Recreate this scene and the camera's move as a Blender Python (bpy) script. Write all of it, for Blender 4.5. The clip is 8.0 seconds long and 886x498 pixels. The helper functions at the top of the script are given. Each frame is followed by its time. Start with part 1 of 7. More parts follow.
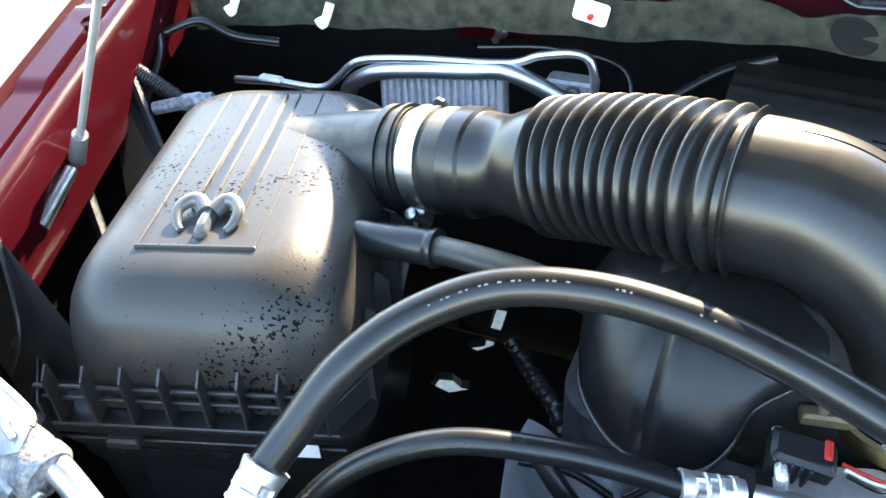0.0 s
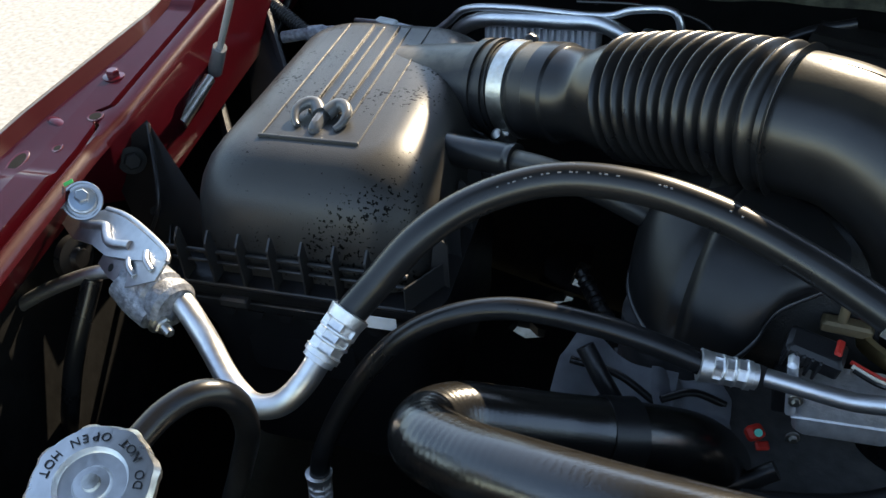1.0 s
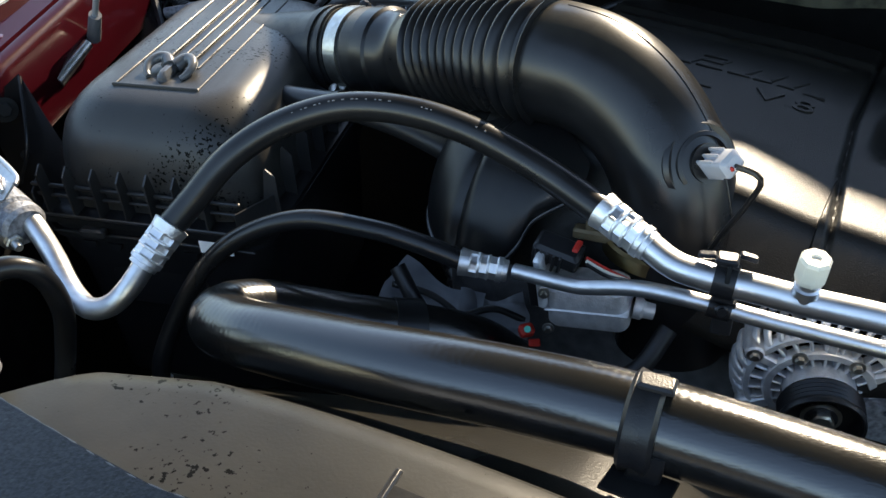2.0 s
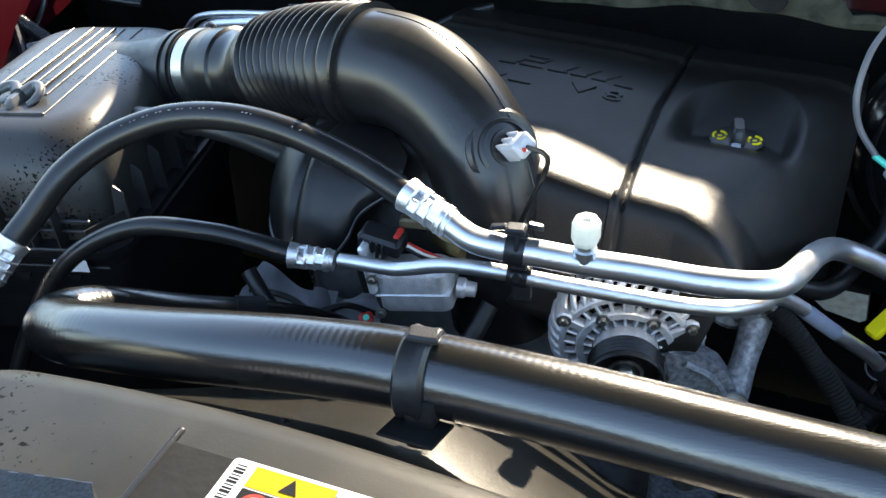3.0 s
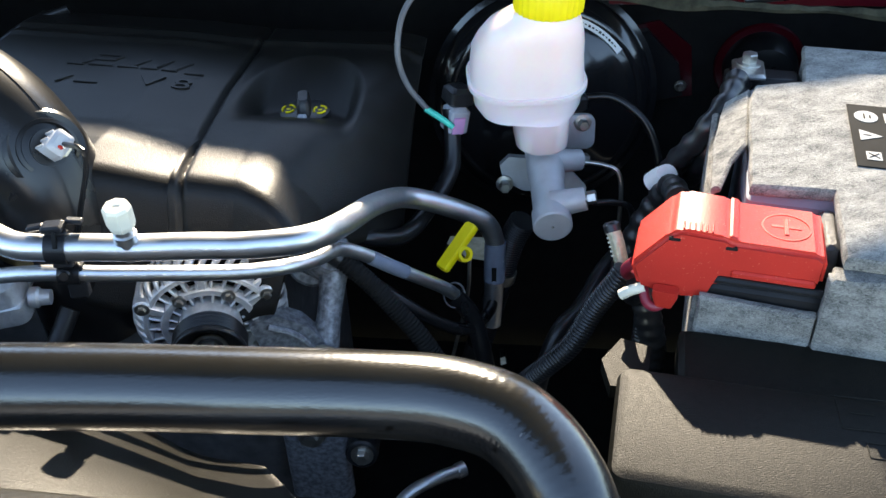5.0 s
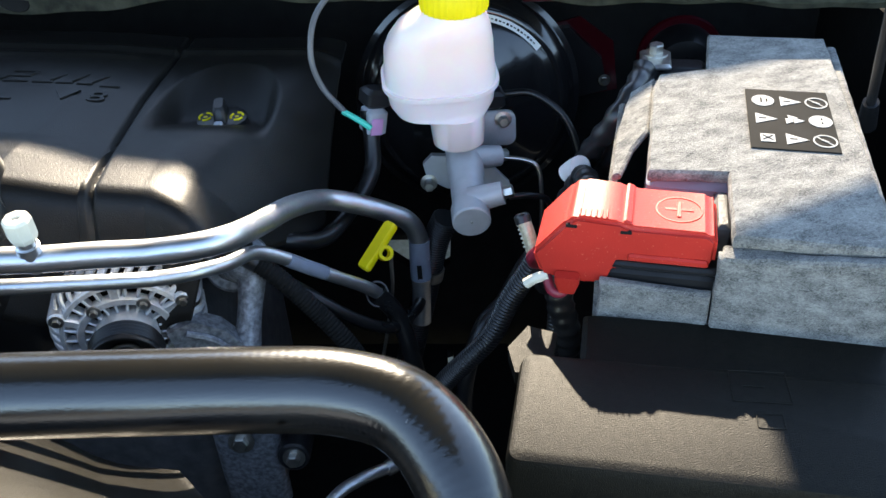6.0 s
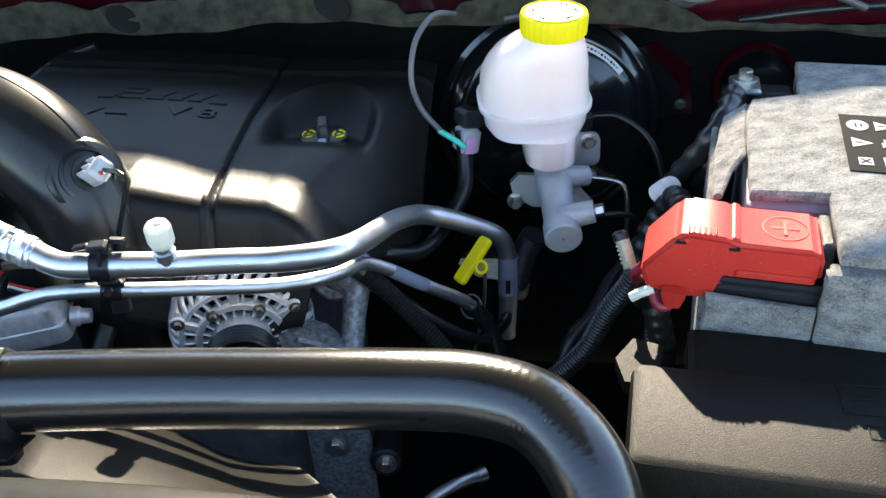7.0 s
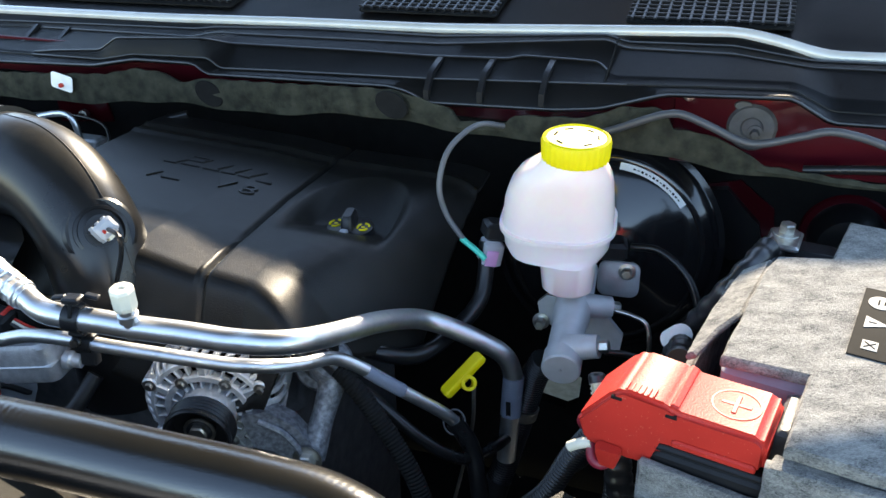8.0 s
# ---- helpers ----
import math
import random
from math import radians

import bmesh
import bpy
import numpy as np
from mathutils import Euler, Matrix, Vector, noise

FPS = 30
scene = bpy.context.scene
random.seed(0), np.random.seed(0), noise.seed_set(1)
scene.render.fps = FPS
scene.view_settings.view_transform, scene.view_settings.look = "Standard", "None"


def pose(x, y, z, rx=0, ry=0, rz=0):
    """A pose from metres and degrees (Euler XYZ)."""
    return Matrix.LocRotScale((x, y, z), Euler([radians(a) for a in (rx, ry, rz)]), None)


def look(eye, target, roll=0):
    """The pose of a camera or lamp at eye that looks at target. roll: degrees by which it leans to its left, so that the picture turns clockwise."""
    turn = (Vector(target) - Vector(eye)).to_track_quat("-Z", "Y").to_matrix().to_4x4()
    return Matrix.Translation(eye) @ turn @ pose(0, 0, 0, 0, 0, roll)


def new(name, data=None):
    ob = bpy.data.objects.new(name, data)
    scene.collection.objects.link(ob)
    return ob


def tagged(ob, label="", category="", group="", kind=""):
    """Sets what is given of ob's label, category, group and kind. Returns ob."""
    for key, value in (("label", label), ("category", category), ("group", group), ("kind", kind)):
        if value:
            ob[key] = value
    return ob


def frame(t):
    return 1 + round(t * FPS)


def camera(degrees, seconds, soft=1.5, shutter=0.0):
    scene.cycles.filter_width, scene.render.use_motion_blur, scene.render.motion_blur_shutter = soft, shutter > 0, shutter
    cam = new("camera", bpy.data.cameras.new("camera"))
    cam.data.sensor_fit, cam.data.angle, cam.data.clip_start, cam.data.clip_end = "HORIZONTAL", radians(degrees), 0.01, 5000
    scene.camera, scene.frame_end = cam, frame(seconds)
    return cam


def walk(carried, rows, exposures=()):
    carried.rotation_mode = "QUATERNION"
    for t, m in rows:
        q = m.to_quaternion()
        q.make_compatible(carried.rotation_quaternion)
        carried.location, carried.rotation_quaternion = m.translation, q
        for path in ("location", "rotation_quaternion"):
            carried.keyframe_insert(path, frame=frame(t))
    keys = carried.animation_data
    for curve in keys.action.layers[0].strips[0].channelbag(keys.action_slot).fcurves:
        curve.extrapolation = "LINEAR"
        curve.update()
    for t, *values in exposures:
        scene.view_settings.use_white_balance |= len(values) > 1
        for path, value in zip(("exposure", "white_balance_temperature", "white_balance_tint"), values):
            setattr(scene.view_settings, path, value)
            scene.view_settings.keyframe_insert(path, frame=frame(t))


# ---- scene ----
cam = camera(54.4, 8.0)
PATH = [
    (0, (0.026, 0.002, 1.43), (-0.068, 1.576, 0.2), -3.8),
    (0.5, (0.023, -0.047, 1.43), (-0.224, 1.508, 0.196), -3.7),
    (1, (0.055, -0.11, 1.43), (-0.27, 1.429, 0.195), -3.6),
    (1.5, (0.128, -0.177, 1.43), (-0.164, 1.379, 0.208), -2.6),
    (1.7, (0.164, -0.194, 1.427), (-0.116, 1.368, 0.21), -2.4),
    (2.8, (0.299, -0.257, 1.413), (0.084, 1.369, 0.268), -4.0),
    (3, (0.313, -0.263, 1.414), (0.169, 1.371, 0.271), -3.6),
    (3.5, (0.351, -0.277, 1.412), (0.351, 1.355, 0.256), -3.5),
    (4, (0.39, -0.289, 1.411), (0.571, 1.332, 0.254), -2.7),
    (4.5, (0.423, -0.301, 1.407), (0.758, 1.294, 0.248), -1.9),
    (5, (0.452, -0.313, 1.406), (0.883, 1.252, 0.238), -2.0),
    (5.2, (0.464, -0.32, 1.406), (0.937, 1.234, 0.24), -2.0),
    (6.3, (0.497, -0.344, 1.402), (0.988, 1.215, 0.249), -3.6),
    (6.5, (0.483, -0.346, 1.405), (0.955, 1.223, 0.258), -3.4),
    (7, (0.429, -0.349, 1.417), (0.864, 1.256, 0.305), -3.6),
    (7.5, (0.483, -0.347, 1.408), (0.802, 1.323, 0.354), -3.4),
    (8, (0.603, -0.359, 1.422), (0.659, 1.415, 0.501), -1.0),
]
walk(cam, [(t, look(eye, target, roll)) for t, eye, target, roll in PATH],
     exposures=[(t, e, k, 10) for t, e, k in ((0, 3.85, 8300), (0.3, 3.38, 8300), (0.7, 2.5, 8300), (1.0, 2.1, 8300), (1.6, 1.82, 8200), (3.0, 2.75, 7700), (4.0, 2.54, 7700), (5.0, 2.48, 7700), (6.5, 2.5, 7700), (7.5, 2.5, 7700), (8.0, 2.42, 7800))])

# ---- light ----
SUN_EL, SUN_AZ = 29.0, 20.0
world = bpy.data.worlds.new("sky")
scene.world = world
world.use_nodes = True
wn = world.node_tree.nodes
sky = wn.new("ShaderNodeTexSky")
sky.sky_type, sky.sun_disc = "NISHITA", False
sky.dust_density, sky.ozone_density = 0.1, 3.0
sky.sun_elevation, sky.sun_rotation = radians(SUN_EL), radians(SUN_AZ)
wn["Background"].inputs[1].default_value = 0.15
world.node_tree.links.new(sky.outputs[0], wn["Background"].inputs[0])
sun = new("sun", bpy.data.lights.new("sun", "SUN"))
sun.data.energy, sun.data.angle, sun.data.color = 3.4, radians(0.6), (1.0, 0.93, 0.82)
toward_sun = Vector((math.sin(radians(SUN_AZ)) * math.cos(radians(SUN_EL)), math.cos(radians(SUN_AZ)) * math.cos(radians(SUN_EL)), math.sin(radians(SUN_EL))))
sun.matrix_world = look(toward_sun * 10, (0, 0, 0))


# ---- materials ----
def mat(name, colour, rough=0.5, metal=0.0, second=None, scale=40.0, amount=0.5, bump=0.0, bump_scale=400.0, coat=0.0, spots=None, spot_scale=90.0, spot_low=0.6, stretch=(1, 1, 1), sub=0.0, sheen=0.0, rough_var=0.0, spec=0.5, spot_spec=None, spot_patch=0.0):
    """A node material: two colours mixed by noise, optional dust spots and fine relief."""
    m = bpy.data.materials.new(name)
    m.use_nodes = True
    n, l = m.node_tree.nodes, m.node_tree.links
    b = n["Principled BSDF"]
    b.inputs["Roughness"].default_value, b.inputs["Metallic"].default_value = rough, metal
    b.inputs["Coat Weight"].default_value, b.inputs["Coat Roughness"].default_value = coat, 0.08
    b.inputs["Subsurface Weight"].default_value, b.inputs["Subsurface Scale"].default_value = sub, 0.01
    b.inputs["Sheen Weight"].default_value, b.inputs["Specular IOR Level"].default_value = sheen, spec
    co = n.new("ShaderNodeTexCoord")
    mp = n.new("ShaderNodeMapping")
    mp.inputs["Scale"].default_value = stretch
    l.new(co.outputs["Object"], mp.inputs[0])
    nz = n.new("ShaderNodeTexNoise")
    nz.inputs["Scale"].default_value, nz.inputs["Detail"].default_value = scale, 6
    l.new(mp.outputs[0], nz.inputs["Vector"])
    ramp = n.new("ShaderNodeMapRange")
    ramp.inputs[1].default_value, ramp.inputs[2].default_value = 0.5 - 0.25 / max(amount, 0.05) * 0.5, 0.5 + 0.25 / max(amount, 0.05) * 0.5
    l.new(nz.outputs[0], ramp.inputs[0])
    mix = n.new("ShaderNodeMix")
    mix.data_type = "RGBA"
    second = second or tuple(c * 1.35 + 0.004 for c in colour)
    mix.inputs[6].default_value, mix.inputs[7].default_value = (*colour, 1), (*second, 1)
    l.new(ramp.outputs[0], mix.inputs[0])
    out = mix.outputs[2]
    if spots:
        sn = n.new("ShaderNodeTexNoise")
        sn.inputs["Scale"].default_value, sn.inputs["Detail"].default_value = spot_scale, 3
        l.new(mp.outputs[0], sn.inputs["Vector"])
        sr = n.new("ShaderNodeMapRange")
        sr.inputs[1].default_value, sr.inputs[2].default_value = spot_low, spot_low + 0.06
        l.new(sn.outputs[0], sr.inputs[0])
        if spot_patch:
            # spots gather in loose patches
            pn = n.new("ShaderNodeTexNoise")
            pn.inputs["Scale"].default_value, pn.inputs["Detail"].default_value = spot_patch, 2
            l.new(co.outputs["Object"], pn.inputs["Vector"])
            pr = n.new("ShaderNodeMapRange")
            pr.inputs[1].default_value, pr.inputs[2].default_value = 0.46, 0.62
            pr.inputs[3].default_value, pr.inputs[4].default_value = spot_low + 0.14, spot_low
            l.new(pn.outputs[0], pr.inputs[0])
            l.new(pr.outputs[0], sr.inputs[1])
            top = n.new("ShaderNodeMath")
            top.inputs[1].default_value = 0.05
            l.new(pr.outputs[0], top.inputs[0])
            l.new(top.outputs[0], sr.inputs[2])
        sm = n.new("ShaderNodeMix")
        sm.data_type = "RGBA"
        l.new(sr.outputs[0], sm.inputs[0])
        l.new(out, sm.inputs[6])
        sm.inputs[7].default_value = (*spots, 1)
        out = sm.outputs[2]
        if spot_spec is not None:
            dull = n.new("ShaderNodeMapRange")
            dull.inputs[3].default_value, dull.inputs[4].default_value = spec, spot_spec
            l.new(sr.outputs[0], dull.inputs[0])
            l.new(dull.outputs[0], b.inputs["Specular IOR Level"])
    l.new(out, b.inputs["Base Color"])
    if rough_var:
        rr = n.new("ShaderNodeMapRange")
        rr.inputs[3].default_value, rr.inputs[4].default_value = rough - rough_var, rough + rough_var
        rn = n.new("ShaderNodeTexNoise")
        rn.inputs["Scale"].default_value, rn.inputs["Detail"].default_value = scale * 0.6, 5
        l.new(mp.outputs[0], rn.inputs["Vector"])
        l.new(rn.outputs[0], rr.inputs[0])
        l.new(rr.outputs[0], b.inputs["Roughness"])
    if bump:
        bn = n.new("ShaderNodeTexNoise")
        bn.inputs["Scale"].default_value, bn.inputs["Detail"].default_value = bump_scale, 4
        l.new(mp.outputs[0], bn.inputs["Vector"])
        bp = n.new("ShaderNodeBump")
        bp.inputs["Strength"].default_value, bp.inputs["Distance"].default_value = bump, 0.001
        l.new(bn.outputs[0], bp.inputs["Height"])
        l.new(bp.outputs[0], b.inputs["Normal"])
    return m



def dust_and_lit_tops(m, colour, low=0.6, high=0.92, scale=60):
    """Tints up-facing faces, broken by noise: settled dust plus a painted sunlit strip."""
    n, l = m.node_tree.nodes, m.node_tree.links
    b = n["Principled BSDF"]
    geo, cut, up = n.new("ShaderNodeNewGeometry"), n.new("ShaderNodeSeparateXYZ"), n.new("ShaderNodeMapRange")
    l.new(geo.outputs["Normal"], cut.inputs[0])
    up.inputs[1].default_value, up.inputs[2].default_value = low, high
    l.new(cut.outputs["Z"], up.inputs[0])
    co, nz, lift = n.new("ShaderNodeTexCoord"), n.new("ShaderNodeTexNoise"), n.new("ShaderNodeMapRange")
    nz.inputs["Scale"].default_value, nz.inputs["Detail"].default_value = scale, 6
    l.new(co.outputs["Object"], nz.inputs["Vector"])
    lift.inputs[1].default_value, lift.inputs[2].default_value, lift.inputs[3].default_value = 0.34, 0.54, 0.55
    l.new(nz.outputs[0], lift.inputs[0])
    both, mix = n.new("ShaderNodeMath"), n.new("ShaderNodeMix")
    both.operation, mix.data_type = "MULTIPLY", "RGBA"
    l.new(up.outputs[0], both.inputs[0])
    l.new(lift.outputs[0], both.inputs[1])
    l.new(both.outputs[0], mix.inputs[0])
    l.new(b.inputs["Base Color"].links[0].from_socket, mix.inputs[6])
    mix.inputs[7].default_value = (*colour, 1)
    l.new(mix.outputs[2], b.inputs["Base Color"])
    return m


PLASTIC = mat("black_plastic", (0.010, 0.010, 0.011), 0.32, bump=0.25, bump_scale=900, rough_var=0.07, spec=0.35)
DUSTY = mat("dusty_black_plastic", (0.024, 0.0232, 0.022), 0.36, second=(0.038, 0.0365, 0.034), scale=14, amount=0.5, bump=0.2, bump_scale=900, spots=(0.003, 0.003, 0.003), spot_scale=300, spot_low=0.555, rough_var=0.05, spec=0.36, spot_spec=0.05, spot_patch=11)
COVER = mat("engine_cover_plastic", (0.008, 0.0076, 0.007), 0.36, second=(0.012, 0.0113, 0.010), bump=0.4, bump_scale=900, rough_var=0.03, spec=0.24)
RUBBER = mat("black_rubber", (0.0065, 0.0065, 0.007), 0.29, bump=0.05, bump_scale=500, rough_var=0.06, spec=0.42)
DUSTRUBBER = dust_and_lit_tops(mat("dusty_rubber", (0.006, 0.006, 0.0068), 0.21, second=(0.011, 0.0108, 0.0105), scale=30, amount=0.7, bump=0.14, bump_scale=600, spots=(0.002, 0.002, 0.002), spot_scale=140, spot_low=0.62, rough_var=0.08, spec=0.95, stretch=(0.6, 1.3, 1.3)), (0.011, 0.010, 0.0078), 0.75, 0.98, 300)
DARK = mat("dark_grime", (0.006, 0.006, 0.006), 0.7, bump=0.4, bump_scale=150, spec=0.14)
# Near-black for the left inner fender panel, standing in for shade on it.
SHADEBLACK = mat("shade_black", (0.004, 0.004, 0.004), 0.85, bump=0.4, bump_scale=120, spec=0.04)
ALU = mat("aluminium_tube", (0.74, 0.75, 0.765), 0.38, 1.0, second=(0.62, 0.63, 0.65), scale=120, bump=0.07, rough_var=0.1, stretch=(0.4, 1.5, 1.5))
CRIMP = mat("crimped_aluminium", (0.88, 0.88, 0.88), 0.45, 1.0, second=(0.72, 0.72, 0.73), scale=200, bump=0.25, bump_scale=500)
CAST = mat("cast_aluminium", (0.80, 0.81, 0.83), 0.42, 0.6, second=(0.6, 0.61, 0.63), scale=130, amount=0.7, bump=0.45, bump_scale=450)
STEEL = mat("zinc_steel", (0.6, 0.6, 0.58), 0.35, 1.0, second=(0.4, 0.38, 0.34), scale=150, bump=0.2)
RED = mat("dark_red_paint", (0.062, 0.0025, 0.007), 0.34, second=(0.048, 0.002, 0.0055), scale=8, coat=0.7, bump=0.02, bump_scale=200, spec=0.12)
def felt_material():
    """Matted grey fibres: pale and dark strands lying mostly one way, in loose clouds."""
    m = mat("grey_felt", (0.05, 0.05, 0.052), 0.95, second=(0.36, 0.35, 0.325), scale=55, amount=0.42, sheen=0.2, spec=0.2)
    n, l = m.node_tree.nodes, m.node_tree.links
    co = n.new("ShaderNodeTexCoord")
    turn = n.new("ShaderNodeMapping")
    turn.inputs["Rotation"].default_value = (0, 0, radians(-25))
    turn.inputs["Scale"].default_value = (0.6, 1.1, 1.3)
    l.new(co.outputs["Object"], turn.inputs[0])
    strands = n.new("ShaderNodeTexNoise")
    strands.inputs["Scale"].default_value, strands.inputs["Detail"].default_value = 420, 8
    strands.inputs["Roughness"].default_value, strands.inputs["Distortion"].default_value = 0.72, 1.6
    l.new(turn.outputs[0], strands.inputs["Vector"])
    clouds = n.new("ShaderNodeTexNoise")
    clouds.inputs["Scale"].default_value, clouds.inputs["Detail"].default_value = 75, 5
    l.new(turn.outputs[0], clouds.inputs["Vector"])
    both = n.new("ShaderNodeMath")
    both.operation = "MULTIPLY_ADD"
    l.new(clouds.outputs[0], both.inputs[0])
    both.inputs[1].default_value = 0.55
    l.new(strands.outputs[0], both.inputs[2])
    level = n.new("ShaderNodeMapRange")
    level.inputs[1].default_value, level.inputs[2].default_value = 0.60, 0.95
    l.new(both.outputs[0], level.inputs[0])
    mixes = [x for x in n if x.bl_idname == "ShaderNodeMix"]
    l.new(level.outputs[0], mixes[0].inputs[0])
    relief = n.new("ShaderNodeBump")
    relief.inputs["Strength"].default_value, relief.inputs["Distance"].default_value = 0.9, 0.002
    l.new(strands.outputs[0], relief.inputs["Height"])
    l.new(relief.outputs[0], n["Principled BSDF"].inputs["Normal"])
    return m


FELT = felt_material()
FOAM = mat("olive_felt_strip", (0.028, 0.03, 0.022), 0.95, second=(0.085, 0.086, 0.062), scale=60, amount=0.7, bump=0.9, bump_scale=300)
REDPLASTIC = mat("red_plastic", (0.55, 0.03, 0.02), 0.5, second=(0.45, 0.024, 0.016), scale=30, bump=0.25, bump_scale=700, spots=(0.62, 0.12, 0.08), spot_scale=520, spot_low=0.66, spec=0.3)
WHITEPLASTIC = mat("milky_plastic", (0.84, 0.70, 0.67), 0.27, second=(0.79, 0.64, 0.62), scale=20, sub=0.45, bump=0.06, bump_scale=80, spec=0.5)
YELLOW = mat("yellow_plastic", (0.8, 0.66, 0.01), 0.45, second=(0.72, 0.56, 0.01), scale=60, spec=0.3)
WHITE = mat("white_print", (0.8, 0.8, 0.78), 0.5)
INK = mat("black_print", (0.010, 0.010, 0.010), 0.75, spec=0.05)
FADEDPRINT = mat("faded_print", (0.11, 0.11, 0.115), 0.6)
GREYPLASTIC = mat("grey_plastic", (0.3, 0.31, 0.34), 0.45, bump=0.2)
LIDPLASTIC = mat("sunbleached_black_plastic", (0.0046, 0.0044, 0.0035), 0.5, second=(0.0097, 0.0088, 0.0062), scale=320, amount=0.6, bump=0.5, bump_scale=1100, spots=(0.0025, 0.0025, 0.002), spot_scale=160, spot_low=0.62, rough_var=0.1, spec=0.18)
MATTING = mat("speckled_foam", (0.010, 0.0105, 0.013), 0.5, second=(0.028, 0.029, 0.034), scale=420, amount=0.8, bump=0.5, bump_scale=500, spec=0.35)
PALETAPE = mat("pale_blue_tape", (0.18, 0.21, 0.27), 0.5, second=(0.13, 0.15, 0.2), scale=60)
BRIGHT = mat("bright_zinc_sheet", (0.5, 0.51, 0.53), 0.4, 1.0, second=(0.38, 0.39, 0.41), scale=110, bump=0.2, bump_scale=300, rough_var=0.08)
DUSTGLOSS = mat("dusty_glossy_plastic", (0.014, 0.0135, 0.013), 0.28, second=(0.045, 0.042, 0.034), scale=9, amount=0.45, bump=0.15, bump_scale=600, spots=(0.08, 0.075, 0.06), spot_scale=420, spot_low=0.72, rough_var=0.06)
WEATHERED = mat("weathered_cast_metal", (0.30, 0.315, 0.345), 0.45, 0.4, second=(0.12, 0.125, 0.14), scale=210, amount=0.8, bump=0.8, bump_scale=420)
PRINTYELLOW = mat("yellow_print", (0.5, 0.3, 0.002), 0.6, second=(0.46, 0.27, 0.002), spec=0.2)
PRINTWHITE = mat("white_label_paper", (0.55, 0.56, 0.57), 0.6, second=(0.52, 0.53, 0.54), spec=0.2)
DUSTLIP = mat("dust_covered_plastic", (0.028, 0.0275, 0.0245), 0.4, second=(0.062, 0.0595, 0.051), scale=16, amount=0.45, bump=0.08, bump_scale=500, spots=(0.006, 0.006, 0.006), spot_scale=230, spot_low=0.57, rough_var=0.06, spec=0.45, spot_spec=0.1, spot_patch=9)
GRIME = mat("grimy_cast_metal", (0.05, 0.05, 0.053), 0.55, 0.2, second=(0.1, 0.1, 0.105), scale=60, amount=0.6, bump=0.5, bump_scale=300)
GLOSSY = mat("glossy_black_plastic", (0.012, 0.012, 0.013), 0.3, bump=0.15, bump_scale=1100, rough_var=0.04, spec=0.6)
DULLGREY = mat("dull_grey_coating", (0.09, 0.09, 0.095), 0.5, bump=0.2)
BOOST = mat("gloss_black_paint", (0.008, 0.008, 0.009), 0.16, coat=0.6, second=(0.012, 0.012, 0.013), scale=20)
CONCRETE = mat("pale_concrete", (0.36, 0.35, 0.325), 0.9, second=(0.2, 0.19, 0.17), scale=45, amount=0.5, bump=0.3, bump_scale=80)
# Tan tops hold dust and the sunlit strip; the shaded front stays black.
DUSTLITNECK = dust_and_lit_tops(mat("dust_and_sunlit_top_plastic", (0.008, 0.008, 0.0085), 0.4, bump=0.15, bump_scale=800, rough_var=0.05, spec=0.4, spots=(0.02, 0.02, 0.02), spot_scale=260, spot_low=0.64), (0.11, 0.096, 0.074), 0.68, 0.92)
DUCTRUBBER = dust_and_lit_tops(mat("dust_and_sunlit_top_rubber", (0.0065, 0.0065, 0.007), 0.29, bump=0.06, bump_scale=500, rough_var=0.06, spec=0.45), (0.03, 0.027, 0.022), 0.75, 0.98, 90)
GREEN = mat("green_sleeve", (0.02, 0.5, 0.38), 0.4)
IVORY = mat("ivory_plastic", (0.62, 0.58, 0.48), 0.45, bump=0.1)
BADGE = mat("grey_badge_plastic", (0.06, 0.062, 0.064), 0.3, second=(0.09, 0.092, 0.095), scale=60, bump=0.1, spec=0.6)
RIBPLASTIC = mat("bare_black_plastic", (0.02, 0.02, 0.0205), 0.42, second=(0.03, 0.03, 0.031), scale=30, bump=0.2, spec=0.6)
PRINTPALE = mat("pale_grey_print", (0.42, 0.42, 0.41), 0.6, second=(0.3, 0.3, 0.3), scale=300, amount=0.6, spec=0.2)
# Pale base paints the bright glint along the rubber seal.
SEAL = mat("glint_pale_rubber", (0.5, 0.5, 0.48), 0.2, coat=1.0, second=(0.4, 0.4, 0.38), scale=30, spec=0.8)
COWL = mat("satin_black_cowl_plastic", (0.009, 0.009, 0.0095), 0.36, second=(0.014, 0.0138, 0.014), scale=25, bump=0.3, bump_scale=900, rough_var=0.05, spec=0.26)
GREYHOSE = mat("grey_rubber", (0.045, 0.046, 0.05), 0.4, bump=0.1)
MATTECAST = mat("matte_cast_aluminium", (0.5, 0.51, 0.525), 0.5, 0.25, second=(0.42, 0.43, 0.44), scale=70, bump=0.2, bump_scale=500)
PALESHEET = mat("milky_grey_sheet", (0.38, 0.4, 0.43), 0.5, second=(0.25, 0.26, 0.28), scale=40, bump=0.1)
CABLERED = mat("dull_red_insulation", (0.26, 0.02, 0.04), 0.4, second=(0.2, 0.015, 0.03), scale=60)
# Unseen windscreen, made matte black so it mirrors no sky into the bay.
GLASS = mat("unreflecting_black", (0.006, 0.006, 0.007), 0.9, spec=0.1, bump=0.2)


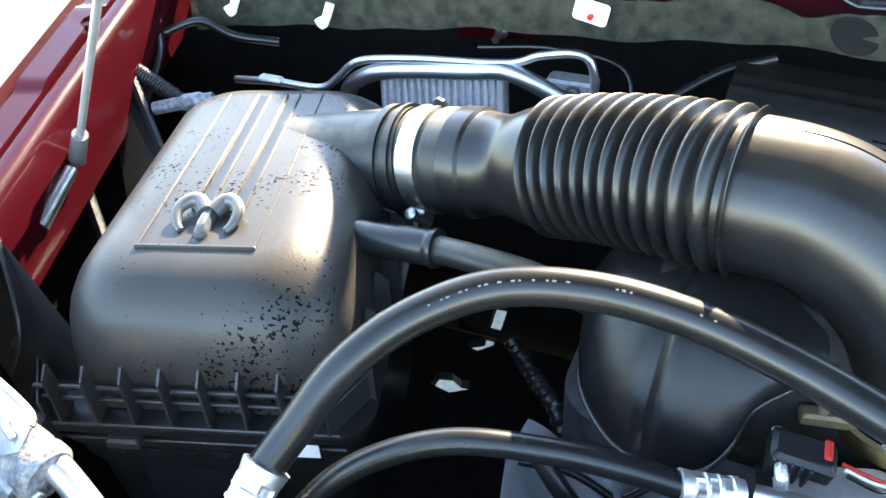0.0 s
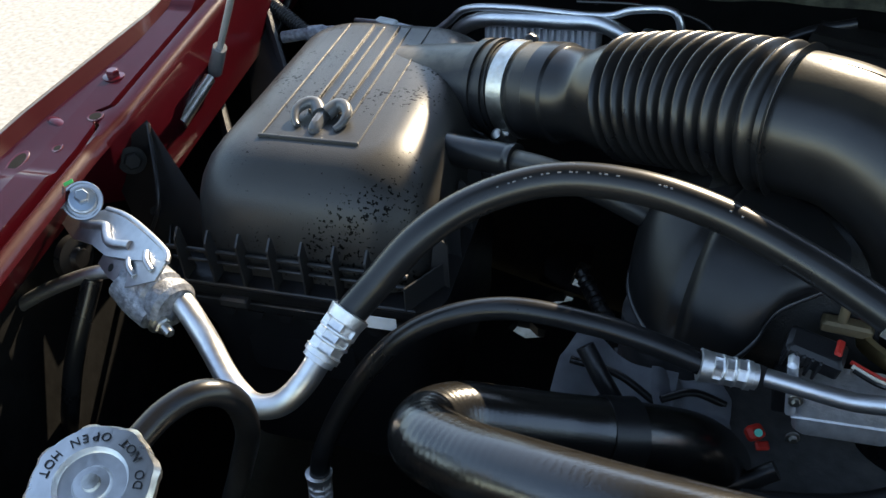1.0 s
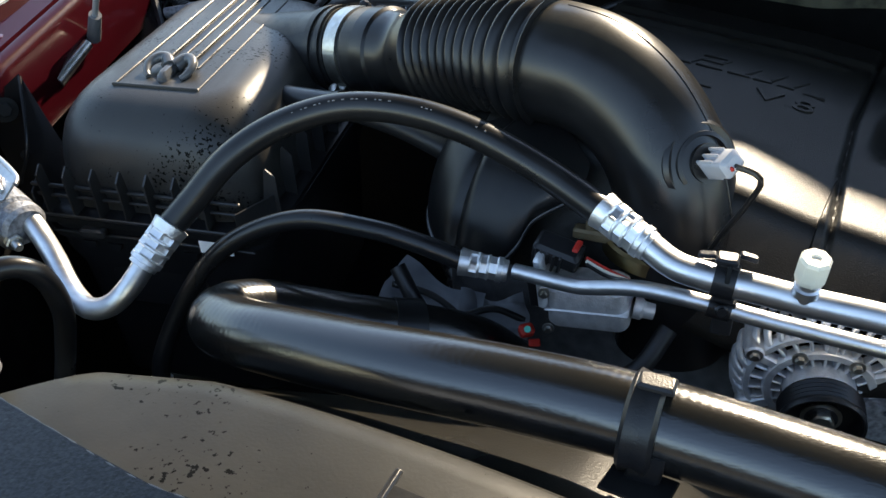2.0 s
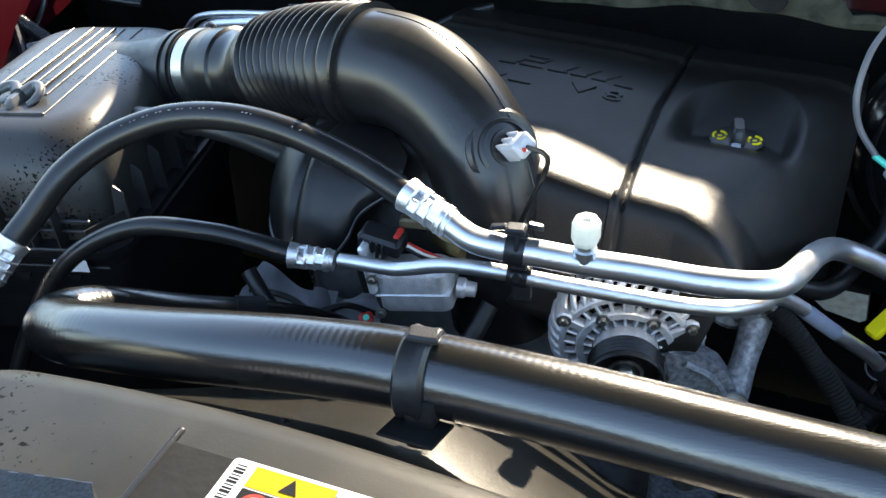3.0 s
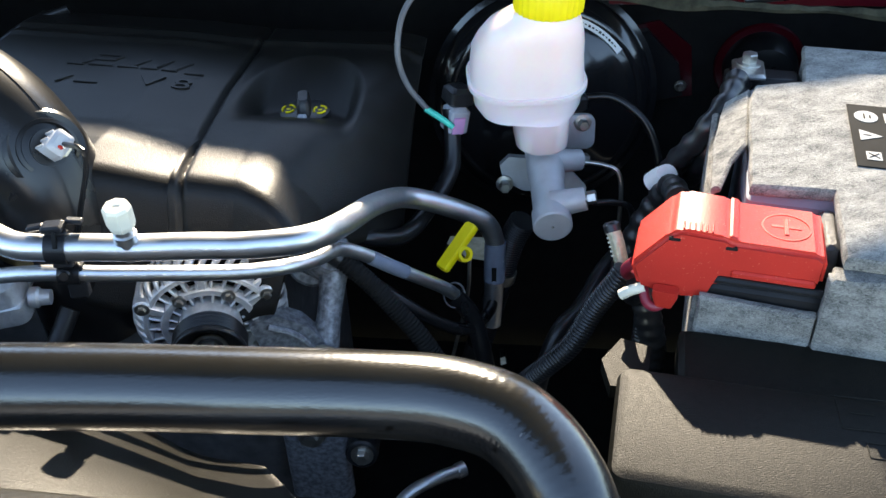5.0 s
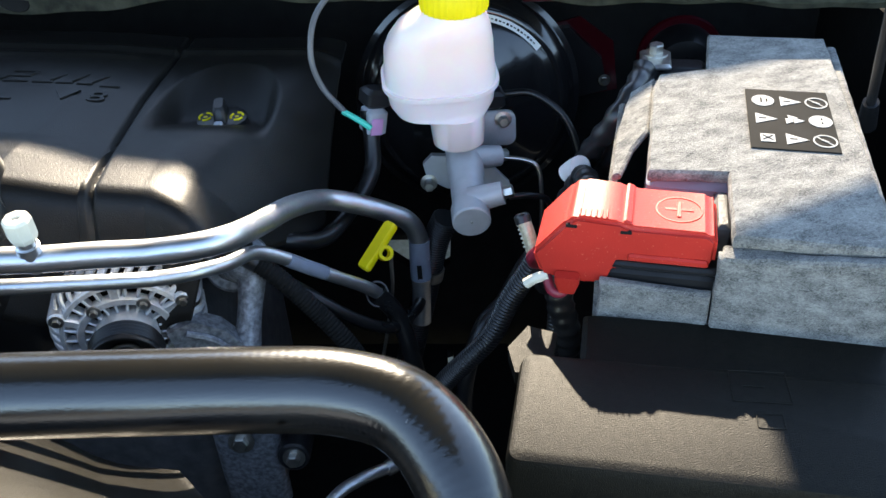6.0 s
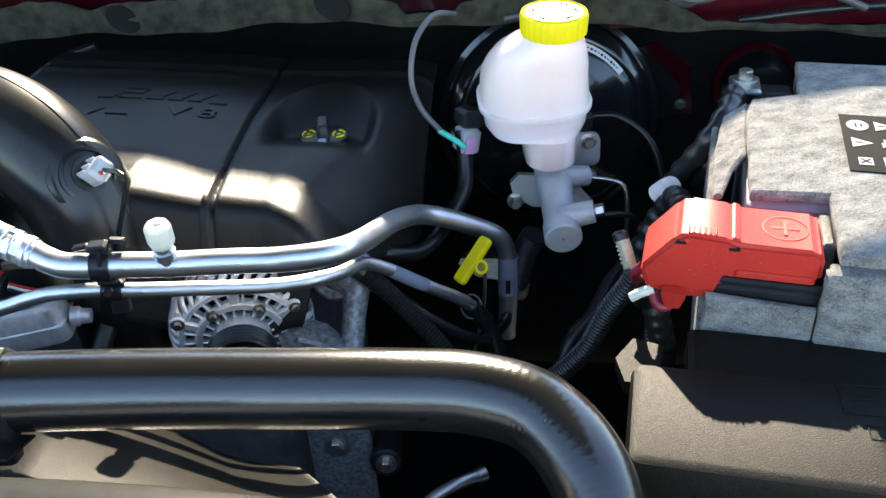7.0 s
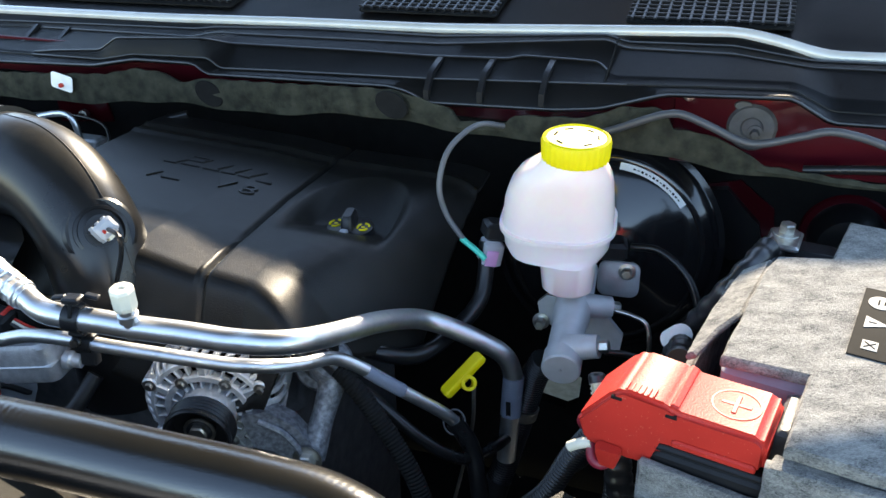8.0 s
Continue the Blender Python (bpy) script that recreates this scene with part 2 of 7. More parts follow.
# ---- mesh tools ----
def part(name, bm, material, parent=None, label="", smooth=True):
    """Links a bmesh as one object, under its thing or part."""
    me = bpy.data.meshes.new(name)
    bmesh.ops.recalc_face_normals(bm, faces=bm.faces)
    bm.to_mesh(me)
    bm.free()
    for p in me.polygons:
        p.use_smooth = smooth
    if smooth:
        me.set_sharp_from_angle(angle=radians(38))
    me.materials.append(material)
    ob = new(name, me)
    if parent:
        ob.parent = parent
    if label:
        tagged(ob, label)
    return ob


def thing(name, label, category, group="", kind="", at=(0, 0, 0)):
    ob = new(name)
    ob.empty_display_size = 0.02
    return tagged(ob, label, category, group, kind)


def smooth_path(pts, n):
    """n points along a Catmull-Rom curve through pts, evenly spaced."""
    p = [Vector(q) for q in pts]
    p = [2 * p[0] - p[1]] + p + [2 * p[-1] - p[-2]]
    fine = []
    for i in range(1, len(p) - 2):
        for k in range(24):
            t = k / 24
            a, b, c, d = p[i - 1], p[i], p[i + 1], p[i + 2]
            fine.append(0.5 * (2 * b + (c - a) * t + (2 * a - 5 * b + 4 * c - d) * t * t + (3 * b - a - 3 * c + d) * t ** 3))
    fine.append(p[-2])
    s = [0.0]
    for a, b in zip(fine, fine[1:]):
        s.append(s[-1] + (b - a).length)
    out, j = [], 0
    for k in range(n):
        want = s[-1] * k / (n - 1)
        while j < len(s) - 2 and s[j + 1] < want:
            j += 1
        u = (want - s[j]) / max(s[j + 1] - s[j], 1e-9)
        out.append(fine[j].lerp(fine[j + 1], min(max(u, 0), 1)))
    return out


def sweep(pts, radius, n=60, seg=24, bm=None, squash=1.0, straight=False):
    """A tube along pts; radius is a number or a function of 0..1 along it."""
    bm = bm or bmesh.new()
    path = [Vector(q) for q in pts] if straight else smooth_path(pts, n)
    n = len(path)
    t0 = (path[1] - path[0]).normalized()
    ref = Vector((0, 0, 1)) if abs(t0.z) < 0.9 else Vector((1, 0, 0))
    u = (ref - t0 * ref.dot(t0)).normalized()
    rings = []
    for i, c in enumerate(path):
        t = (path[min(i + 1, n - 1)] - path[max(i - 1, 0)]).normalized()
        u = (u - t * u.dot(t)).normalized()
        v = t.cross(u)
        r = radius(i / (n - 1)) if callable(radius) else radius
        rings.append([bm.verts.new(c + (u * math.cos(a) * squash + v * math.sin(a)) * r) for a in (2 * math.pi * k / seg for k in range(seg))])
    for a, b in zip(rings, rings[1:]):
        for k in range(seg):
            bm.faces.new((a[k], a[(k + 1) % seg], b[(k + 1) % seg], b[k]))
    bm.faces.new(rings[0][::-1])
    bm.faces.new(rings[-1])
    return bm


def axis_matrix(at, direction, up=(0, 0, 1)):
    """A pose at a place whose z points along direction."""
    q = Vector(direction).to_track_quat("Z", "Y")
    return Matrix.Translation(at) @ q.to_matrix().to_4x4()


def lathe(profile, m, seg=32, bm=None):
    """Turns (radius, height) pairs about the z of m."""
    bm = bm or bmesh.new()
    rings = []
    closed = tuple(profile[0]) == tuple(profile[-1])
    for r, h in (profile[:-1] if closed else profile):
        if r < 1e-6:
            rings.append([bm.verts.new(m @ Vector((0, 0, h)))])
        else:
            rings.append([bm.verts.new(m @ Vector((r * math.cos(2 * math.pi * k / seg), r * math.sin(2 * math.pi * k / seg), h))) for k in range(seg)])
    if closed:
        rings.append(rings[0])
    for a, b in zip(rings, rings[1:]):
        for k in range(seg):
            k2 = (k + 1) % seg
            if len(a) == 1 and len(b) > 1:
                bm.faces.new((a[0], b[k2], b[k]))
            elif len(b) == 1 and len(a) > 1:
                bm.faces.new((a[k], a[k2], b[0]))
            elif len(a) > 1:
                bm.faces.new((a[k], a[k2], b[k2], b[k]))
    for ring in (rings[0], rings[-1]):
        if len(ring) > 1 and not closed:
            bm.faces.new(ring)
    return bm


def rrect(sx, sy, r, n=6):
    """The outline of a rounded rectangle."""
    r = min(r, sx / 2 - 1e-4, sy / 2 - 1e-4)
    out = []
    for cx, cy, a0 in ((1, 1, 0), (-1, 1, 90), (-1, -1, 180), (1, -1, 270)):
        for k in range(n + 1):
            a = radians(a0 + 90 * k / n)
            out.append(((sx / 2 - r) * cx + r * math.cos(a), (sy / 2 - r) * cy + r * math.sin(a)))
    return out


def stack(loops, m=None, n=6, bm=None):
    """A solid through rounded-rectangle sections (z, sx, sy, r, dx, dy)."""
    bm, m = bm or bmesh.new(), m or Matrix()
    rings = []
    for z, sx, sy, r, *d in loops:
        dx, dy = d if d else (0, 0)
        rings.append([bm.verts.new(m @ Vector((x + dx, y + dy, z))) for x, y in rrect(sx, sy, r, n)])
    for a, b in zip(rings, rings[1:]):
        k = len(a)
        for i in range(k):
            bm.faces.new((a[i], a[(i + 1) % k], b[(i + 1) % k], b[i]))
    bm.faces.new(rings[0][::-1])
    bm.faces.new(rings[-1])
    return bm


def block(sx, sy, sz, m=None, bevel=0.002, bm=None, r=None):
    """A box standing on z = 0 with rounded edges."""
    b = min(bevel, sz / 2.2, sx / 2.2, sy / 2.2)
    return stack([(0, sx - 2 * b, sy - 2 * b, r or b), (b, sx, sy, r or b), (sz - b, sx, sy, r or b), (sz, sx - 2 * b, sy - 2 * b, r or b)], m, 3, bm)


def slab(outline, z0, z1, m=None, bm=None, holes=()):
    """A plate of any outline between two heights."""
    bm, m = bm or bmesh.new(), m or Matrix()
    rims = ([], [])
    for loop in (outline, *holes):
        lo, hi = ([bm.verts.new(m @ Vector((x, y, z))) for x, y in loop] for z in (z0, z1))
        k = len(lo)
        for i in range(k):
            bm.faces.new((lo[i], lo[(i + 1) % k], hi[(i + 1) % k], hi[i]))
        for rim, side in zip(rims, (lo, hi)):
            rim.append(side)
    for rim, way in zip(rims, (-1, 1)):
        if not holes:
            bm.faces.new(rim[0][::way])
            continue
        edges = [bm.edges.get((q[i], q[(i + 1) % len(q)])) for q in rim for i in range(len(q))]
        bmesh.ops.triangle_fill(bm, edges=edges, use_beauty=True)
    if holes:
        bmesh.ops.recalc_face_normals(bm, faces=bm.faces[:])
    return bm


def hexbolt(at, direction, r=0.006, h=0.005, parent=None, material=None, washer=1.6, name="bolt"):
    m = axis_matrix(at, direction)
    bm = lathe([(r * washer, -0.0005), (r * washer, 0.001), (r * 1.1, 0.0014)], m, 20)
    lathe([(r, 0.001), (r, h), (r * 0.82, h + 0.0012)], m, 6, bm)
    return part(name, bm, material or STEEL, parent)


def lettering(text, size, m, material, parent, depth=0.0004):
    """Built-in font as a thin mesh, centred at m."""
    cu = bpy.data.curves.new("lettering", "FONT")
    cu.body, cu.size, cu.extrude, cu.align_x, cu.align_y = text, size, depth, "CENTER", "CENTER"
    tmp = bpy.data.objects.new("lettering", cu)
    me = bpy.data.meshes.new_from_object(tmp)
    bpy.data.objects.remove(tmp)
    me.transform(m)
    me.materials.clear()
    me.materials.append(material)
    ob = new("lettering", me)
    ob.parent = parent
    return ob


BAY = pose(0.5, 0.70, 0, 0, 0, -22.5)

# ---- structure ----
bm = bmesh.new()
bmesh.ops.create_grid(bm, x_segments=2, y_segments=2, size=400)
tagged(part("ground", bm, CONCRETE), "pale concrete ground in full sun", "ground", kind="structure")


def wall(name, m, sx, sy, sz, material, label, category="wall"):
    return tagged(part(name, block(sx, sy, sz, m, 0.003), material), label, category, kind="structure")


# the firewall has two openings, one low on the left and one behind the dipstick
tagged(part("wall_firewall", slab([(-1.25, 0.40), (0.95, 0.40), (0.95, 1.14), (-1.25, 1.14)], 0, 0.02, BAY @ pose(0, 0.175, 0, 90, 0, 0),
                                  holes=([(-0.63, 0.412), (-0.55, 0.412), (-0.535, 0.46), (-0.53, 0.53), (-0.60, 0.52), (-0.63, 0.44)], [(0.207, 0.60), (0.24, 0.572), (0.29, 0.563), (0.31, 0.578), (0.313, 0.628), (0.285, 0.64), (0.22, 0.634)])), DARK, smooth=False),
       "black painted firewall at the back of the engine bay", "wall", kind="structure")
wall("wall_inner_fender", pose(-0.43, 0.55, 0.42, 0, 0, 3), 0.02, 1.8, 0.6, SHADEBLACK, "dark inner wheel arch panel")
wall("wall_radiator_support", pose(0.2, -0.12, 0.45, 0, 0, -22), 1.7, 0.03, 0.5, DARK, "black radiator support panel")
wall("wall_inner_fender_right", BAY @ pose(0.82, -0.3, 0.45), 0.02, 1.3, 0.6, DARK, "dark inner wheel arch panel")
floor = tagged(new("floor"), "black splash shield under the engine with gaps", "floor", kind="structure")
gaps = ([(-0.624, 0.026), (-0.622, 0.056), (-0.60, 0.061), (-0.58, 0.051), (-0.566, 0.053), (-0.561, 0.036), (-0.587, 0.019)],
        [(-0.570, 0.25), (-0.562, 0.19), (-0.560, 0.143), (-0.58, 0.122), (-0.603, 0.127), (-0.597, 0.144), (-0.580, 0.155), (-0.587, 0.20), (-0.594, 0.25)],
        [(0.196, 0.20), (0.214, 0.212), (0.231, 0.166), (0.222, 0.148), (0.206, 0.162)], [(0.298, 0.14), (0.308, 0.145), (0.313, 0.107), (0.302, 0.102)], [(0.14, 0.35), (0.32, 0.35), (0.32, 0.50), (0.14, 0.50)])
part("shield", slab([(-0.98, -0.92), (0.85, -0.92), (0.85, 0.70), (-0.98, 0.70)], 0.385, 0.405, BAY, holes=gaps), DARK, floor, smooth=False)


def cab():
    """The cab behind the cowl: windscreen, pillars and roof, which shade the back of the bay."""
    c = thing("truck_cab", "dark red pickup cab, its unseen windscreen matte black against reflections", "cab")
    # roof front edge bowed forward in the middle
    def edge(x0, x1, y, bow):
        xs = [x0 + (x1 - x0) * k / 16 for k in range(17)]
        return [(x, y - bow * (1 - ((x - (x0 + x1) / 2) / ((x1 - x0) / 2)) ** 2)) for x in xs]

    front = edge(-0.62, 0.49, 0.975, 0.074)
    part("roof", slab([(-0.84, 1.10), (-0.74, 1.02)] + front + [(0.55, 0.985), (0.65, 1.03), (0.76, 1.10), (0.76, 2.2), (-0.84, 2.2)], 1.70, 1.727, BAY), RED, c)
    base = edge(-0.80, 0.80, 0.24, 0.05)
    bm = bmesh.new()
    lo = [bm.verts.new(BAY @ Vector((x, y, 1.17))) for x, y in base]
    wide = [(-0.74, 1.02), (-0.69, 0.995)] + front[1:15] + [(0.49, 0.975)]
    hi = [bm.verts.new(BAY @ Vector((x, y + 0.012, 1.702))) for x, y in wide]
    for i in range(16):
        bm.faces.new((lo[i], lo[i + 1], hi[i + 1], hi[i]))
    bmesh.ops.solidify(bm, geom=bm.faces[:], thickness=0.006)
    part("windscreen", bm, GLASS, c)
    for x0, x1 in ((-0.80, -0.74), (0.80, 0.49)):
        part("pillar", sweep([BAY @ Vector((x0, 0.24, 1.16)), BAY @ Vector(((x0 + x1) / 2, 0.61, 1.445)), BAY @ Vector((x1, 0.985, 1.706))], 0.02, 10, 10), RED, c)
        bm = bmesh.new()
        q = [bm.verts.new(BAY @ Vector(v)) for v in ((x0, 0.26, 0.4), (x0, 2.2, 0.4), (x0, 2.2, 1.15), (x1, 2.2, 1.73), (x1, 0.98, 1.73), (x0, 0.26, 1.16))]
        bm.faces.new((q[0], q[1], q[2], q[5])), bm.faces.new((q[5], q[2], q[3], q[4]))
        bmesh.ops.solidify(bm, geom=bm.faces[:], thickness=0.01)
        part("side", bm, RED, c)
    part("floor_pan", block(1.9, 3.4, 0.06, BAY @ pose(0, 2.42, 0.36), 0.01), DARK, c)
    part("back", block(1.6, 0.02, 1.3, BAY @ pose(0, 2.2, 0.42), 0.004), RED, c)
    return c


cab()


def hood():
    """The raised hood over the bay, which keeps the sky overhead off it."""
    h = thing("hood", "dark red hood raised on gas struts with black inner lining", "hood")
    m = BAY @ pose(-0.05, 0.28, 1.665, -20, 0, 0)
    part("skin", stack([(0.03, 1.55, 1.36, 0.12, 0, -0.68), (0.05, 1.55, 1.36, 0.12, 0, -0.68), (0.07, 1.35, 1.2, 0.12, 0, -0.68)], m, 6), RED, h)
    part("lining", stack([(0.0, 1.45, 1.26, 0.1, 0, -0.68), (0.03, 1.5, 1.32, 0.1, 0, -0.68)], m, 6), DARK, h)
    # Unseen plate, added only to shade the right of battery and fuse box.
    part("shade_plate", slab([(0.50, 0.25), (0.50, 0.70), (0.60, 0.755), (0.80, 0.86), (0.80, 0.25)], 1.71, 1.72, BAY), RED, h)
    part("hinge_arm", sweep([BAY @ Vector((0.78 * q, y, z)) for q, y, z in ((0.96, 0.32, 1.22), (0.93, 0.36, 1.45), (0.85, 0.39, 1.69))], 0.014, 14, 12), DARK, h)
    # Unseen arm, bent so its shadow band falls on the air box lid.
    part("hinge_arm", sweep([BAY @ Vector(q) for q in ((-0.78, 0.335, 1.26), (-0.70, 0.34, 1.315), (-0.639, 0.34, 1.362), (-0.58, 0.34, 1.389), (-0.534, 0.34, 1.418), (-0.503, 0.34, 1.440), (-0.484, 0.34, 1.464), (-0.472, 0.34, 1.49), (-0.462, 0.345, 1.54), (-0.455, 0.35, 1.66))], 0.0135, 40, 12), DARK, h)
    return h


hood()


# ---- cowl ----
# heights of the cowl's lines along the bay: (x, z), from the lower lip back to the seal
LIP = ((-0.85, 1.105), (-0.483, 1.113), (-0.322, 1.12), (-0.256, 1.133), (-0.163, 1.135), (-0.149, 1.123), (0.10, 1.130), (0.124, 1.126), (0.148, 1.115), (0.297, 1.121), (0.346, 1.127), (0.398, 1.144), (0.414, 1.149), (0.536, 1.156), (0.574, 1.135), (0.8, 1.14))
FOOT = ((-0.85, 1.112), (-0.433, 1.122), (-0.323, 1.124), (-0.269, 1.135), (-0.153, 1.139), (-0.139, 1.127), (-0.047, 1.131), (0.145, 1.138), (0.356, 1.150), (0.45, 1.156), (0.536, 1.160), (0.574, 1.142), (0.8, 1.146))
TOP = ((-0.85, 1.122), (-0.44, 1.124), (-0.40, 1.129), (-0.326, 1.135), (-0.297, 1.153), (-0.162, 1.162), (-0.143, 1.149), (0.03, 1.153), (0.132, 1.154), (0.229, 1.158), (0.245, 1.163), (0.333, 1.163), (0.352, 1.156), (0.45, 1.161), (0.536, 1.165), (0.574, 1.152), (0.8, 1.158))
TOPBACK = ((-0.85, -0.02), (-0.44, -0.028), (-0.162, -0.028), (-0.143, 0.004), (0.333, 0.004), (0.352, -0.02), (0.8, -0.02))
STEP = ((-0.85, 1.13), (-0.46, 1.143), (-0.22, 1.147), (-0.18, 1.155), (0.137, 1.163), (0.338, 1.182), (0.356, 1.174), (0.474, 1.176), (0.553, 1.168), (0.8, 1.176))
CREST = ((-0.85, 1.135), (-0.22, 1.154), (-0.19, 1.158), (-0.04, 1.166), (0.13, 1.168), (0.335, 1.184), (0.354, 1.177), (0.473, 1.181), (0.554, 1.171), (0.8, 1.178))
RIM = ((-0.85, 1.15), (-0.58, 1.158), (-0.27, 1.164), (-0.08, 1.171), (0.13, 1.176), (0.31, 1.186), (0.475, 1.195), (0.53, 1.185), (0.56, 1.175), (0.8, 1.182))
FELT_TOP = ((-0.85, 1.055), (-0.62, 1.085), (-0.483, 1.102), (-0.307, 1.111), (-0.256, 1.123), (-0.207, 1.121), (-0.186, 1.111), (-0.146, 1.121), (0.104, 1.128), (0.127, 1.124), (0.181, 1.112), (0.187, 1.100), (0.246, 1.103), (0.251, 1.114), (0.335, 1.119), (0.37, 1.134), (0.405, 1.136), (0.418, 1.131), (0.424, 1.114), (0.46, 1.112), (0.489, 1.102), (0.52, 1.085), (0.8, 1.075))
FELT_END = ((-0.85, 1.02), (-0.497, 1.062), (-0.297, 1.075), (-0.128, 1.085), (0.0, 1.089), (0.17, 1.09), (0.4, 1.085), (0.5, 1.076), (0.8, 1.064))


def along(x, line):
    for (x0, z0), (x1, z1) in zip(line, line[1:]):
        if x <= x1:
            q = max(0, (x - x0) / (x1 - x0))
            return z0 + (z1 - z0) * q
    return line[-1][1]


def eased(x, line, w=0.006):
    """The line's height with its corners rounded off."""
    return sum(along(x + w * k, line) for k in (-1, -0.5, 0, 0.5, 1)) / 5


def cowl():
    c = thing("cowl", "black plastic cowl with ribs and air grille", "cowl")
    bm = bmesh.new()
    rows = []
    for k in range(331):
        x = -0.85 + 1.65 * k / 330
        lip, foot, top, back, step, crest, rim = (eased(x, q) for q in (LIP, FOOT, TOP, TOPBACK, STEP, CREST, RIM))
        sec = [(-0.046, lip - 0.003), (-0.05, lip), (-0.048, lip + 0.003), (-0.036, foot - 0.0012), (-0.034, foot), (-0.0335, foot + 0.0015), (back - 0.0015, top - 0.0015), (back, top), (back + 0.002, top + 0.0005), (0.027, step), (0.028, step + 0.002), (0.042, crest), (0.043, crest + 0.002), (0.052, rim - 0.005), (0.066, rim - 0.004), (0.09, 1.162 + 0.02 * (x + 0.5)), (0.26, 1.2 + 0.02 * (x + 0.5))]
        rows.append([bm.verts.new(BAY @ Vector((x, y, z))) for y, z in sec])
    for a, b in zip(rows, rows[1:]):
        for i in range(len(a) - 1):
            bm.faces.new((a[i], b[i], b[i + 1], a[i + 1]))
    bmesh.ops.solidify(bm, geom=bm.faces[:], thickness=0.0025)
    part("panel", bm, COWL, c)
    for x, h in ((0.147, 1.155), (0.211, 1.157), (0.282, 1.162)):
        lip, foot = eased(x, LIP), eased(x, FOOT)
        part("rib", slab([(-0.05, lip - 0.001), (-0.03, lip - 0.001), (0.006, h - 0.01), (0.006, h), (0.0, h + 0.001), (-0.032, foot + 0.010), (-0.051, foot - 0.008)], -0.0032, 0.0032, BAY @ pose(x, 0, 0, 90, 0, 90)), PLASTIC, c)
    for x in (-0.425, -0.482):
        part("rib", slab([(-0.034, 1.114), (0.02, 1.114), (0.034, 1.146), (0.028, 1.148), (-0.024, 1.122)], -0.003, 0.003, BAY @ pose(x, 0, 0, 90, 0, 90)), PLASTIC, c)
    part("joint", sweep([BAY @ Vector(q) for q in ((0.347, 0.043, 1.181), (0.347, 0.028, 1.179), (0.3465, -0.012, 1.160), (0.346, -0.033, 1.1505))], 0.0013, 30, 6), INK, c)
    for line, y, x0, x1 in ((STEP, 0.0278, -0.47, 0.8), (CREST, 0.0428, -0.85, 0.8), (LIP, -0.0503, -0.85, 0.8), (TOP, None, -0.44, 0.345), (FOOT, -0.0338, -0.44, 0.37)):
        pts = [x0 + (x1 - x0) * k / 180 for k in range(181)]
        part("contour_ridge", sweep([BAY @ Vector((x, eased(x, TOPBACK) if y is None else y, eased(x, line) + 0.0012)) for x in pts], 0.0012 if y is None or y > -0.04 else 0.0016, seg=8, straight=True), GLOSSY, c)
    # air grille: crossed bars over three openings
    for x0, x1 in ((-0.62, -0.20), (-0.006, 0.183), (0.344, 0.53)):
        g = part("grille_frame", stack([(0, x1 - x0, 0.1, 0.004), (0.002, x1 - x0, 0.1, 0.004)], BAY @ pose((x0 + x1) / 2, 0.15, 1.179 + 0.02 * (x0 + 0.6), 12, -1.1, 0), 3), INK, c)
        n = int((x1 - x0) / 0.0125)
        for k in range(n):
            part("slat", block(0.0035, 0.1, 0.004, BAY @ pose(x0 + (k + 0.5) * (x1 - x0) / n, 0.15, 1.181 + 0.02 * (x0 + 0.6 + (k / n) * (x1 - x0)), 12, 0, 0), 0.0008), GLOSSY, c)
        for k in range(9):
            part("slat", block(x1 - x0, 0.003, 0.003, BAY @ pose((x0 + x1) / 2, 0.105 + 0.011 * k, 1.1725 + 0.0024 * k + 0.02 * (x0 + 0.6) + 0.01 * (x1 - x0), 12, -1.1, 0), 0.0008), GLOSSY, c)
    w = thing("cowl_seal", "rubber seal along the cowl edge, painted pale for its glint", "seal")
    run = [-0.85 + 1.65 * k / 150 for k in range(151)]
    part("strip", sweep([BAY @ Vector((x, 0.058, eased(x, RIM, 0.02) - 0.002)) for x in run], 0.0072, seg=18, straight=True), SEAL, w)
    part("foot", sweep([BAY @ Vector((x, 0.066, eased(x, RIM, 0.02) - 0.008)) for x in run], 0.006, seg=8, straight=True), RUBBER, w)
    # felt strip below the lip
    f = thing("felt_strip", "olive grey felt insulation strip with black oval plugs", "insulation")
    bm = bmesh.new()
    rows = []
    for k in range(331):
        x = -0.85 + 1.65 * k / 330
        top = eased(x, FELT_TOP, 0.003) + 0.0008 * math.sin(x * 190)
        bot = min(eased(x, FELT_END, 0.02) + 0.003 * math.sin(x * 23) + 0.0015 * math.sin(x * 61), top - 0.004)
        yy = -0.056 + 0.004 * math.sin(x * 17)
        rows.append([bm.verts.new(BAY @ Vector((x, yy + d, z))) for d, z in ((0, bot), (-0.003, (top + bot) / 2), (0, top), (0.005, top - 0.001))])
    for a, b in zip(rows, rows[1:]):
        for i in range(3):
            bm.faces.new((a[i], b[i], b[i + 1], a[i + 1]))
    bmesh.ops.solidify(bm, geom=bm.faces[:], thickness=0.004)
    part("felt", bm, FOAM, f)
    for x, z in ((-0.140, 1.1025), (0.108, 1.112)):
        part("plug", lathe([(0.019, 0), (0.018, 0.0015), (0, 0.0015)], BAY @ pose(x, -0.0605, z, 90, 0, 0) @ pose(0, 0, 0, 0, 0, -24) @ Matrix.Diagonal((1.12, 0.82, 1, 1)), 28), INK, f)
    t = thing("paper_tag", "white paper tag pinned to the felt strip", "tag")
    part("card", stack([(0, 0.034, 0.022, 0.004), (0.0012, 0.034, 0.022, 0.004)], BAY @ pose(-0.37, -0.062, 1.098, 90, 12, 0), 4), WHITE, t)
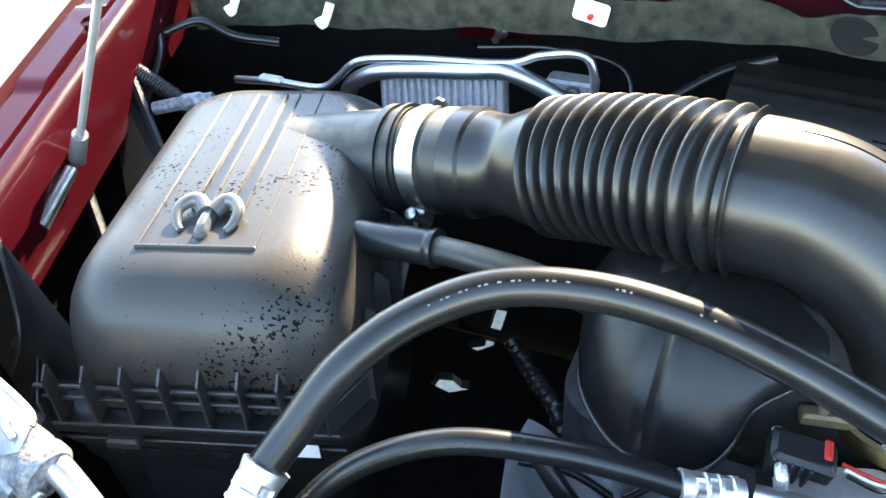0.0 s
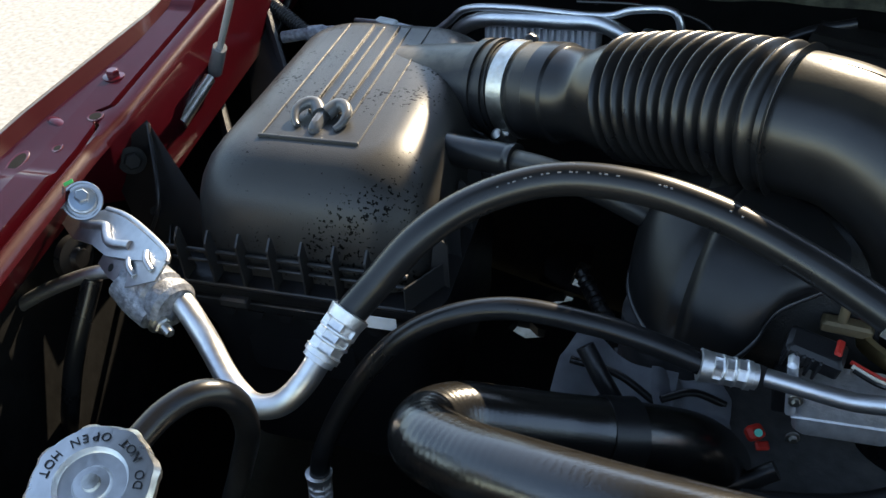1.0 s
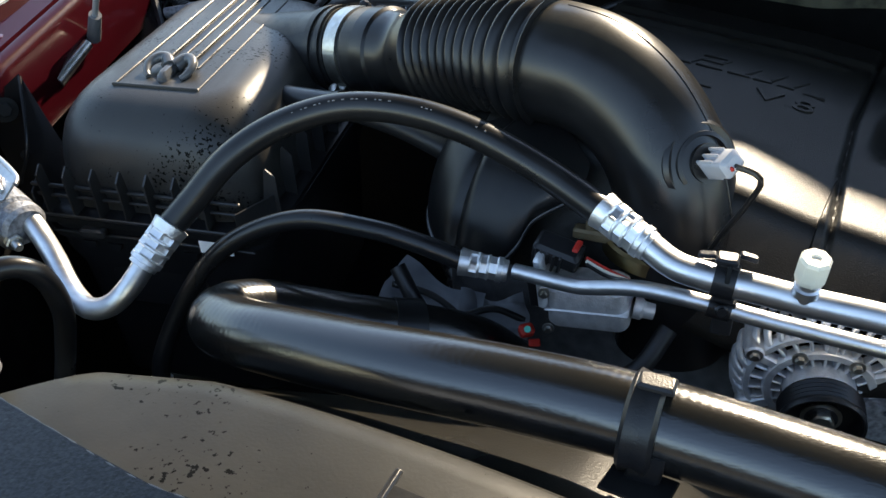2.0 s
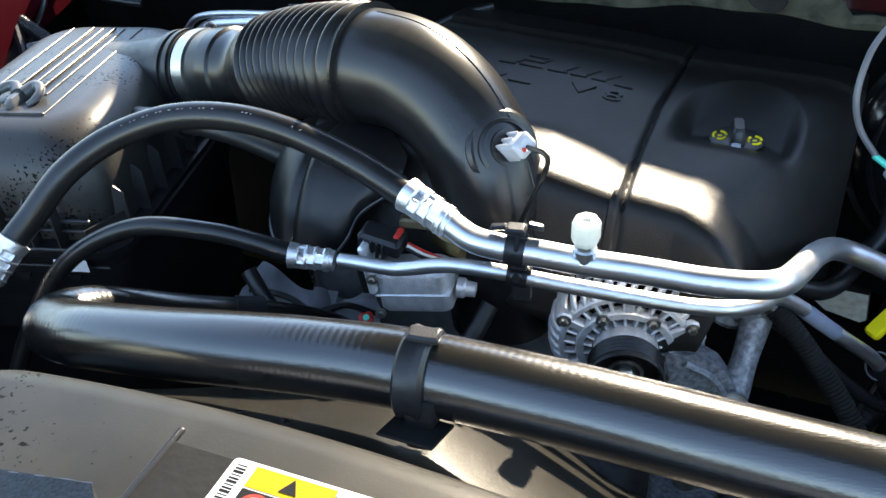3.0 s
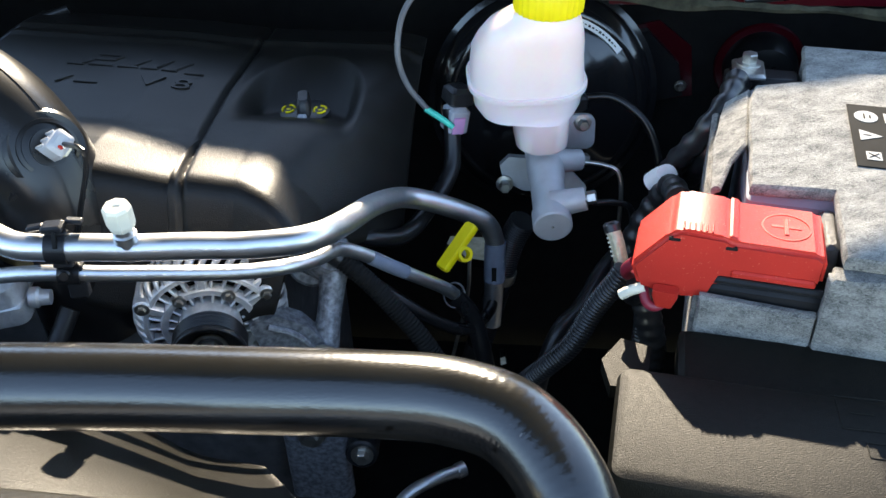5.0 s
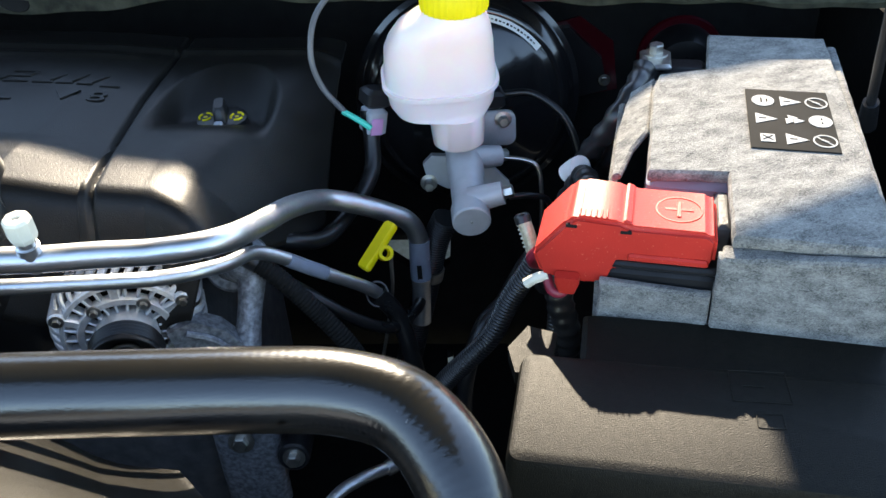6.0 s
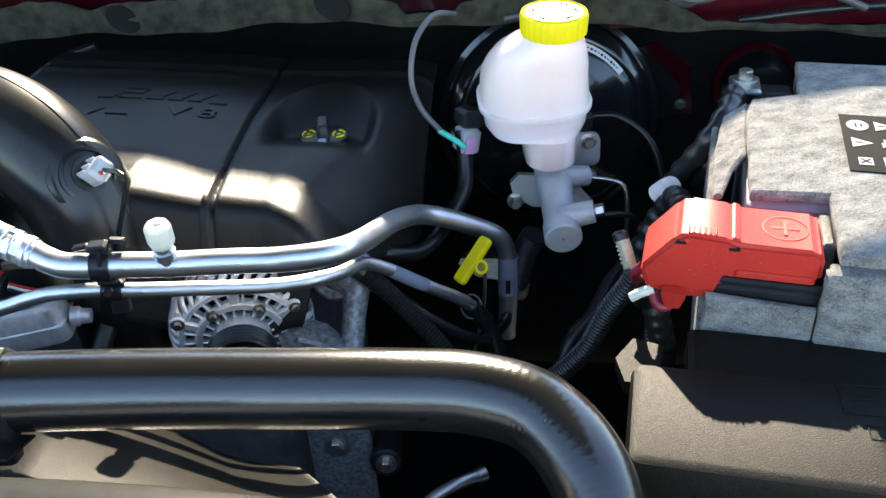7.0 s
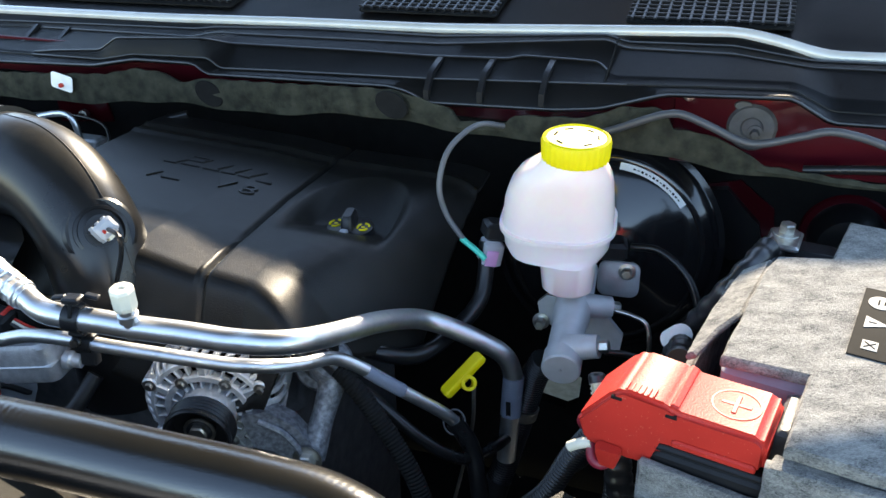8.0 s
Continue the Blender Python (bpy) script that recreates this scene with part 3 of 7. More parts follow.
    part("pin", lathe([(0.003, 0), (0.003, 0.004), (0, 0.005)], BAY @ pose(-0.37, -0.0632, 1.094, 90, 0, 0), 10), REDPLASTIC, t)
    for x in (-0.655, -0.775):
        k = thing("felt_clip", "white plastic hook clip holding the felt strip", "clip")
        part("hook", sweep([BAY @ Vector((x, -0.066, 1.075)), BAY @ Vector((x - 0.004, -0.07, 1.062)), BAY @ Vector((x - 0.012, -0.068, 1.05)), BAY @ Vector((x - 0.018, -0.066, 1.056))], 0.005, 14, 10), WHITE, k)
    # red painted cowl steel behind the felt
    r = thing("cowl_steel", "dark red painted cowl steel seen behind the felt", "body panel")
    part("sheet", block(2.2, 0.004, 0.05, BAY @ pose(-0.33, 0.0, 1.086), 0.001), RED, r)
    part("sheet", block(0.40, 0.004, 0.094, BAY @ pose(0.62, -0.0042, 1.062), 0.001), RED, r)
    part("oval_plug", lathe([(0.009, 0), (0.008, 0.002), (0, 0.002)], BAY @ pose(0.491, -0.0065, 1.132, 90, 0, 0) @ Matrix.Diagonal((1.1, 0.6, 1, 1)), 20), GRIME, r)
    part("boss", lathe([(0.026, 0), (0.023, 0.004), (0.012, 0.004), (0.01, 0.002), (0, 0.002)], BAY @ pose(0.502, -0.0065, 1.109, 90, 0, 0), 24), GRIME, r)
    hexbolt(BAY @ Vector((0.506, -0.011, 1.105)), BAY.to_3x3() @ Vector((0, -1, 0)), 0.005, 0.008, r, GRIME)
    hexbolt(BAY @ Vector((0.434, -0.0065, 1.138)), BAY.to_3x3() @ Vector((0, -1, 0)), 0.004, 0.005, r)
    wt = thing("washer_hose", "grey washer hose along the cowl", "hose")
    part("hose", sweep([BAY @ Vector(q) for q in ((0.30, -0.066, 1.096), (0.351, -0.068, 1.107), (0.402, -0.068, 1.129), (0.419, -0.068, 1.135), (0.435, -0.068, 1.136), (0.464, -0.068, 1.126), (0.494, -0.068, 1.114), (0.515, -0.068, 1.114), (0.549, -0.068, 1.125), (0.579, -0.068, 1.133), (0.624, -0.068, 1.124), (0.68, -0.066, 1.10))], 0.0042, 80, 12), GREYHOSE, wt)


cowl()

# ---- firewall things ----
def firewall_things():
    fw = lambda x, z, y=0.15: BAY @ Vector((x, y, z))
    out = BAY.to_3x3() @ Vector((0, -1, 0))
    p = thing("firewall_cover", "dark red firewall opening with a black cover plate", "body panel")
    part("plate", slab([(0.45, 0.90), (0.46, 0.975), (0.50, 0.985), (0.545, 0.95), (0.555, 0.88), (0.5, 0.87)], -0.004, 0.0, BAY @ pose(0, 0.15, 0, 90, 0, 0)), RED, p)
    part("cover", slab([(0.44, 0.90), (0.45, 0.97), (0.485, 0.975), (0.53, 0.93), (0.54, 0.885), (0.5, 0.875)], 0.0, 0.012, BAY @ pose(0, 0.15, 0, 90, 0, 0)), PLASTIC, p)
    hexbolt(fw(0.535, 0.90, 0.136), out, 0.005, 0.006, p)
    g = thing("grommet", "black rubber grommet in a red firewall hole", "grommet")
    m = BAY @ pose(0.635, 0.15, 0.925, 90, 0, 0)
    part("ring", lathe([(0.058, 0), (0.056, 0.003), (0.048, 0.003)], m, 40), RED, g)
    part("boot", lathe([(0.048, 0.002), (0.046, 0.02), (0.036, 0.035), (0.02, 0.04), (0, 0.04)], m, 40), RUBBER, g)
    r = thing("firewall_patch", "dark red bare firewall patch with a steel stud", "body panel")
    part("plate", slab([(-0.60, 0.95), (-0.60, 1.01), (-0.50, 1.01), (-0.49, 0.96)], -0.004, 0.0, BAY @ pose(0, 0.15, 0, 90, 0, 0)), RED, r)
    part("stud", lathe([(0.009, 0), (0.009, 0.008), (0.005, 0.009), (0.005, 0.03), (0, 0.03)], axis_matrix(BAY @ Vector((-0.535, 0.14, 0.972)), out), 14), STEEL, r)
    # module with cooling fins and the pipes across it
    e = thing("control_module", "ribbed aluminium engine control module", "control unit")
    M = BAY @ pose(-0.535, -0.05, 0.955, -14, -6, 0)
    part("case", block(0.15, 0.02, 0.05, M, 0.003), CAST, e)
    for k in range(16):
        part("fin", block(0.004, 0.008, 0.046, M @ pose(-0.066 + 0.0088 * k, -0.013, 0.002), 0.001), CAST, e)
    a = thing("heater_pipe", "fat bent aluminium pipe across the firewall", "pipe")
    part("pipe", sweep([BAY @ Vector(q) for q in ((-0.66, -0.05, 0.955), (-0.64, -0.062, 0.982), (-0.605, -0.068, 1.003), (-0.56, -0.068, 1.012), (-0.5, -0.068, 1.02), (-0.455, -0.068, 1.026), (-0.425, -0.068, 1.018), (-0.395, -0.062, 1.0), (-0.37, -0.05, 0.985))], 0.0095, 70, 18), ALU, a)
    b = thing("thin_pipe", "thin bent aluminium pipe across the firewall", "pipe")
    part("pipe", sweep([BAY @ Vector(q) for q in ((-0.80, -0.07, 0.965), (-0.74, -0.072, 0.972), (-0.68, -0.072, 0.974), (-0.655, -0.07, 0.99), (-0.625, -0.07, 1.014), (-0.56, -0.07, 1.026), (-0.455, -0.065, 1.034), (-0.42, -0.06, 1.045), (-0.38, -0.06, 1.052), (-0.366, -0.06, 1.04), (-0.363, -0.06, 1.01))], 0.0045, 80, 12), ALU, b)
    part("bracket", block(0.03, 0.012, 0.006, BAY @ pose(-0.745, -0.075, 0.974), 0.002), WHITE, b)
    v = thing("expansion_valve", "small metal valve block with a bolt", "valve")
    part("block", block(0.055, 0.025, 0.028, BAY @ pose(-0.4, -0.01, 0.972), 0.003), CAST, v)
    hexbolt(BAY @ Vector((-0.395, -0.024, 0.988)), out, 0.006, 0.006, v)
    w = thing("wire_loop", "thin black cable loop behind the bellows", "cable")
    part("cable", sweep([BAY @ Vector(q) for q in ((-0.5, -0.03, 1.03), (-0.42, -0.02, 1.035), (-0.345, -0.03, 1.03), (-0.33, -0.05, 1.0), (-0.36, -0.06, 0.975), (-0.42, -0.05, 0.955))], 0.002, 40, 8), RUBBER, w)
    c = thing("black_cable", "black cable running down behind the intake bellows", "cable")
    part("cable", sweep([BAY @ Vector(q) for q in ((-0.2, -0.03, 1.06), (-0.25, -0.05, 1.045), (-0.30, -0.08, 1.01), (-0.33, -0.11, 0.97))], 0.0055, 30, 12), RUBBER, c)


firewall_things()

# ---- left fender ----
def fender():
    f = thing("fender", "dark red painted front fender flange with bolts and slots", "fender")
    # outer top, flange steps and inner wall as one pressed sheet, swept along the car
    prof = [(-0.15, -0.14), (-0.10, -0.045), (-0.072, -0.002), (-0.062, 0.008), (-0.056, 0.009), (-0.051, 0.004), (-0.046, -0.001), (-0.0115, -0.001), (-0.0075, 0.0045), (0.0, 0.004), (0.0185, 0.003), (0.020, -0.004), (0.0225, -0.004), (0.024, 0.002), (0.033, 0.003), (0.039, 0.0), (0.043, -0.008), (0.046, -0.15)]
    bm = bmesh.new()
    rows = []
    for k in range(261):
        y = -0.05 + 1.25 * k / 260
        x0 = -0.402 + 0.02 * ((y - 0.55) / 0.5) ** 2 * (1 if y < 0.55 else 0.3) + 0.06 * max(0, y - 0.5)
        z0 = 1.052 + 0.10 * (y - 0.46) * (1 if y > 0.46 else 0.35)
        # raised pads at both ends, and a slit that jogs round the locating holes
        pad = 0.005 * max(min(1, max(0, (0.425 - y) / 0.012)), min(1, max(0, (y - 0.700) / 0.012)) * min(1, max(0, (0.86 - y) / 0.012)))
        hook = sum(0.009 * math.exp(-((y - c) / 0.011) ** 4) for c in (0.512, 0.82))
        narrow = 0.17 * (y - 0.46) if y > 0.46 else 0.1 * (y - 0.46)
        row = []
        for i, (px, pz) in enumerate(prof):
            dx = 0.0
            if i <= 6:
                dx = min(px + narrow, -0.0125 - 0.003 * (6 - i)) - px
            elif 10 <= i <= 13:
                dx = -hook
            if i >= 14:
                dx -= (0.03 if i == len(prof) - 1 else 0.007) * min(1, max(0, (0.52 - y) / 0.06))
            if i == len(prof) - 1:
                pz = -0.09 + 0.045 * min(1, max(0, (0.52 - y) / 0.08))
            row.append(bm.verts.new((x0 + px + dx, y, z0 + pz + (pad if 7 <= i <= 10 else 0))))
        rows.append(row)
    for a, b in zip(rows, rows[1:]):
        for i in range(len(prof) - 1):
            bm.faces.new((a[i], b[i], b[i + 1], a[i + 1]))
    bmesh.ops.solidify(bm, geom=bm.faces[:], thickness=0.0015)
    part("flange", bm, RED, f)
    hexbolt((-0.399, 0.572, 1.0665), (0, 0, 1), 0.0065, 0.006, f, RED)
    hexbolt((-0.372, 0.60, 1.03), (1, -0.2, 0.3), 0.006, 0.006, f, RED)
    hexbolt((-0.37, 0.651, 1.045), (1, -0.2, 0.3), 0.006, 0.006, f, RED)
    for x, y, z, r, long in ((-0.387, 0.508, 1.0602, 0.0055, 1.0), (-0.3985, 0.459, 1.0562, 0.0028, 1.3), (-0.429, 0.443, 1.0506, 0.0055, 2.2), (-0.372, 0.82, 1.0925, 0.0055, 1.0)):
        part("slot", lathe([(r, 0), (r, 0.0009), (0.0, 0.0009)], pose(x, y, z - 0.0006, 5, 0, 0) @ Matrix.Diagonal((1, long, 1, 1)), 20), INK, f)
        part("slot_rim", lathe([(r + 0.002, 0), (r + 0.0015, 0.0008), (r, 0.0004)], pose(x, y, z - 0.0004, 5, 0, 0) @ Matrix.Diagonal((1, long, 1, 1)), 20), RED, f)
    part("dimple", lathe([(0.009, 0), (0.006, 0.0012), (0, 0.0016)], pose(-0.425, 0.504, 1.0555, 5, 0, 60) @ Matrix.Diagonal((0.6, 1.2, 1, 1)), 20), RED, f)
    return f


fender()

def left_side():
    b = thing("side_bracket", "black steel bracket plate with bolt beside the air box", "bracket")

    def sheet(name, corners, material, parent, t=0.003):
        bm = bmesh.new()
        bm.faces.new([bm.verts.new(c) for c in corners])
        bmesh.ops.solidify(bm, geom=bm.faces[:], thickness=t)
        return part(name, bm, material, parent)

    sheet("plate", [(-0.379, 0.492, 1.026), (-0.347, 0.523, 1.05), (-0.278, 0.462, 1.0), (-0.285, 0.455, 0.9), (-0.345, 0.468, 0.9)], PLASTIC, b)
    hexbolt((-0.357, 0.497, 1.022), (0.55, -0.75, 0.3), 0.008, 0.007, b, DARK)
    part("hole", lathe([(0.005, 0), (0.005, 0.001), (0, 0.001)], axis_matrix((-0.333, 0.472, 0.985), (0.55, -0.75, 0.3)), 14), INK, b)
    part("lip", sweep([(-0.345, 0.466, 0.955), (-0.325, 0.47, 1.0), (-0.345, 0.52, 1.048)], 0.002, 12, 8), PLASTIC, b)
    c = thing("hinge_bracket", "black triangular bracket plate on the inner fender", "bracket")
    sheet("plate", [(-0.372, 0.84, 1.04), (-0.35, 0.88, 1.05), (-0.29, 0.72, 0.96), (-0.33, 0.70, 0.93)], PLASTIC, c)
    hexbolt((-0.345, 0.80, 1.01), (0.9, -0.4, 0.2), 0.007, 0.005, c, DARK)
    for p, q in (((-0.365, 0.87, 1.06), (-0.27, 0.70, 0.93)), ((-0.385, 0.74, 1.0), (-0.32, 0.62, 0.93))):
        part("rail", sweep([p, Vector(p).lerp(Vector(q), 0.5), q], 0.006, 8, 8), PLASTIC, c)
    g = thing("gas_strut", "grey gas strut holding up the hood", "gas strut")
    a = Vector((-0.338, 0.663, 1.036))
    d = Vector((0.46, -0.372, 0.806))
    part("rod", sweep([a + d * 0.02, a + d * 0.5, a + d * 1.0], 0.0034, 12, 14), mat("grey_rod", (0.3, 0.32, 0.34), 0.35, 0.6), g)
    part("end_fitting", sweep([a - d * 0.012, a + d * 0.012, a + d * 0.032], lambda u: 0.0082 - 0.001 * u, 10, 10), DULLGREY, g)
    part("ball_stud", sweep([(-0.342, 0.65, 1.027), (-0.348, 0.624, 1.018), (-0.356, 0.592, 1.006)], lambda u: 0.0062 + 0.002 * u, 12, 16), STEEL, g)
    k = thing("hood_sensor", "pale plastic switch on the red inner fender", "switch")
    part("body", lathe([(0.009, 0), (0.009, 0.010), (0.0065, 0.013), (0.0065, 0.02), (0, 0.021)], axis_matrix((-0.345, 0.93, 1.045), (0.5, -0.7, 0.4)), 18), GREYPLASTIC, k)
    part("cable", sweep([(-0.335, 0.92, 1.04), (-0.325, 0.88, 1.03), (-0.335, 0.84, 1.0), (-0.345, 0.80, 0.98)], 0.004, 24, 10), RUBBER, k)
    part("cable", sweep([(-0.335, 0.92, 1.035), (-0.29, 0.93, 1.045), (-0.25, 0.92, 1.03), (-0.2, 0.92, 1.02)], 0.005, 24, 10), RUBBER, k)
    p = thing("pipe_stub", "grey pipe joint at the back of the bay", "pipe")
    part("pipe", sweep([(-0.315, 0.80, 1.005), (-0.285, 0.80, 1.010), (-0.25, 0.80, 1.014)], lambda u: 0.007 + 0.002 * (0.5 < u < 0.8), 20, 18), WEATHERED, p)
    w = thing("fender_plug", "round black rubber plug low on the fender wall", "plug")
    part("disc", lathe([(0.02, 0), (0.019, 0.006), (0.01, 0.008), (0.008, 0.012), (0, 0.012)], axis_matrix((-0.377, 0.40, 0.985), (1, -0.2, 0.1)), 24), RUBBER, w)
    x = thing("grime_cable", "dusty black cable along the inner fender", "cable")
    part("cable", sweep([(-0.34, 0.37, 0.99), (-0.36, 0.34, 0.93), (-0.38, 0.33, 0.87), (-0.42, 0.36, 0.8)], 0.008, 24, 10), RUBBER, x)
    z = thing("pipe_valve", "silver valve fitting on the thin pipe", "valve")
    part("body", lathe([(0.012, -0.03), (0.012, 0.0), (0.009, 0.004), (0.009, 0.016), (0.011, 0.018), (0.011, 0.03), (0, 0.032)], axis_matrix((-0.425, 0.358, 0.945), (0.05, -0.3, 1)), 20), CAST, z)


left_side()

def right_side():
    g = thing("gas_strut", "black gas strut beside the battery holding up the hood", "gas strut")
    a = Vector((1.062, 0.186, 1.04))
    d = Vector((-0.36, -0.30, 0.86)).normalized()
    part("rod", sweep([a + d * 0.02, a + d * 0.12, a + d * 0.2], 0.0042, 12, 14), PLASTIC, g)
    part("end_fitting", sweep([a - d * 0.012, a + d * 0.008, a + d * 0.022], lambda u: 0.009 - 0.002 * u, 10, 10), PLASTIC, g)
    p = thing("fender_liner", "black plastic panel between battery and fender", "panel")
    part("panel", block(0.012, 0.55, 0.30, pose(1.14, 0.16, 0.78, 0, 0, -36), 0.004), PLASTIC, p)
    part("step", block(0.10, 0.55, 0.02, pose(1.19, 0.12, 1.05, 0, 0, -36), 0.004), PLASTIC, p)
    r = thing("fender", "dark red fender edge beyond the battery", "fender")
    part("flange", block(0.12, 0.9, 0.02, pose(1.29, 0.08, 1.07, 0, 0, -36), 0.006), RED, r)
    c = thing("washer_cable", "grey cable along the cowl corner", "cable")
    part("cable", sweep([(1.0, 0.45, 1.08), (1.06, 0.42, 1.09), (1.12, 0.38, 1.1), (1.2, 0.32, 1.11)], 0.005, 20, 10), RUBBER, c)


right_side()

# ---- airbox ----
AIR = pose(-0.168, 0.60, 0, 0, 0, -5)


def airbox():
    a = thing("airbox", "dusty black plastic air filter box with clipped lid", "air box")
    lid = [(0.953, 0.226, 0.350, 0.045), (0.975, 0.223, 0.346, 0.048), (0.994, 0.2205, 0.343, 0.05), (1.010, 0.216, 0.337, 0.05), (1.024, 0.2085, 0.328, 0.05), (1.036, 0.197, 0.314, 0.05), (1.044, 0.184, 0.298, 0.048), (1.051, 0.168, 0.28, 0.045), (1.0555, 0.148, 0.26, 0.04), (1.058, 0.125, 0.235, 0.03)]
    body = part("lid", stack(lid, AIR, 8), DUSTY, a, "dusty lid with a raised panel")
    m = AIR @ pose(-0.012, 0.005, 1.0575)
    # thin raised frame, its front edge higher, and two long channels with raised rims
    bm = bmesh.new()
    for sx in (-0.036, 0.052):
        block(0.0014, 0.232, 0.0016, m @ pose(sx, -0.002, 0), 0.0005, bm)
    block(0.091, 0.0032, 0.0035, m @ pose(0.008, -0.118, -0.0004), 0.0008, bm)
    part("panel_frame", bm, DUSTY, body)
    for sx in (-0.003, 0.025):
        bm = block(0.0018, 0.185, 0.0032, m @ pose(sx - 0.006, 0.02, 0), 0.0006)
        block(0.0012, 0.185, 0.0018, m @ pose(sx + 0.006, 0.02, 0), 0.0005, bm)
        block(0.013, 0.0016, 0.002, m @ pose(sx, -0.0725, 0), 0.0005, bm)
        part("channel_rim", bm, DUSTY, body)
        part("channel", block(0.0098, 0.183, 0.0008, m @ pose(sx, 0.02, -0.0002), 0.0003), PLASTIC, body, "dark recessed channel")
    # raised badge: a blunt middle piece with two thick curls that taper outwards
    e = m @ pose(0.008, -0.084, 0)
    bm = stack([(0.0, 0.010, 0.030, 0.004, 0, -0.008), (0.005, 0.0095, 0.029, 0.004, 0, -0.008), (0.009, 0.006, 0.022, 0.003, 0, -0.006)], e, 4)
    for q in (-1, 1):
        sweep([e @ Vector(v) for v in ((0.003 * q, 0.004, 0.005), (0.010 * q, 0.013, 0.009), (0.018 * q, 0.011, 0.010), (0.0235 * q, 0.001, 0.008), (0.021 * q, -0.010, 0.004), (0.017 * q, -0.015, 0.002))], lambda u: 0.0072 - 0.0044 * u, 24, 12, bm)
    part("emblem", bm, BADGE, body, "raised grey plastic emblem")
    # base: skirt ribs, flange, clips
    b = AIR @ pose(-0.008, -0.002, 0.009)
    base = part("base", stack([(0.70, 0.21, 0.31, 0.03), (0.86, 0.222, 0.33, 0.03), (0.885, 0.236, 0.345, 0.03), (0.905, 0.238, 0.348, 0.03), (0.907, 0.246, 0.358, 0.03), (0.915, 0.247, 0.359, 0.03), (0.917, 0.242, 0.352, 0.03), (0.930, 0.243, 0.353, 0.03), (0.932, 0.268, 0.376, 0.03), (0.939, 0.270, 0.378, 0.03), (0.942, 0.258, 0.366, 0.03), (0.943, 0.232, 0.342, 0.03)], b, 6), PLASTIC, a)
    for k in range(7):
        x = -0.0975 + 0.0285 * k
        bm = slab([(0, -0.002), (0.020, -0.002), (0.017, 0.008), (0.011, 0.05), (0.009, 0.052), (0, 0.044)], -0.0009, 0.0009, b @ pose(x, -0.188, 0.942, 90, 0, 90))
        part("rib", bm, RIBPLASTIC, base)
    for k in range(8):
        y = -0.15 + 0.042 * k
        bm = slab([(0, -0.002), (0.020, -0.002), (0.017, 0.008), (0.011, 0.05), (0.009, 0.052), (0, 0.044)], -0.0009, 0.0009, b @ pose(0.133, y, 0.942, 90, 0, 180))
        part("rib", bm, RIBPLASTIC, base)
    for x, t in ((-0.118, 26), (0.118, -30)):
        part("corner_rib", block(0.0018, 0.05, 0.026, b @ pose(x, -0.168, 0.941, 0, 0, t), 0.0006), RIBPLASTIC, base)
    part("rail", block(0.222, 0.004, 0.004, b @ pose(-0.006, -0.176, 0.966), 0.001), RIBPLASTIC, base)
    part("rail", block(0.222, 0.004, 0.003, b @ pose(-0.006, -0.177, 0.956), 0.001), RIBPLASTIC, base)
    part("flange_lip", block(0.235, 0.0025, 0.004, b @ pose(-0.004, -0.1885, 0.940), 0.001), RIBPLASTIC, base)
    part("ledge", block(0.235, 0.003, 0.003, b @ pose(-0.004, -0.179, 0.914), 0.001), RIBPLASTIC, base)
    part("clip", stack([(0, 0.026, 0.010, 0.004), (0.012, 0.028, 0.016, 0.006), (0.034, 0.028, 0.016, 0.006), (0.042, 0.024, 0.010, 0.004)], b @ pose(-0.118, -0.192, 0.908), 4), PLASTIC, base)
    part("catch", block(0.026, 0.010, 0.010, b @ pose(-0.052, -0.190, 0.922), 0.002), RIBPLASTIC, base)
    for k in range(6):
        part("tooth", slab([(-0.008, 0), (0.008, 0), (0.004, -0.008), (-0.004, -0.008)], -0.002, 0.002, b @ pose(-0.07 + 0.028 * k, -0.1765, 0.905, 90, 0, 0)), PLASTIC, base)
    part("pressed_panel", stack([(0, 0.11, 0.05, 0.012), (0.004, 0.105, 0.045, 0.012)], b @ pose(-0.01, -0.164, 0.845, 86, 0, 0), 5), PLASTIC, base)
    part("sticker", block(0.035, 0.001, 0.014, pose(-0.115, 0.405, 0.925, 0, 0, -5), 0.0004), WHITE, a, "white paper sticker")
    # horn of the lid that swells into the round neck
    n = part("neck", sweep([(-0.165, 0.668, 1.004), (-0.13, 0.663, 1.011), (-0.10, 0.656, 1.0185), (-0.07, 0.647, 1.027), (-0.045, 0.637, 1.0345), (-0.028, 0.630, 1.0385)], lambda u: 0.0515 - 0.0075 * min(1, u * 1.35), 28, 44), DUSTLITNECK, a)
    part("collar", sweep([(-0.047, 0.6380, 1.035), (-0.0445, 0.6368, 1.0356), (-0.042, 0.6356, 1.0361)], 0.0462, 5, 44), DUSTLITNECK, n)
    part("collar", sweep([(-0.035, 0.6330, 1.0372), (-0.033, 0.6320, 1.0376), (-0.031, 0.6311, 1.038)], 0.0468, 5, 44), DUSTLITNECK, n)
    part("latch_tab", block(0.012, 0.009, 0.010, pose(-0.008, 0.640, 1.080, 0, 16, -26), 0.003), PLASTIC, n)
    part("latch_tab", block(0.022, 0.004, 0.004, pose(-0.045, 0.603, 1.053, 0, 10, -26), 0.001), PLASTIC, n)
    for z in (1.044, 1.026, 1.008):
        part("neck_rib", block(0.03, 0.003, 0.0025, pose(-0.06, 0.6035 - 0.15 * abs(z - 1.03), z, 0, 8, -24), 0.0008), PLASTIC, n)
    return a

airbox()

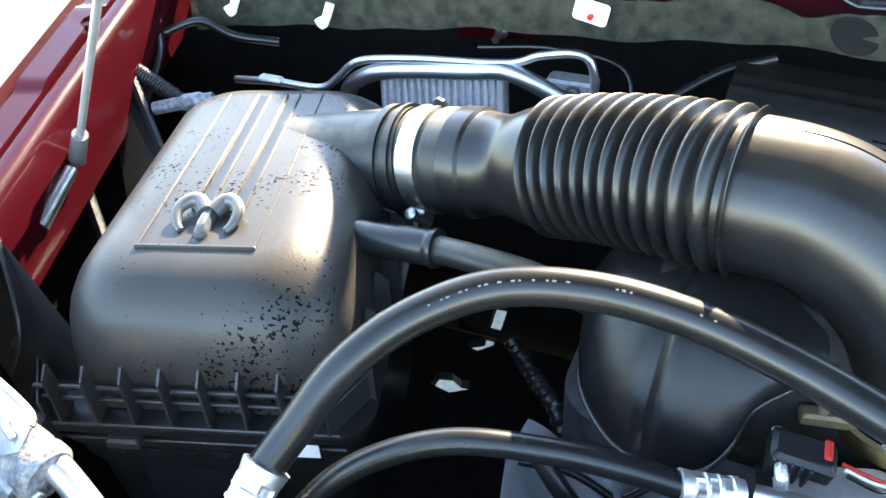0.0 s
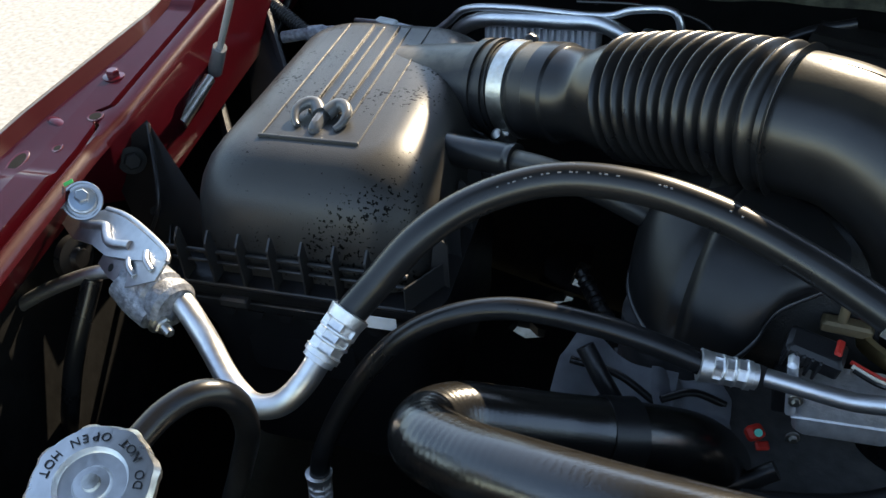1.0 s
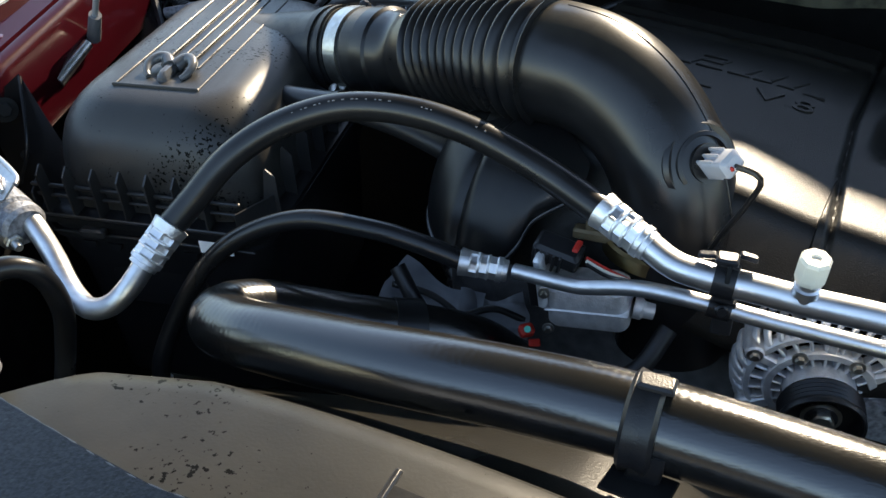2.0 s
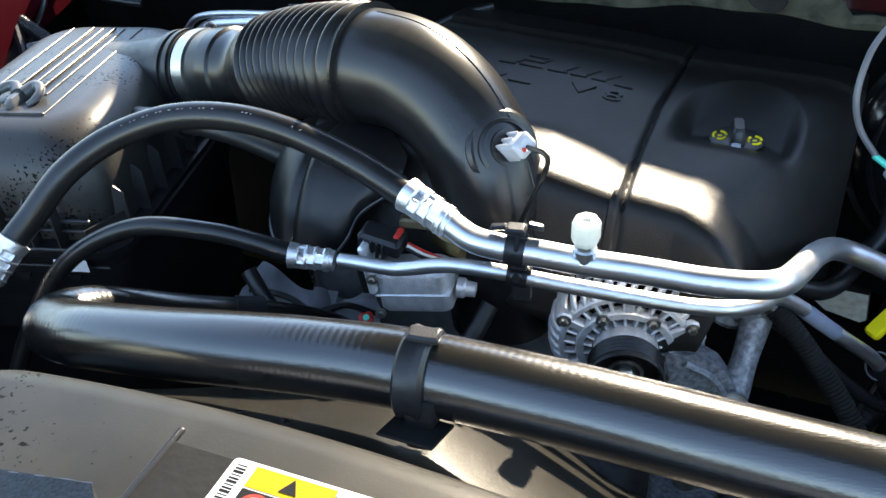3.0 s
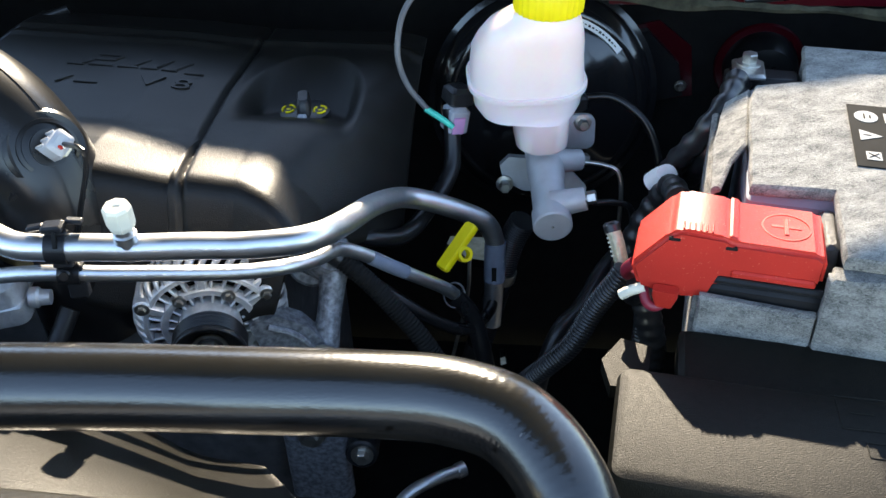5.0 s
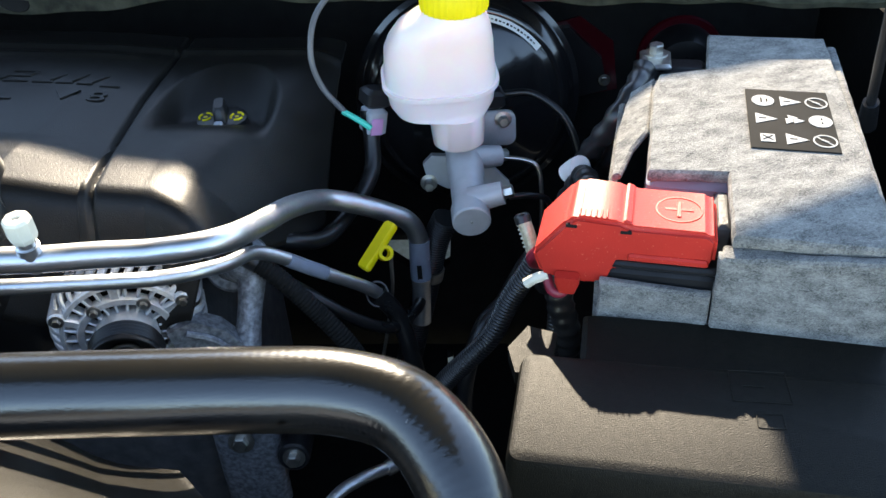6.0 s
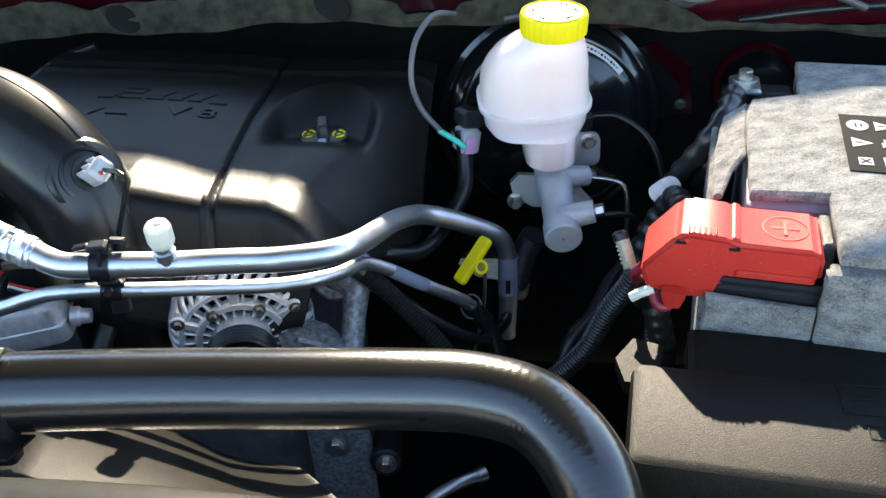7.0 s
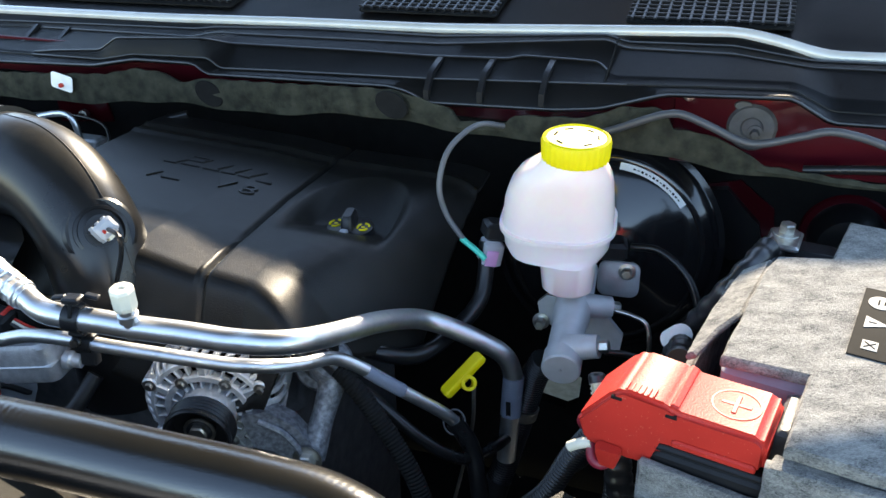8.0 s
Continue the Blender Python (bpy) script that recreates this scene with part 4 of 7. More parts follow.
DUCT = [(-0.045, 0.637, 1.0355), (-0.022, 0.6275, 1.0395), (0.06, 0.576, 1.0615), (0.125, 0.525, 1.088), (0.187, 0.468, 1.107), (0.232, 0.442, 1.107), (0.266, 0.416, 1.091), (0.290, 0.392, 1.062), (0.302, 0.377, 1.022), (0.308, 0.368, 0.97), (0.31, 0.362, 0.90)]


def intake():
    t = thing("intake_duct", "black rubber intake duct with ribbed bellows and elbow", "air duct")
    path = smooth_path(DUCT, 240)
    def cuff(s):
        return 0.0432 + 0.0028 * (0.34 < s < 0.5) - 0.003 * math.exp(-((s - 0.66) / 0.12) ** 2) + 0.006 * max(0, s - 0.72) / 0.28

    part("cuff", sweep(path[24:62], lambda s: cuff(0.3 + 0.7 * s), seg=44, straight=True), RUBBER, t)
    part("cuff_end", sweep(path[8:30], lambda s: 0.0434 + 0.0014 * (s > 0.55) - 0.003 * max(0, s - 0.93) / 0.07, seg=44, straight=True), DUSTLITNECK, t, "end of the cuff with dust and a painted sunlit top")

    def rr(s):
        return 0.0455 + 0.0085 * (0.5 + 0.5 * math.cos(2 * math.pi * (s * 12.5 + 0.5))) ** 0.6 + 0.003 * s

    bm = sweep(smooth_path([p for p in path[59:123:3]], 240), rr, seg=44, straight=True)
    part("bellows", bm, DUCTRUBBER, t, "ribbed rubber bellows")
    part("elbow", sweep(path[119:], lambda s: 0.0515 - 0.0035 * min(1, s * 2.5), seg=44, straight=True), DUCTRUBBER, t, "smooth moulded elbow")
    seam = []
    for i in range(126, 206, 4):
        d = (path[i + 2] - path[i - 2]).normalized()
        up = Vector((0.35, -0.15, 0.9))
        seam.append(path[i] + (up - d * d.dot(up)).normalized() * (0.0513 - 0.0035 * min(1, (i - 119) / 120 * 2.5)))
    part("mould_seam", sweep(seam, 0.0008, 80, 6), RUBBER, t)
    c = thing("hose_clamp", "bright steel worm-drive hose clamp on the intake cuff", "hose clamp")
    part("band", sweep(path[11:19], 0.0459, seg=44, straight=True), STEEL, c)
    at = path[15]
    along = (path[17] - path[13]).normalized()
    down = (Vector((0.1, -0.85, -0.5)) - along * along.dot(Vector((0.1, -0.85, -0.5)))).normalized()
    tang = along.cross(down)
    H = Matrix((along, tang, down)).transposed().to_4x4()
    H.translation = at + down * 0.045
    part("housing", block(0.014, 0.017, 0.007, H, 0.002), STEEL, c)
    part("screw", lathe([(0.0042, -0.012), (0.0042, 0.012), (0.0055, 0.0125), (0.0055, 0.017), (0.004, 0.018)], H @ pose(0, 0, 0.008, 90, 0, 0), 14), STEEL, c)
    for k in range(6):
        q = Matrix.Rotation(radians(24 + 7 * k), 4, along)
        B = H.copy()
        B.translation = (0, 0, 0)
        B = q @ B
        B.translation = at + (q @ down) * 0.0459
        part("notch", block(0.007, 0.0016, 0.0006, B, 0.0001), DULLGREY, c)
    s = thing("air_sensor", "grey air temperature sensor plugged into the intake elbow", "sensor")
    d = Vector((0.022, -0.036, 0.022)).normalized()
    m = axis_matrix(Vector((0.313, 0.360, 1.078)), d)
    part("grommet", lathe([(0.033, -0.014), (0.033, -0.003), (0.030, 0.0), (0.025, -0.001), (0.024, 0.003), (0.021, 0.004), (0.019, 0.001), (0.015, 0.001), (0.015, 0.008), (0.011, 0.008)], m, 36), RUBBER, s)
    plug = part("plug", block(0.019, 0.015, 0.027, m @ pose(0, 0, 0.010, 0, 0, 30), 0.003), GREYPLASTIC, s, "grey connector plug")
    for dx in (-0.007, 0.0, 0.007):
        part("plug_rib", block(0.002, 0.018, 0.018, m @ pose(0, 0, 0.007, 0, 0, 30) @ pose(dx, 0, 0), 0.0006), GREYPLASTIC, plug)
    part("latch", block(0.008, 0.004, 0.016, m @ pose(0, 0, 0.01, 0, 0, 30) @ pose(0, -0.009, 0), 0.001), IVORY, plug)
    for dx, w in ((-0.004, REDPLASTIC), (0.0, WHITE), (0.004, mat("blue_wire", (0.1, 0.25, 0.5), 0.4))):
        part("lead", sweep([m @ Vector((dx, 0, 0.028)), m @ Vector((dx, -0.001, 0.034)), m @ Vector((dx * 0.6, -0.004, 0.038))], 0.0016, 8, 8), w, plug)
    part("wire", sweep([m @ Vector((0, 0, 0.03)), (0.345, 0.315, 1.095), (0.343, 0.318, 1.075), (0.328, 0.325, 1.035), (0.312, 0.33, 0.985)], 0.0022, 30, 8), RUBBER, s)


intake()

# ---- air conditioning lines ----
def crimp(name, a, b, r, parent):
    a, b = Vector(a), Vector(b)
    d = (b - a)
    L = d.length
    m = axis_matrix(a, d)
    bm = bmesh.new()
    rings = []
    for k in range(73):
        u = k / 72
        flat = 0.0
        if u < 0.2:
            base = 1.08 - 0.5 * u
        elif u < 0.80:
            v = (u - 0.2) / 0.2 % 1.0
            base = 0.98
            flat = min(1.0, 5 * min(v, 1 - v)) if 0.1 < v < 0.9 else 0.0
        elif u < 0.9:
            base = 0.95
        else:
            base = 0.84
        if k in (0, 72):
            base *= 0.85
        row = int(max(0, (u - 0.2) / 0.2))
        ring = []
        for q in range(48):
            w = 2 * math.pi * q / 48
            edge = abs(((8 * w + row * 1.2) / (2 * math.pi)) % 1.0 - 0.5) * 2
            rr = r * (base - 0.13 * flat * (1 - edge ** 5))
            ring.append(bm.verts.new(m @ Vector((rr * math.cos(w), rr * math.sin(w), L * u))))
        rings.append(ring)
    for p, q in zip(rings, rings[1:]):
        for i in range(48):
            bm.faces.new((p[i], p[(i + 1) % 48], q[(i + 1) % 48], q[i]))
    bm.faces.new(rings[0]), bm.faces.new(rings[-1])
    return part(name, bm, CRIMP, parent, "crimped silver sleeve")


def ac_lines():
    t = thing("suction_line", "thick black rubber refrigerant hose with silver pipes", "hose")
    part("hose", sweep([(-0.112, 0.322, 1.012), (-0.092, 0.337, 1.032), (-0.06, 0.358, 1.064), (-0.02, 0.376, 1.086), (0.03, 0.386, 1.099), (0.085, 0.379, 1.102), (0.14, 0.36, 1.096), (0.195, 0.332, 1.082), (0.243, 0.299, 1.068)], 0.0118, 90, 24), RUBBER, t, "curved black rubber hose")
    path = smooth_path([(-0.02, 0.376, 1.086), (0.03, 0.386, 1.099), (0.085, 0.379, 1.102), (0.14, 0.36, 1.096), (0.195, 0.332, 1.082)], 60)
    for i in [4, 6, 7, 9, 10, 12, 13, 15, 17, 18, 20, 22, 23, 25, 32, 33, 34, 44, 46]:
        d = (path[i + 1] - path[i]).normalized()
        side = (Vector((0, -0.55, 0.83)) - d * d.dot(Vector((0, -0.55, 0.83)))).normalized()
        m = Matrix((d, side.cross(d), side)).transposed().to_4x4()
        m.translation = path[i] + side * 0.0116
        part("printed_mark", block(0.0016 + 0.0008 * (i % 2), 0.0011, 0.0004, m, 0.0001), FADEDPRINT, t)
    crimp("crimp_sleeve", (-0.107, 0.326, 1.017), (-0.128, 0.298, 0.992), 0.0145, t)
    crimp("crimp_sleeve", (0.238, 0.302, 1.071), (0.2735, 0.277, 1.0575), 0.0134, t)
    part("pipe", sweep([(-0.125, 0.302, 0.995), (-0.138, 0.288, 0.978), (-0.155, 0.281, 0.963), (-0.178, 0.284, 0.955), (-0.2, 0.3, 0.957), (-0.222, 0.322, 0.97), (-0.238, 0.335, 0.988), (-0.252, 0.345, 0.999), (-0.27, 0.354, 1.003)], 0.0095, 60, 20), ALU, t, "bent aluminium pipe")
    part("pipe", sweep([(0.2686, 0.281, 1.0599), (0.2888, 0.265, 1.0534), (0.3101, 0.255, 1.0527), (0.3391, 0.248, 1.051), (0.372, 0.242, 1.0472), (0.4132, 0.235, 1.0439), (0.4503, 0.228, 1.0405), (0.48, 0.219, 1.043), (0.505, 0.228, 1.038), (0.53, 0.265, 1.02), (0.56, 0.315, 0.998), (0.585, 0.352, 0.978), (0.605, 0.372, 0.964), (0.63, 0.376, 0.952), (0.665, 0.376, 0.932), (0.688, 0.375, 0.914), (0.697, 0.373, 0.888), (0.695, 0.368, 0.85), (0.69, 0.362, 0.79)], 0.0102, 140, 22), ALU, t, "long bent aluminium pipe")
    p = part("service_port", lathe([(0.006, -0.012), (0.006, 0.004), (0.0085, 0.005), (0.0085, 0.011), (0.007, 0.012), (0.007, 0.02)], axis_matrix((0.369, 0.239, 1.052), (0, -0.1, 1)), 20), ALU, t)
    part("cap", lathe([(0.0075, 0.016), (0.009, 0.017), (0.0102, 0.021), (0.0102, 0.034), (0.0088, 0.0365), (0.0035, 0.0365), (0.0028, 0.035), (0, 0.035)], axis_matrix((0.369, 0.239, 1.052), (0, -0.1, 1)), 8), IVORY, p, "ivory plastic valve cap", smooth=False)
    u = thing("liquid_line", "thin black rubber refrigerant hose with slim silver pipe", "hose")
    part("hose", sweep([(0.138, 0.312, 1.008), (0.101, 0.32, 1.017), (0.063, 0.328, 1.022), (0.005, 0.337, 1.022), (-0.045, 0.34, 1.004), (-0.084, 0.335, 0.976), (-0.118, 0.325, 0.929), (-0.141, 0.31, 0.882), (-0.149, 0.306, 0.85)], 0.0083, 80, 20), RUBBER, u, "curved black rubber hose")
    crimp("crimp_sleeve", (0.134, 0.312, 1.008), (0.172, 0.31, 1.0025), 0.0105, u)
    part("pipe", sweep([(0.1772, 0.309, 1.0042), (0.2208, 0.292, 1.0077), (0.2356, 0.286, 1.0117), (0.2579, 0.278, 1.0199), (0.2767, 0.271, 1.0245), (0.3101, 0.258, 1.0276), (0.3439, 0.251, 1.0237), (0.3778, 0.246, 1.0193), (0.4118, 0.242, 1.0142), (0.4462, 0.239, 1.0093), (0.475, 0.236, 1.009), (0.5, 0.25, 1.0), (0.525, 0.279, 0.985), (0.55, 0.289, 0.965), (0.585, 0.296, 0.933), (0.62, 0.302, 0.903), (0.635, 0.306, 0.885)], 0.0062, 120, 16), ALU, u, "slim bent aluminium pipe")
    crimp("crimp_sleeve", (-0.149, 0.306, 0.852), (-0.15, 0.302, 0.82), 0.0105, u)
    part("tape", sweep([(0.6975, 0.3735, 0.89), (0.696, 0.371, 0.868), (0.6945, 0.3675, 0.845)], 0.0112, 8, 22), PALETAPE, t, "pale blue paper label round the pipe")
    part("tape_print", block(0.005, 0.0006, 0.022, pose(0.691, 0.3585, 0.848, 6, 0, -20), 0.0002), INK, t)
    part("tape", sweep([(0.552, 0.2895, 0.963), (0.567, 0.2925, 0.949), (0.584, 0.2958, 0.934)], 0.0066, 8, 16), PALETAPE, u, "pale blue paper label round the pipe")
    part("clip_ring", sweep([Vector((0.632, 0.305, 0.888)) + Vector((0.0105 * math.cos(q), 0.006 * math.sin(q), 0.0105 * math.sin(q))) for q in [0.5 * i for i in range(12)]], 0.0009, 50, 6), DULLGREY, u)
    k = thing("pipe_clip", "black plastic clip joining the two silver pipes", "clip")
    part("upper_loop", sweep([(0.314, 0.2542, 1.0525), (0.321, 0.2525, 1.0521), (0.328, 0.2508, 1.0517)], 0.0122, 6, 28), PLASTIC, k)
    part("lower_loop", sweep([(0.3145, 0.2571, 1.0271), (0.3225, 0.2554, 1.0262), (0.3295, 0.254, 1.0254)], 0.0084, 6, 24), PLASTIC, k)
    part("plate", block(0.0145, 0.008, 0.03, pose(0.3215, 0.2475, 1.037, -14, 0, -12), 0.002), PLASTIC, k)
    part("slot", block(0.003, 0.002, 0.012, pose(0.3205, 0.2415, 1.058, -28, 0, -12), 0.0006), INK, k)
    part("tail", block(0.014, 0.01, 0.03, pose(0.325, 0.252, 1.006, -8, 0, -12), 0.002), PLASTIC, k)
    part("tab", block(0.015, 0.012, 0.006, pose(0.321, 0.2545, 1.0655, 0, 0, -12), 0.0015), PLASTIC, k)
    for sx in (-0.012, 0.014):
        part("wing", block(0.012, 0.006, 0.004, pose(0.321 + sx, 0.259, 1.066, 0, -8 if sx < 0 else 10, -12), 0.001), PLASTIC, k)
    part("stud", lathe([(0.0045, 0), (0.0045, 0.003), (0.0032, 0.004), (0.0032, 0.006), (0, 0.006)], axis_matrix((0.3205, 0.2435, 1.034), (0, -1, 0.35)), 14), RUBBER, k)
    # bracket with clamp block at the fender
    b = thing("pipe_bracket", "silver pressed-metal bracket clamping a pipe block to the fender", "bracket")
    n = Vector((-0.332, -0.334, 0.882))
    ux = Vector((0.76, -0.644, 0.042)).normalized()
    uy = n.cross(ux)
    P = Matrix((ux, uy, n)).transposed().to_4x4()
    P.translation = Vector((-0.362, 0.423, 1.027))
    # strap from the fender ear to the bend, with an S-shaped bead
    strap = [(-0.017, 0.008), (-0.0245, 0.001), (-0.022, -0.014), (-0.006, -0.026), (0.0235, -0.028), (0.05, -0.02), (0.076, -0.018), (0.105, -0.006), (0.139, 0.011), (0.13, 0.017), (0.116, 0.018), (0.07, 0.0165), (0.036, 0.011), (0.026, 0.003), (0.014, 0.004), (0.006, 0.012), (-0.006, 0.013)]
    part("strap", slab(strap, -0.001, 0.001, P), BRIGHT, b)
    E = axis_matrix((-0.355, 0.4115, 1.037), (0.3, -0.72, 0.62))
    part("ear", lathe([(0.008, -0.002), (0.0145, -0.0015), (0.016, 0.0), (0.016, 0.003), (0.0145, 0.003), (0.014, 0.0), (0.008, 0.0)], E, 36), BRIGHT, b)
    part("bead", sweep([P @ Vector(q) for q in ((0.022, -0.014, 0), (0.036, -0.008, 0.002), (0.05, -0.002, 0.0025), (0.06, -0.006, 0.0025), (0.072, -0.008, 0.0025), (0.092, 0.001, 0.001))], 0.004, 40, 12), BRIGHT, b)
    part("edge_bead", sweep([P @ Vector(q) for q in ((0.032, 0.0085, 0), (0.055, 0.0145, 0), (0.084, 0.017, 0), (0.128, 0.0165, -0.001), (0.138, 0.011, -0.001))], 0.0025, 24, 10), BRIGHT, b)
    # lower plate with two pressed ribs and a free tab
    Q = P @ pose(0.1, -0.006, -0.0025, 14, 0, 0) @ pose(-0.1, 0.006, 0)
    part("lower_plate", slab([(0.064, -0.018), (0.064, -0.028), (0.085, -0.030), (0.112, -0.026), (0.142, -0.004), (0.142, 0.012), (0.1, 0.0), (0.08, -0.012)], -0.001, 0.001, Q), BRIGHT, b)
    part("tab_hole", lathe([(0.0032, 0), (0.0032, 0.0004), (0, 0.0004)], Q @ pose(0.083, -0.0225, 0.001), 14), INK, b)
    for x, y in ((0.108, -0.010), (0.124, 0.003)):
        part("pressed_rib", sweep([Q @ Vector((x - 0.009, y + 0.004, 0.0015)), Q @ Vector((x, y, 0.004)), Q @ Vector((x + 0.009, y - 0.003, 0.0015))], 0.0026, 10, 10), BRIGHT, b)
    part("washer", lathe([(0.0085, -0.002), (0.0115, -0.001), (0.0115, 0.001), (0.0105, 0.0025), (0.0085, 0.0025)], E @ pose(0, 0, 0.002), 28), CAST, b)
    hexbolt(E @ Vector((0.001, 0.001, 0.006)), Vector((0.45, -0.55, 0.7)), 0.0058, 0.012, b, mat("blue_zinc", (0.36, 0.44, 0.52), 0.35, 0.8, second=(0.3, 0.37, 0.45)), 1.75)
    part("paint_dab", block(0.008, 0.003, 0.0006, E @ pose(-0.008, 0.016, 0.004, 0, 0, 20), 0.0002), mat("green_paint", (0.01, 0.3, 0.06), 0.5), b)
    # cast clamp block round the pipe
    part("clamp_block", lathe([(0.012, 0.0), (0.0195, 0.001), (0.0205, 0.006), (0.0205, 0.03), (0.0175, 0.033), (0.0175, 0.036), (0.0205, 0.038), (0.0205, 0.046), (0.017, 0.05), (0.0095, 0.05)], axis_matrix((-0.293, 0.362, 1.005), (0.82, -0.50, -0.18)), 32), WEATHERED, b)
    part("cheek", sweep([(-0.292, 0.352, 1.004), (-0.281, 0.341, 0.998), (-0.267, 0.331, 0.991)], lambda u: 0.019 - 0.006 * u, 14, 20), WEATHERED, b)
    hexbolt((-0.262, 0.327, 0.990), (0.75, -0.6, -0.1), 0.0075, 0.007, b, STEEL, 1.35)
    part("bolt_tip", lathe([(0.0042, 0), (0.0042, 0.015), (0.0032, 0.017), (0, 0.017)], axis_matrix((-0.262, 0.327, 0.990), (0.75, -0.6, -0.1)), 14), STEEL, b)
    part("pipe", sweep([(-0.30, 0.372, 1.0), (-0.338, 0.37, 0.995), (-0.388, 0.365, 0.974), (-0.45, 0.36, 0.935)], 0.006, 30, 14), ALU, b)


ac_lines()

# ---- radiator side ----
def radiator_side():
    h = thing("radiator_hose", "fat dusty black upper radiator hose", "hose")
    part("hose", sweep([(0.185, 0.42, 0.76), (0.178, 0.375, 0.83), (0.145, 0.338, 0.895), (0.09, 0.312, 0.93), (0.045, 0.298, 0.947), (0.008, 0.285, 0.963), (-0.02, 0.274, 0.976), (-0.036, 0.256, 0.987), (-0.036, 0.236, 0.996), (-0.01, 0.215, 1.007), (0.022, 0.198, 1.018), (0.081, 0.173, 1.033), (0.132, 0.155, 1.044), (0.193, 0.137, 1.053), (0.26, 0.115, 1.061), (0.35, 0.087, 1.06), (0.435, 0.058, 1.058), (0.5, 0.036, 1.056), (0.545, 0.017, 1.054), (0.575, -0.01, 1.05), (0.588, -0.05, 1.035), (0.585, -0.085, 1.0), (0.575, -0.1, 0.95)], lambda u: 0.0249 + 0.00004 * math.sin(u * 1500) * (0.55 + 0.45 * math.sin(u * 23)), 1300, 36), DUSTRUBBER, h)
    part("end_collar", sweep([(0.098, 0.3155, 0.9275), (0.086, 0.311, 0.931), (0.074, 0.307, 0.935)], 0.0275, 6, 36), RUBBER, h)
    for k, (px, py, pz) in enumerate([(0.566, -0.02, 1.0675), (0.569, -0.027, 1.0655), (0.572, -0.034, 1.0625), (0.574, -0.041, 1.058), (0.575, -0.048, 1.053)]):
        part("printed_mark", block(0.0055, 0.004 if k % 2 else 0.003, 0.0012, pose(px, py, pz, 28 + 6 * k, -30, -72), 0.0002), FADEDPRINT, h, "grey printed mark")
    c = thing("hose_strap", "black plastic strap holding the radiator hose", "clip")
    path = smooth_path([(0.253, 0.115, 1.0615), (0.262, 0.1125, 1.0615), (0.271, 0.110, 1.0615)], 9)
    part("band", sweep(path, lambda s: 0.0282 + 0.0008 * math.cos(2 * math.pi * s) if 0.12 < s < 0.88 else 0.026, seg=40, straight=True), PLASTIC, c)
    part("buckle", block(0.02, 0.012, 0.005, pose(0.266, 0.113, 1.0885, 0, 0, -15), 0.0015), PLASTIC, c)
    part("foot", stack([(0, 0.016, 0.014, 0.003), (0.02, 0.02, 0.016, 0.004), (0.034, 0.024, 0.022, 0.005)], pose(0.262, 0.089, 1.028, -14, 0, -15), 4), PLASTIC, c)
    s = thing("fan_shroud", "dusty black plastic fan shroud with a curved lip", "fan shroud")

    def lip_y(x):
        return 0.112 - 0.40 * max(0, x - 0.02) ** 2 - 0.20 * max(0, x - 0.02) - 0.9 * max(0, -0.05 - x) ** 1.2

    def strip(prof, x0, x1, n):
        bm = bmesh.new()
        rows = []
        for k in range(n):
            x = x0 + (x1 - x0) * k / (n - 1)
            rows.append([bm.verts.new((x + 0.15 * q, lip_y(x) + q, 1.073 + w)) for q, w in prof])
        for a, b in zip(rows, rows[1:]):
            for i in range(len(prof) - 1):
                bm.faces.new((a[i], b[i], b[i + 1], a[i + 1]))
        bmesh.ops.solidify(bm, geom=bm.faces[:], thickness=0.003)
        return bm

    part("lip", strip([(0.004, -0.02), (0.0, -0.008), (-0.006, -0.002), (-0.018, 0.0), (-0.05, 0.004), (-0.085, 0.006), (-0.16, 0.004)], -0.16, 0.5, 60), DUSTLIP, s)
    bm = bmesh.new()
    rows = []
    for k in range(70):
        x = -0.12 + 0.61 * k / 69
        fall = 1 + 1.6 * min(1, max(0, (0.22 - x) / 0.2))
        row = []
        for i in range(15):
            q = 0.003 + 0.2 * i / 14
            w = -0.043 * min(1, q / 0.004) - fall * (0.22 * q + 0.8 * q * q) - (0.06 if i == 14 else 0) - 0.035 * min(1, max(0, (x - 0.26) / 0.16)) * min(1, q / 0.02)
            row.append(bm.verts.new((x + (0.25 - 0.55 * min(1, max(0, (x - 0.2) / 0.25))) * q, lip_y(x) + q, 1.073 + w)))
        rows.append(row)
    for a, b in zip(rows, rows[1:]):
        for i in range(14):
            bm.faces.new((a[i], b[i], b[i + 1], a[i + 1]))
    bmesh.ops.solidify(bm, geom=bm.faces[:], thickness=0.003)
    part("cone", bm, DUSTGLOSS, s, "smooth black shroud cone")
    part("strap_hole", block(0.036, 0.03, 0.002, pose(0.26, 0.083, 1.0435, -17, -3, -22), 0.0006), INK, s)
    L = pose(0.175, 0.030, 1.0805, 0, 0, -19)
    part("fold", block(0.004, 0.06, 0.004, pose(0.131, 0.022, 1.078, 0, 0, -18), 0.001), PLASTIC, s)
    part("recess", block(0.22, 0.06, 0.0015, L @ pose(0.07, -0.031, -0.0012), 0.0005), DARK, s)
    lb = part("label", stack([(0, 0.19, 0.05, 0.003), (0.0005, 0.19, 0.05, 0.003)], L @ pose(0.095, -0.025, 0.0004), 4), PRINTWHITE, s, "white and yellow refrigerant warning label")
    part("banner", block(0.046, 0.013, 0.0004, L @ pose(0.037, -0.0085, 0.0008), 0.0001), PRINTYELLOW, lb)
    part("dark_field", block(0.046, 0.033, 0.0004, L @ pose(0.037, -0.0325, 0.0008), 0.0001), INK, lb)
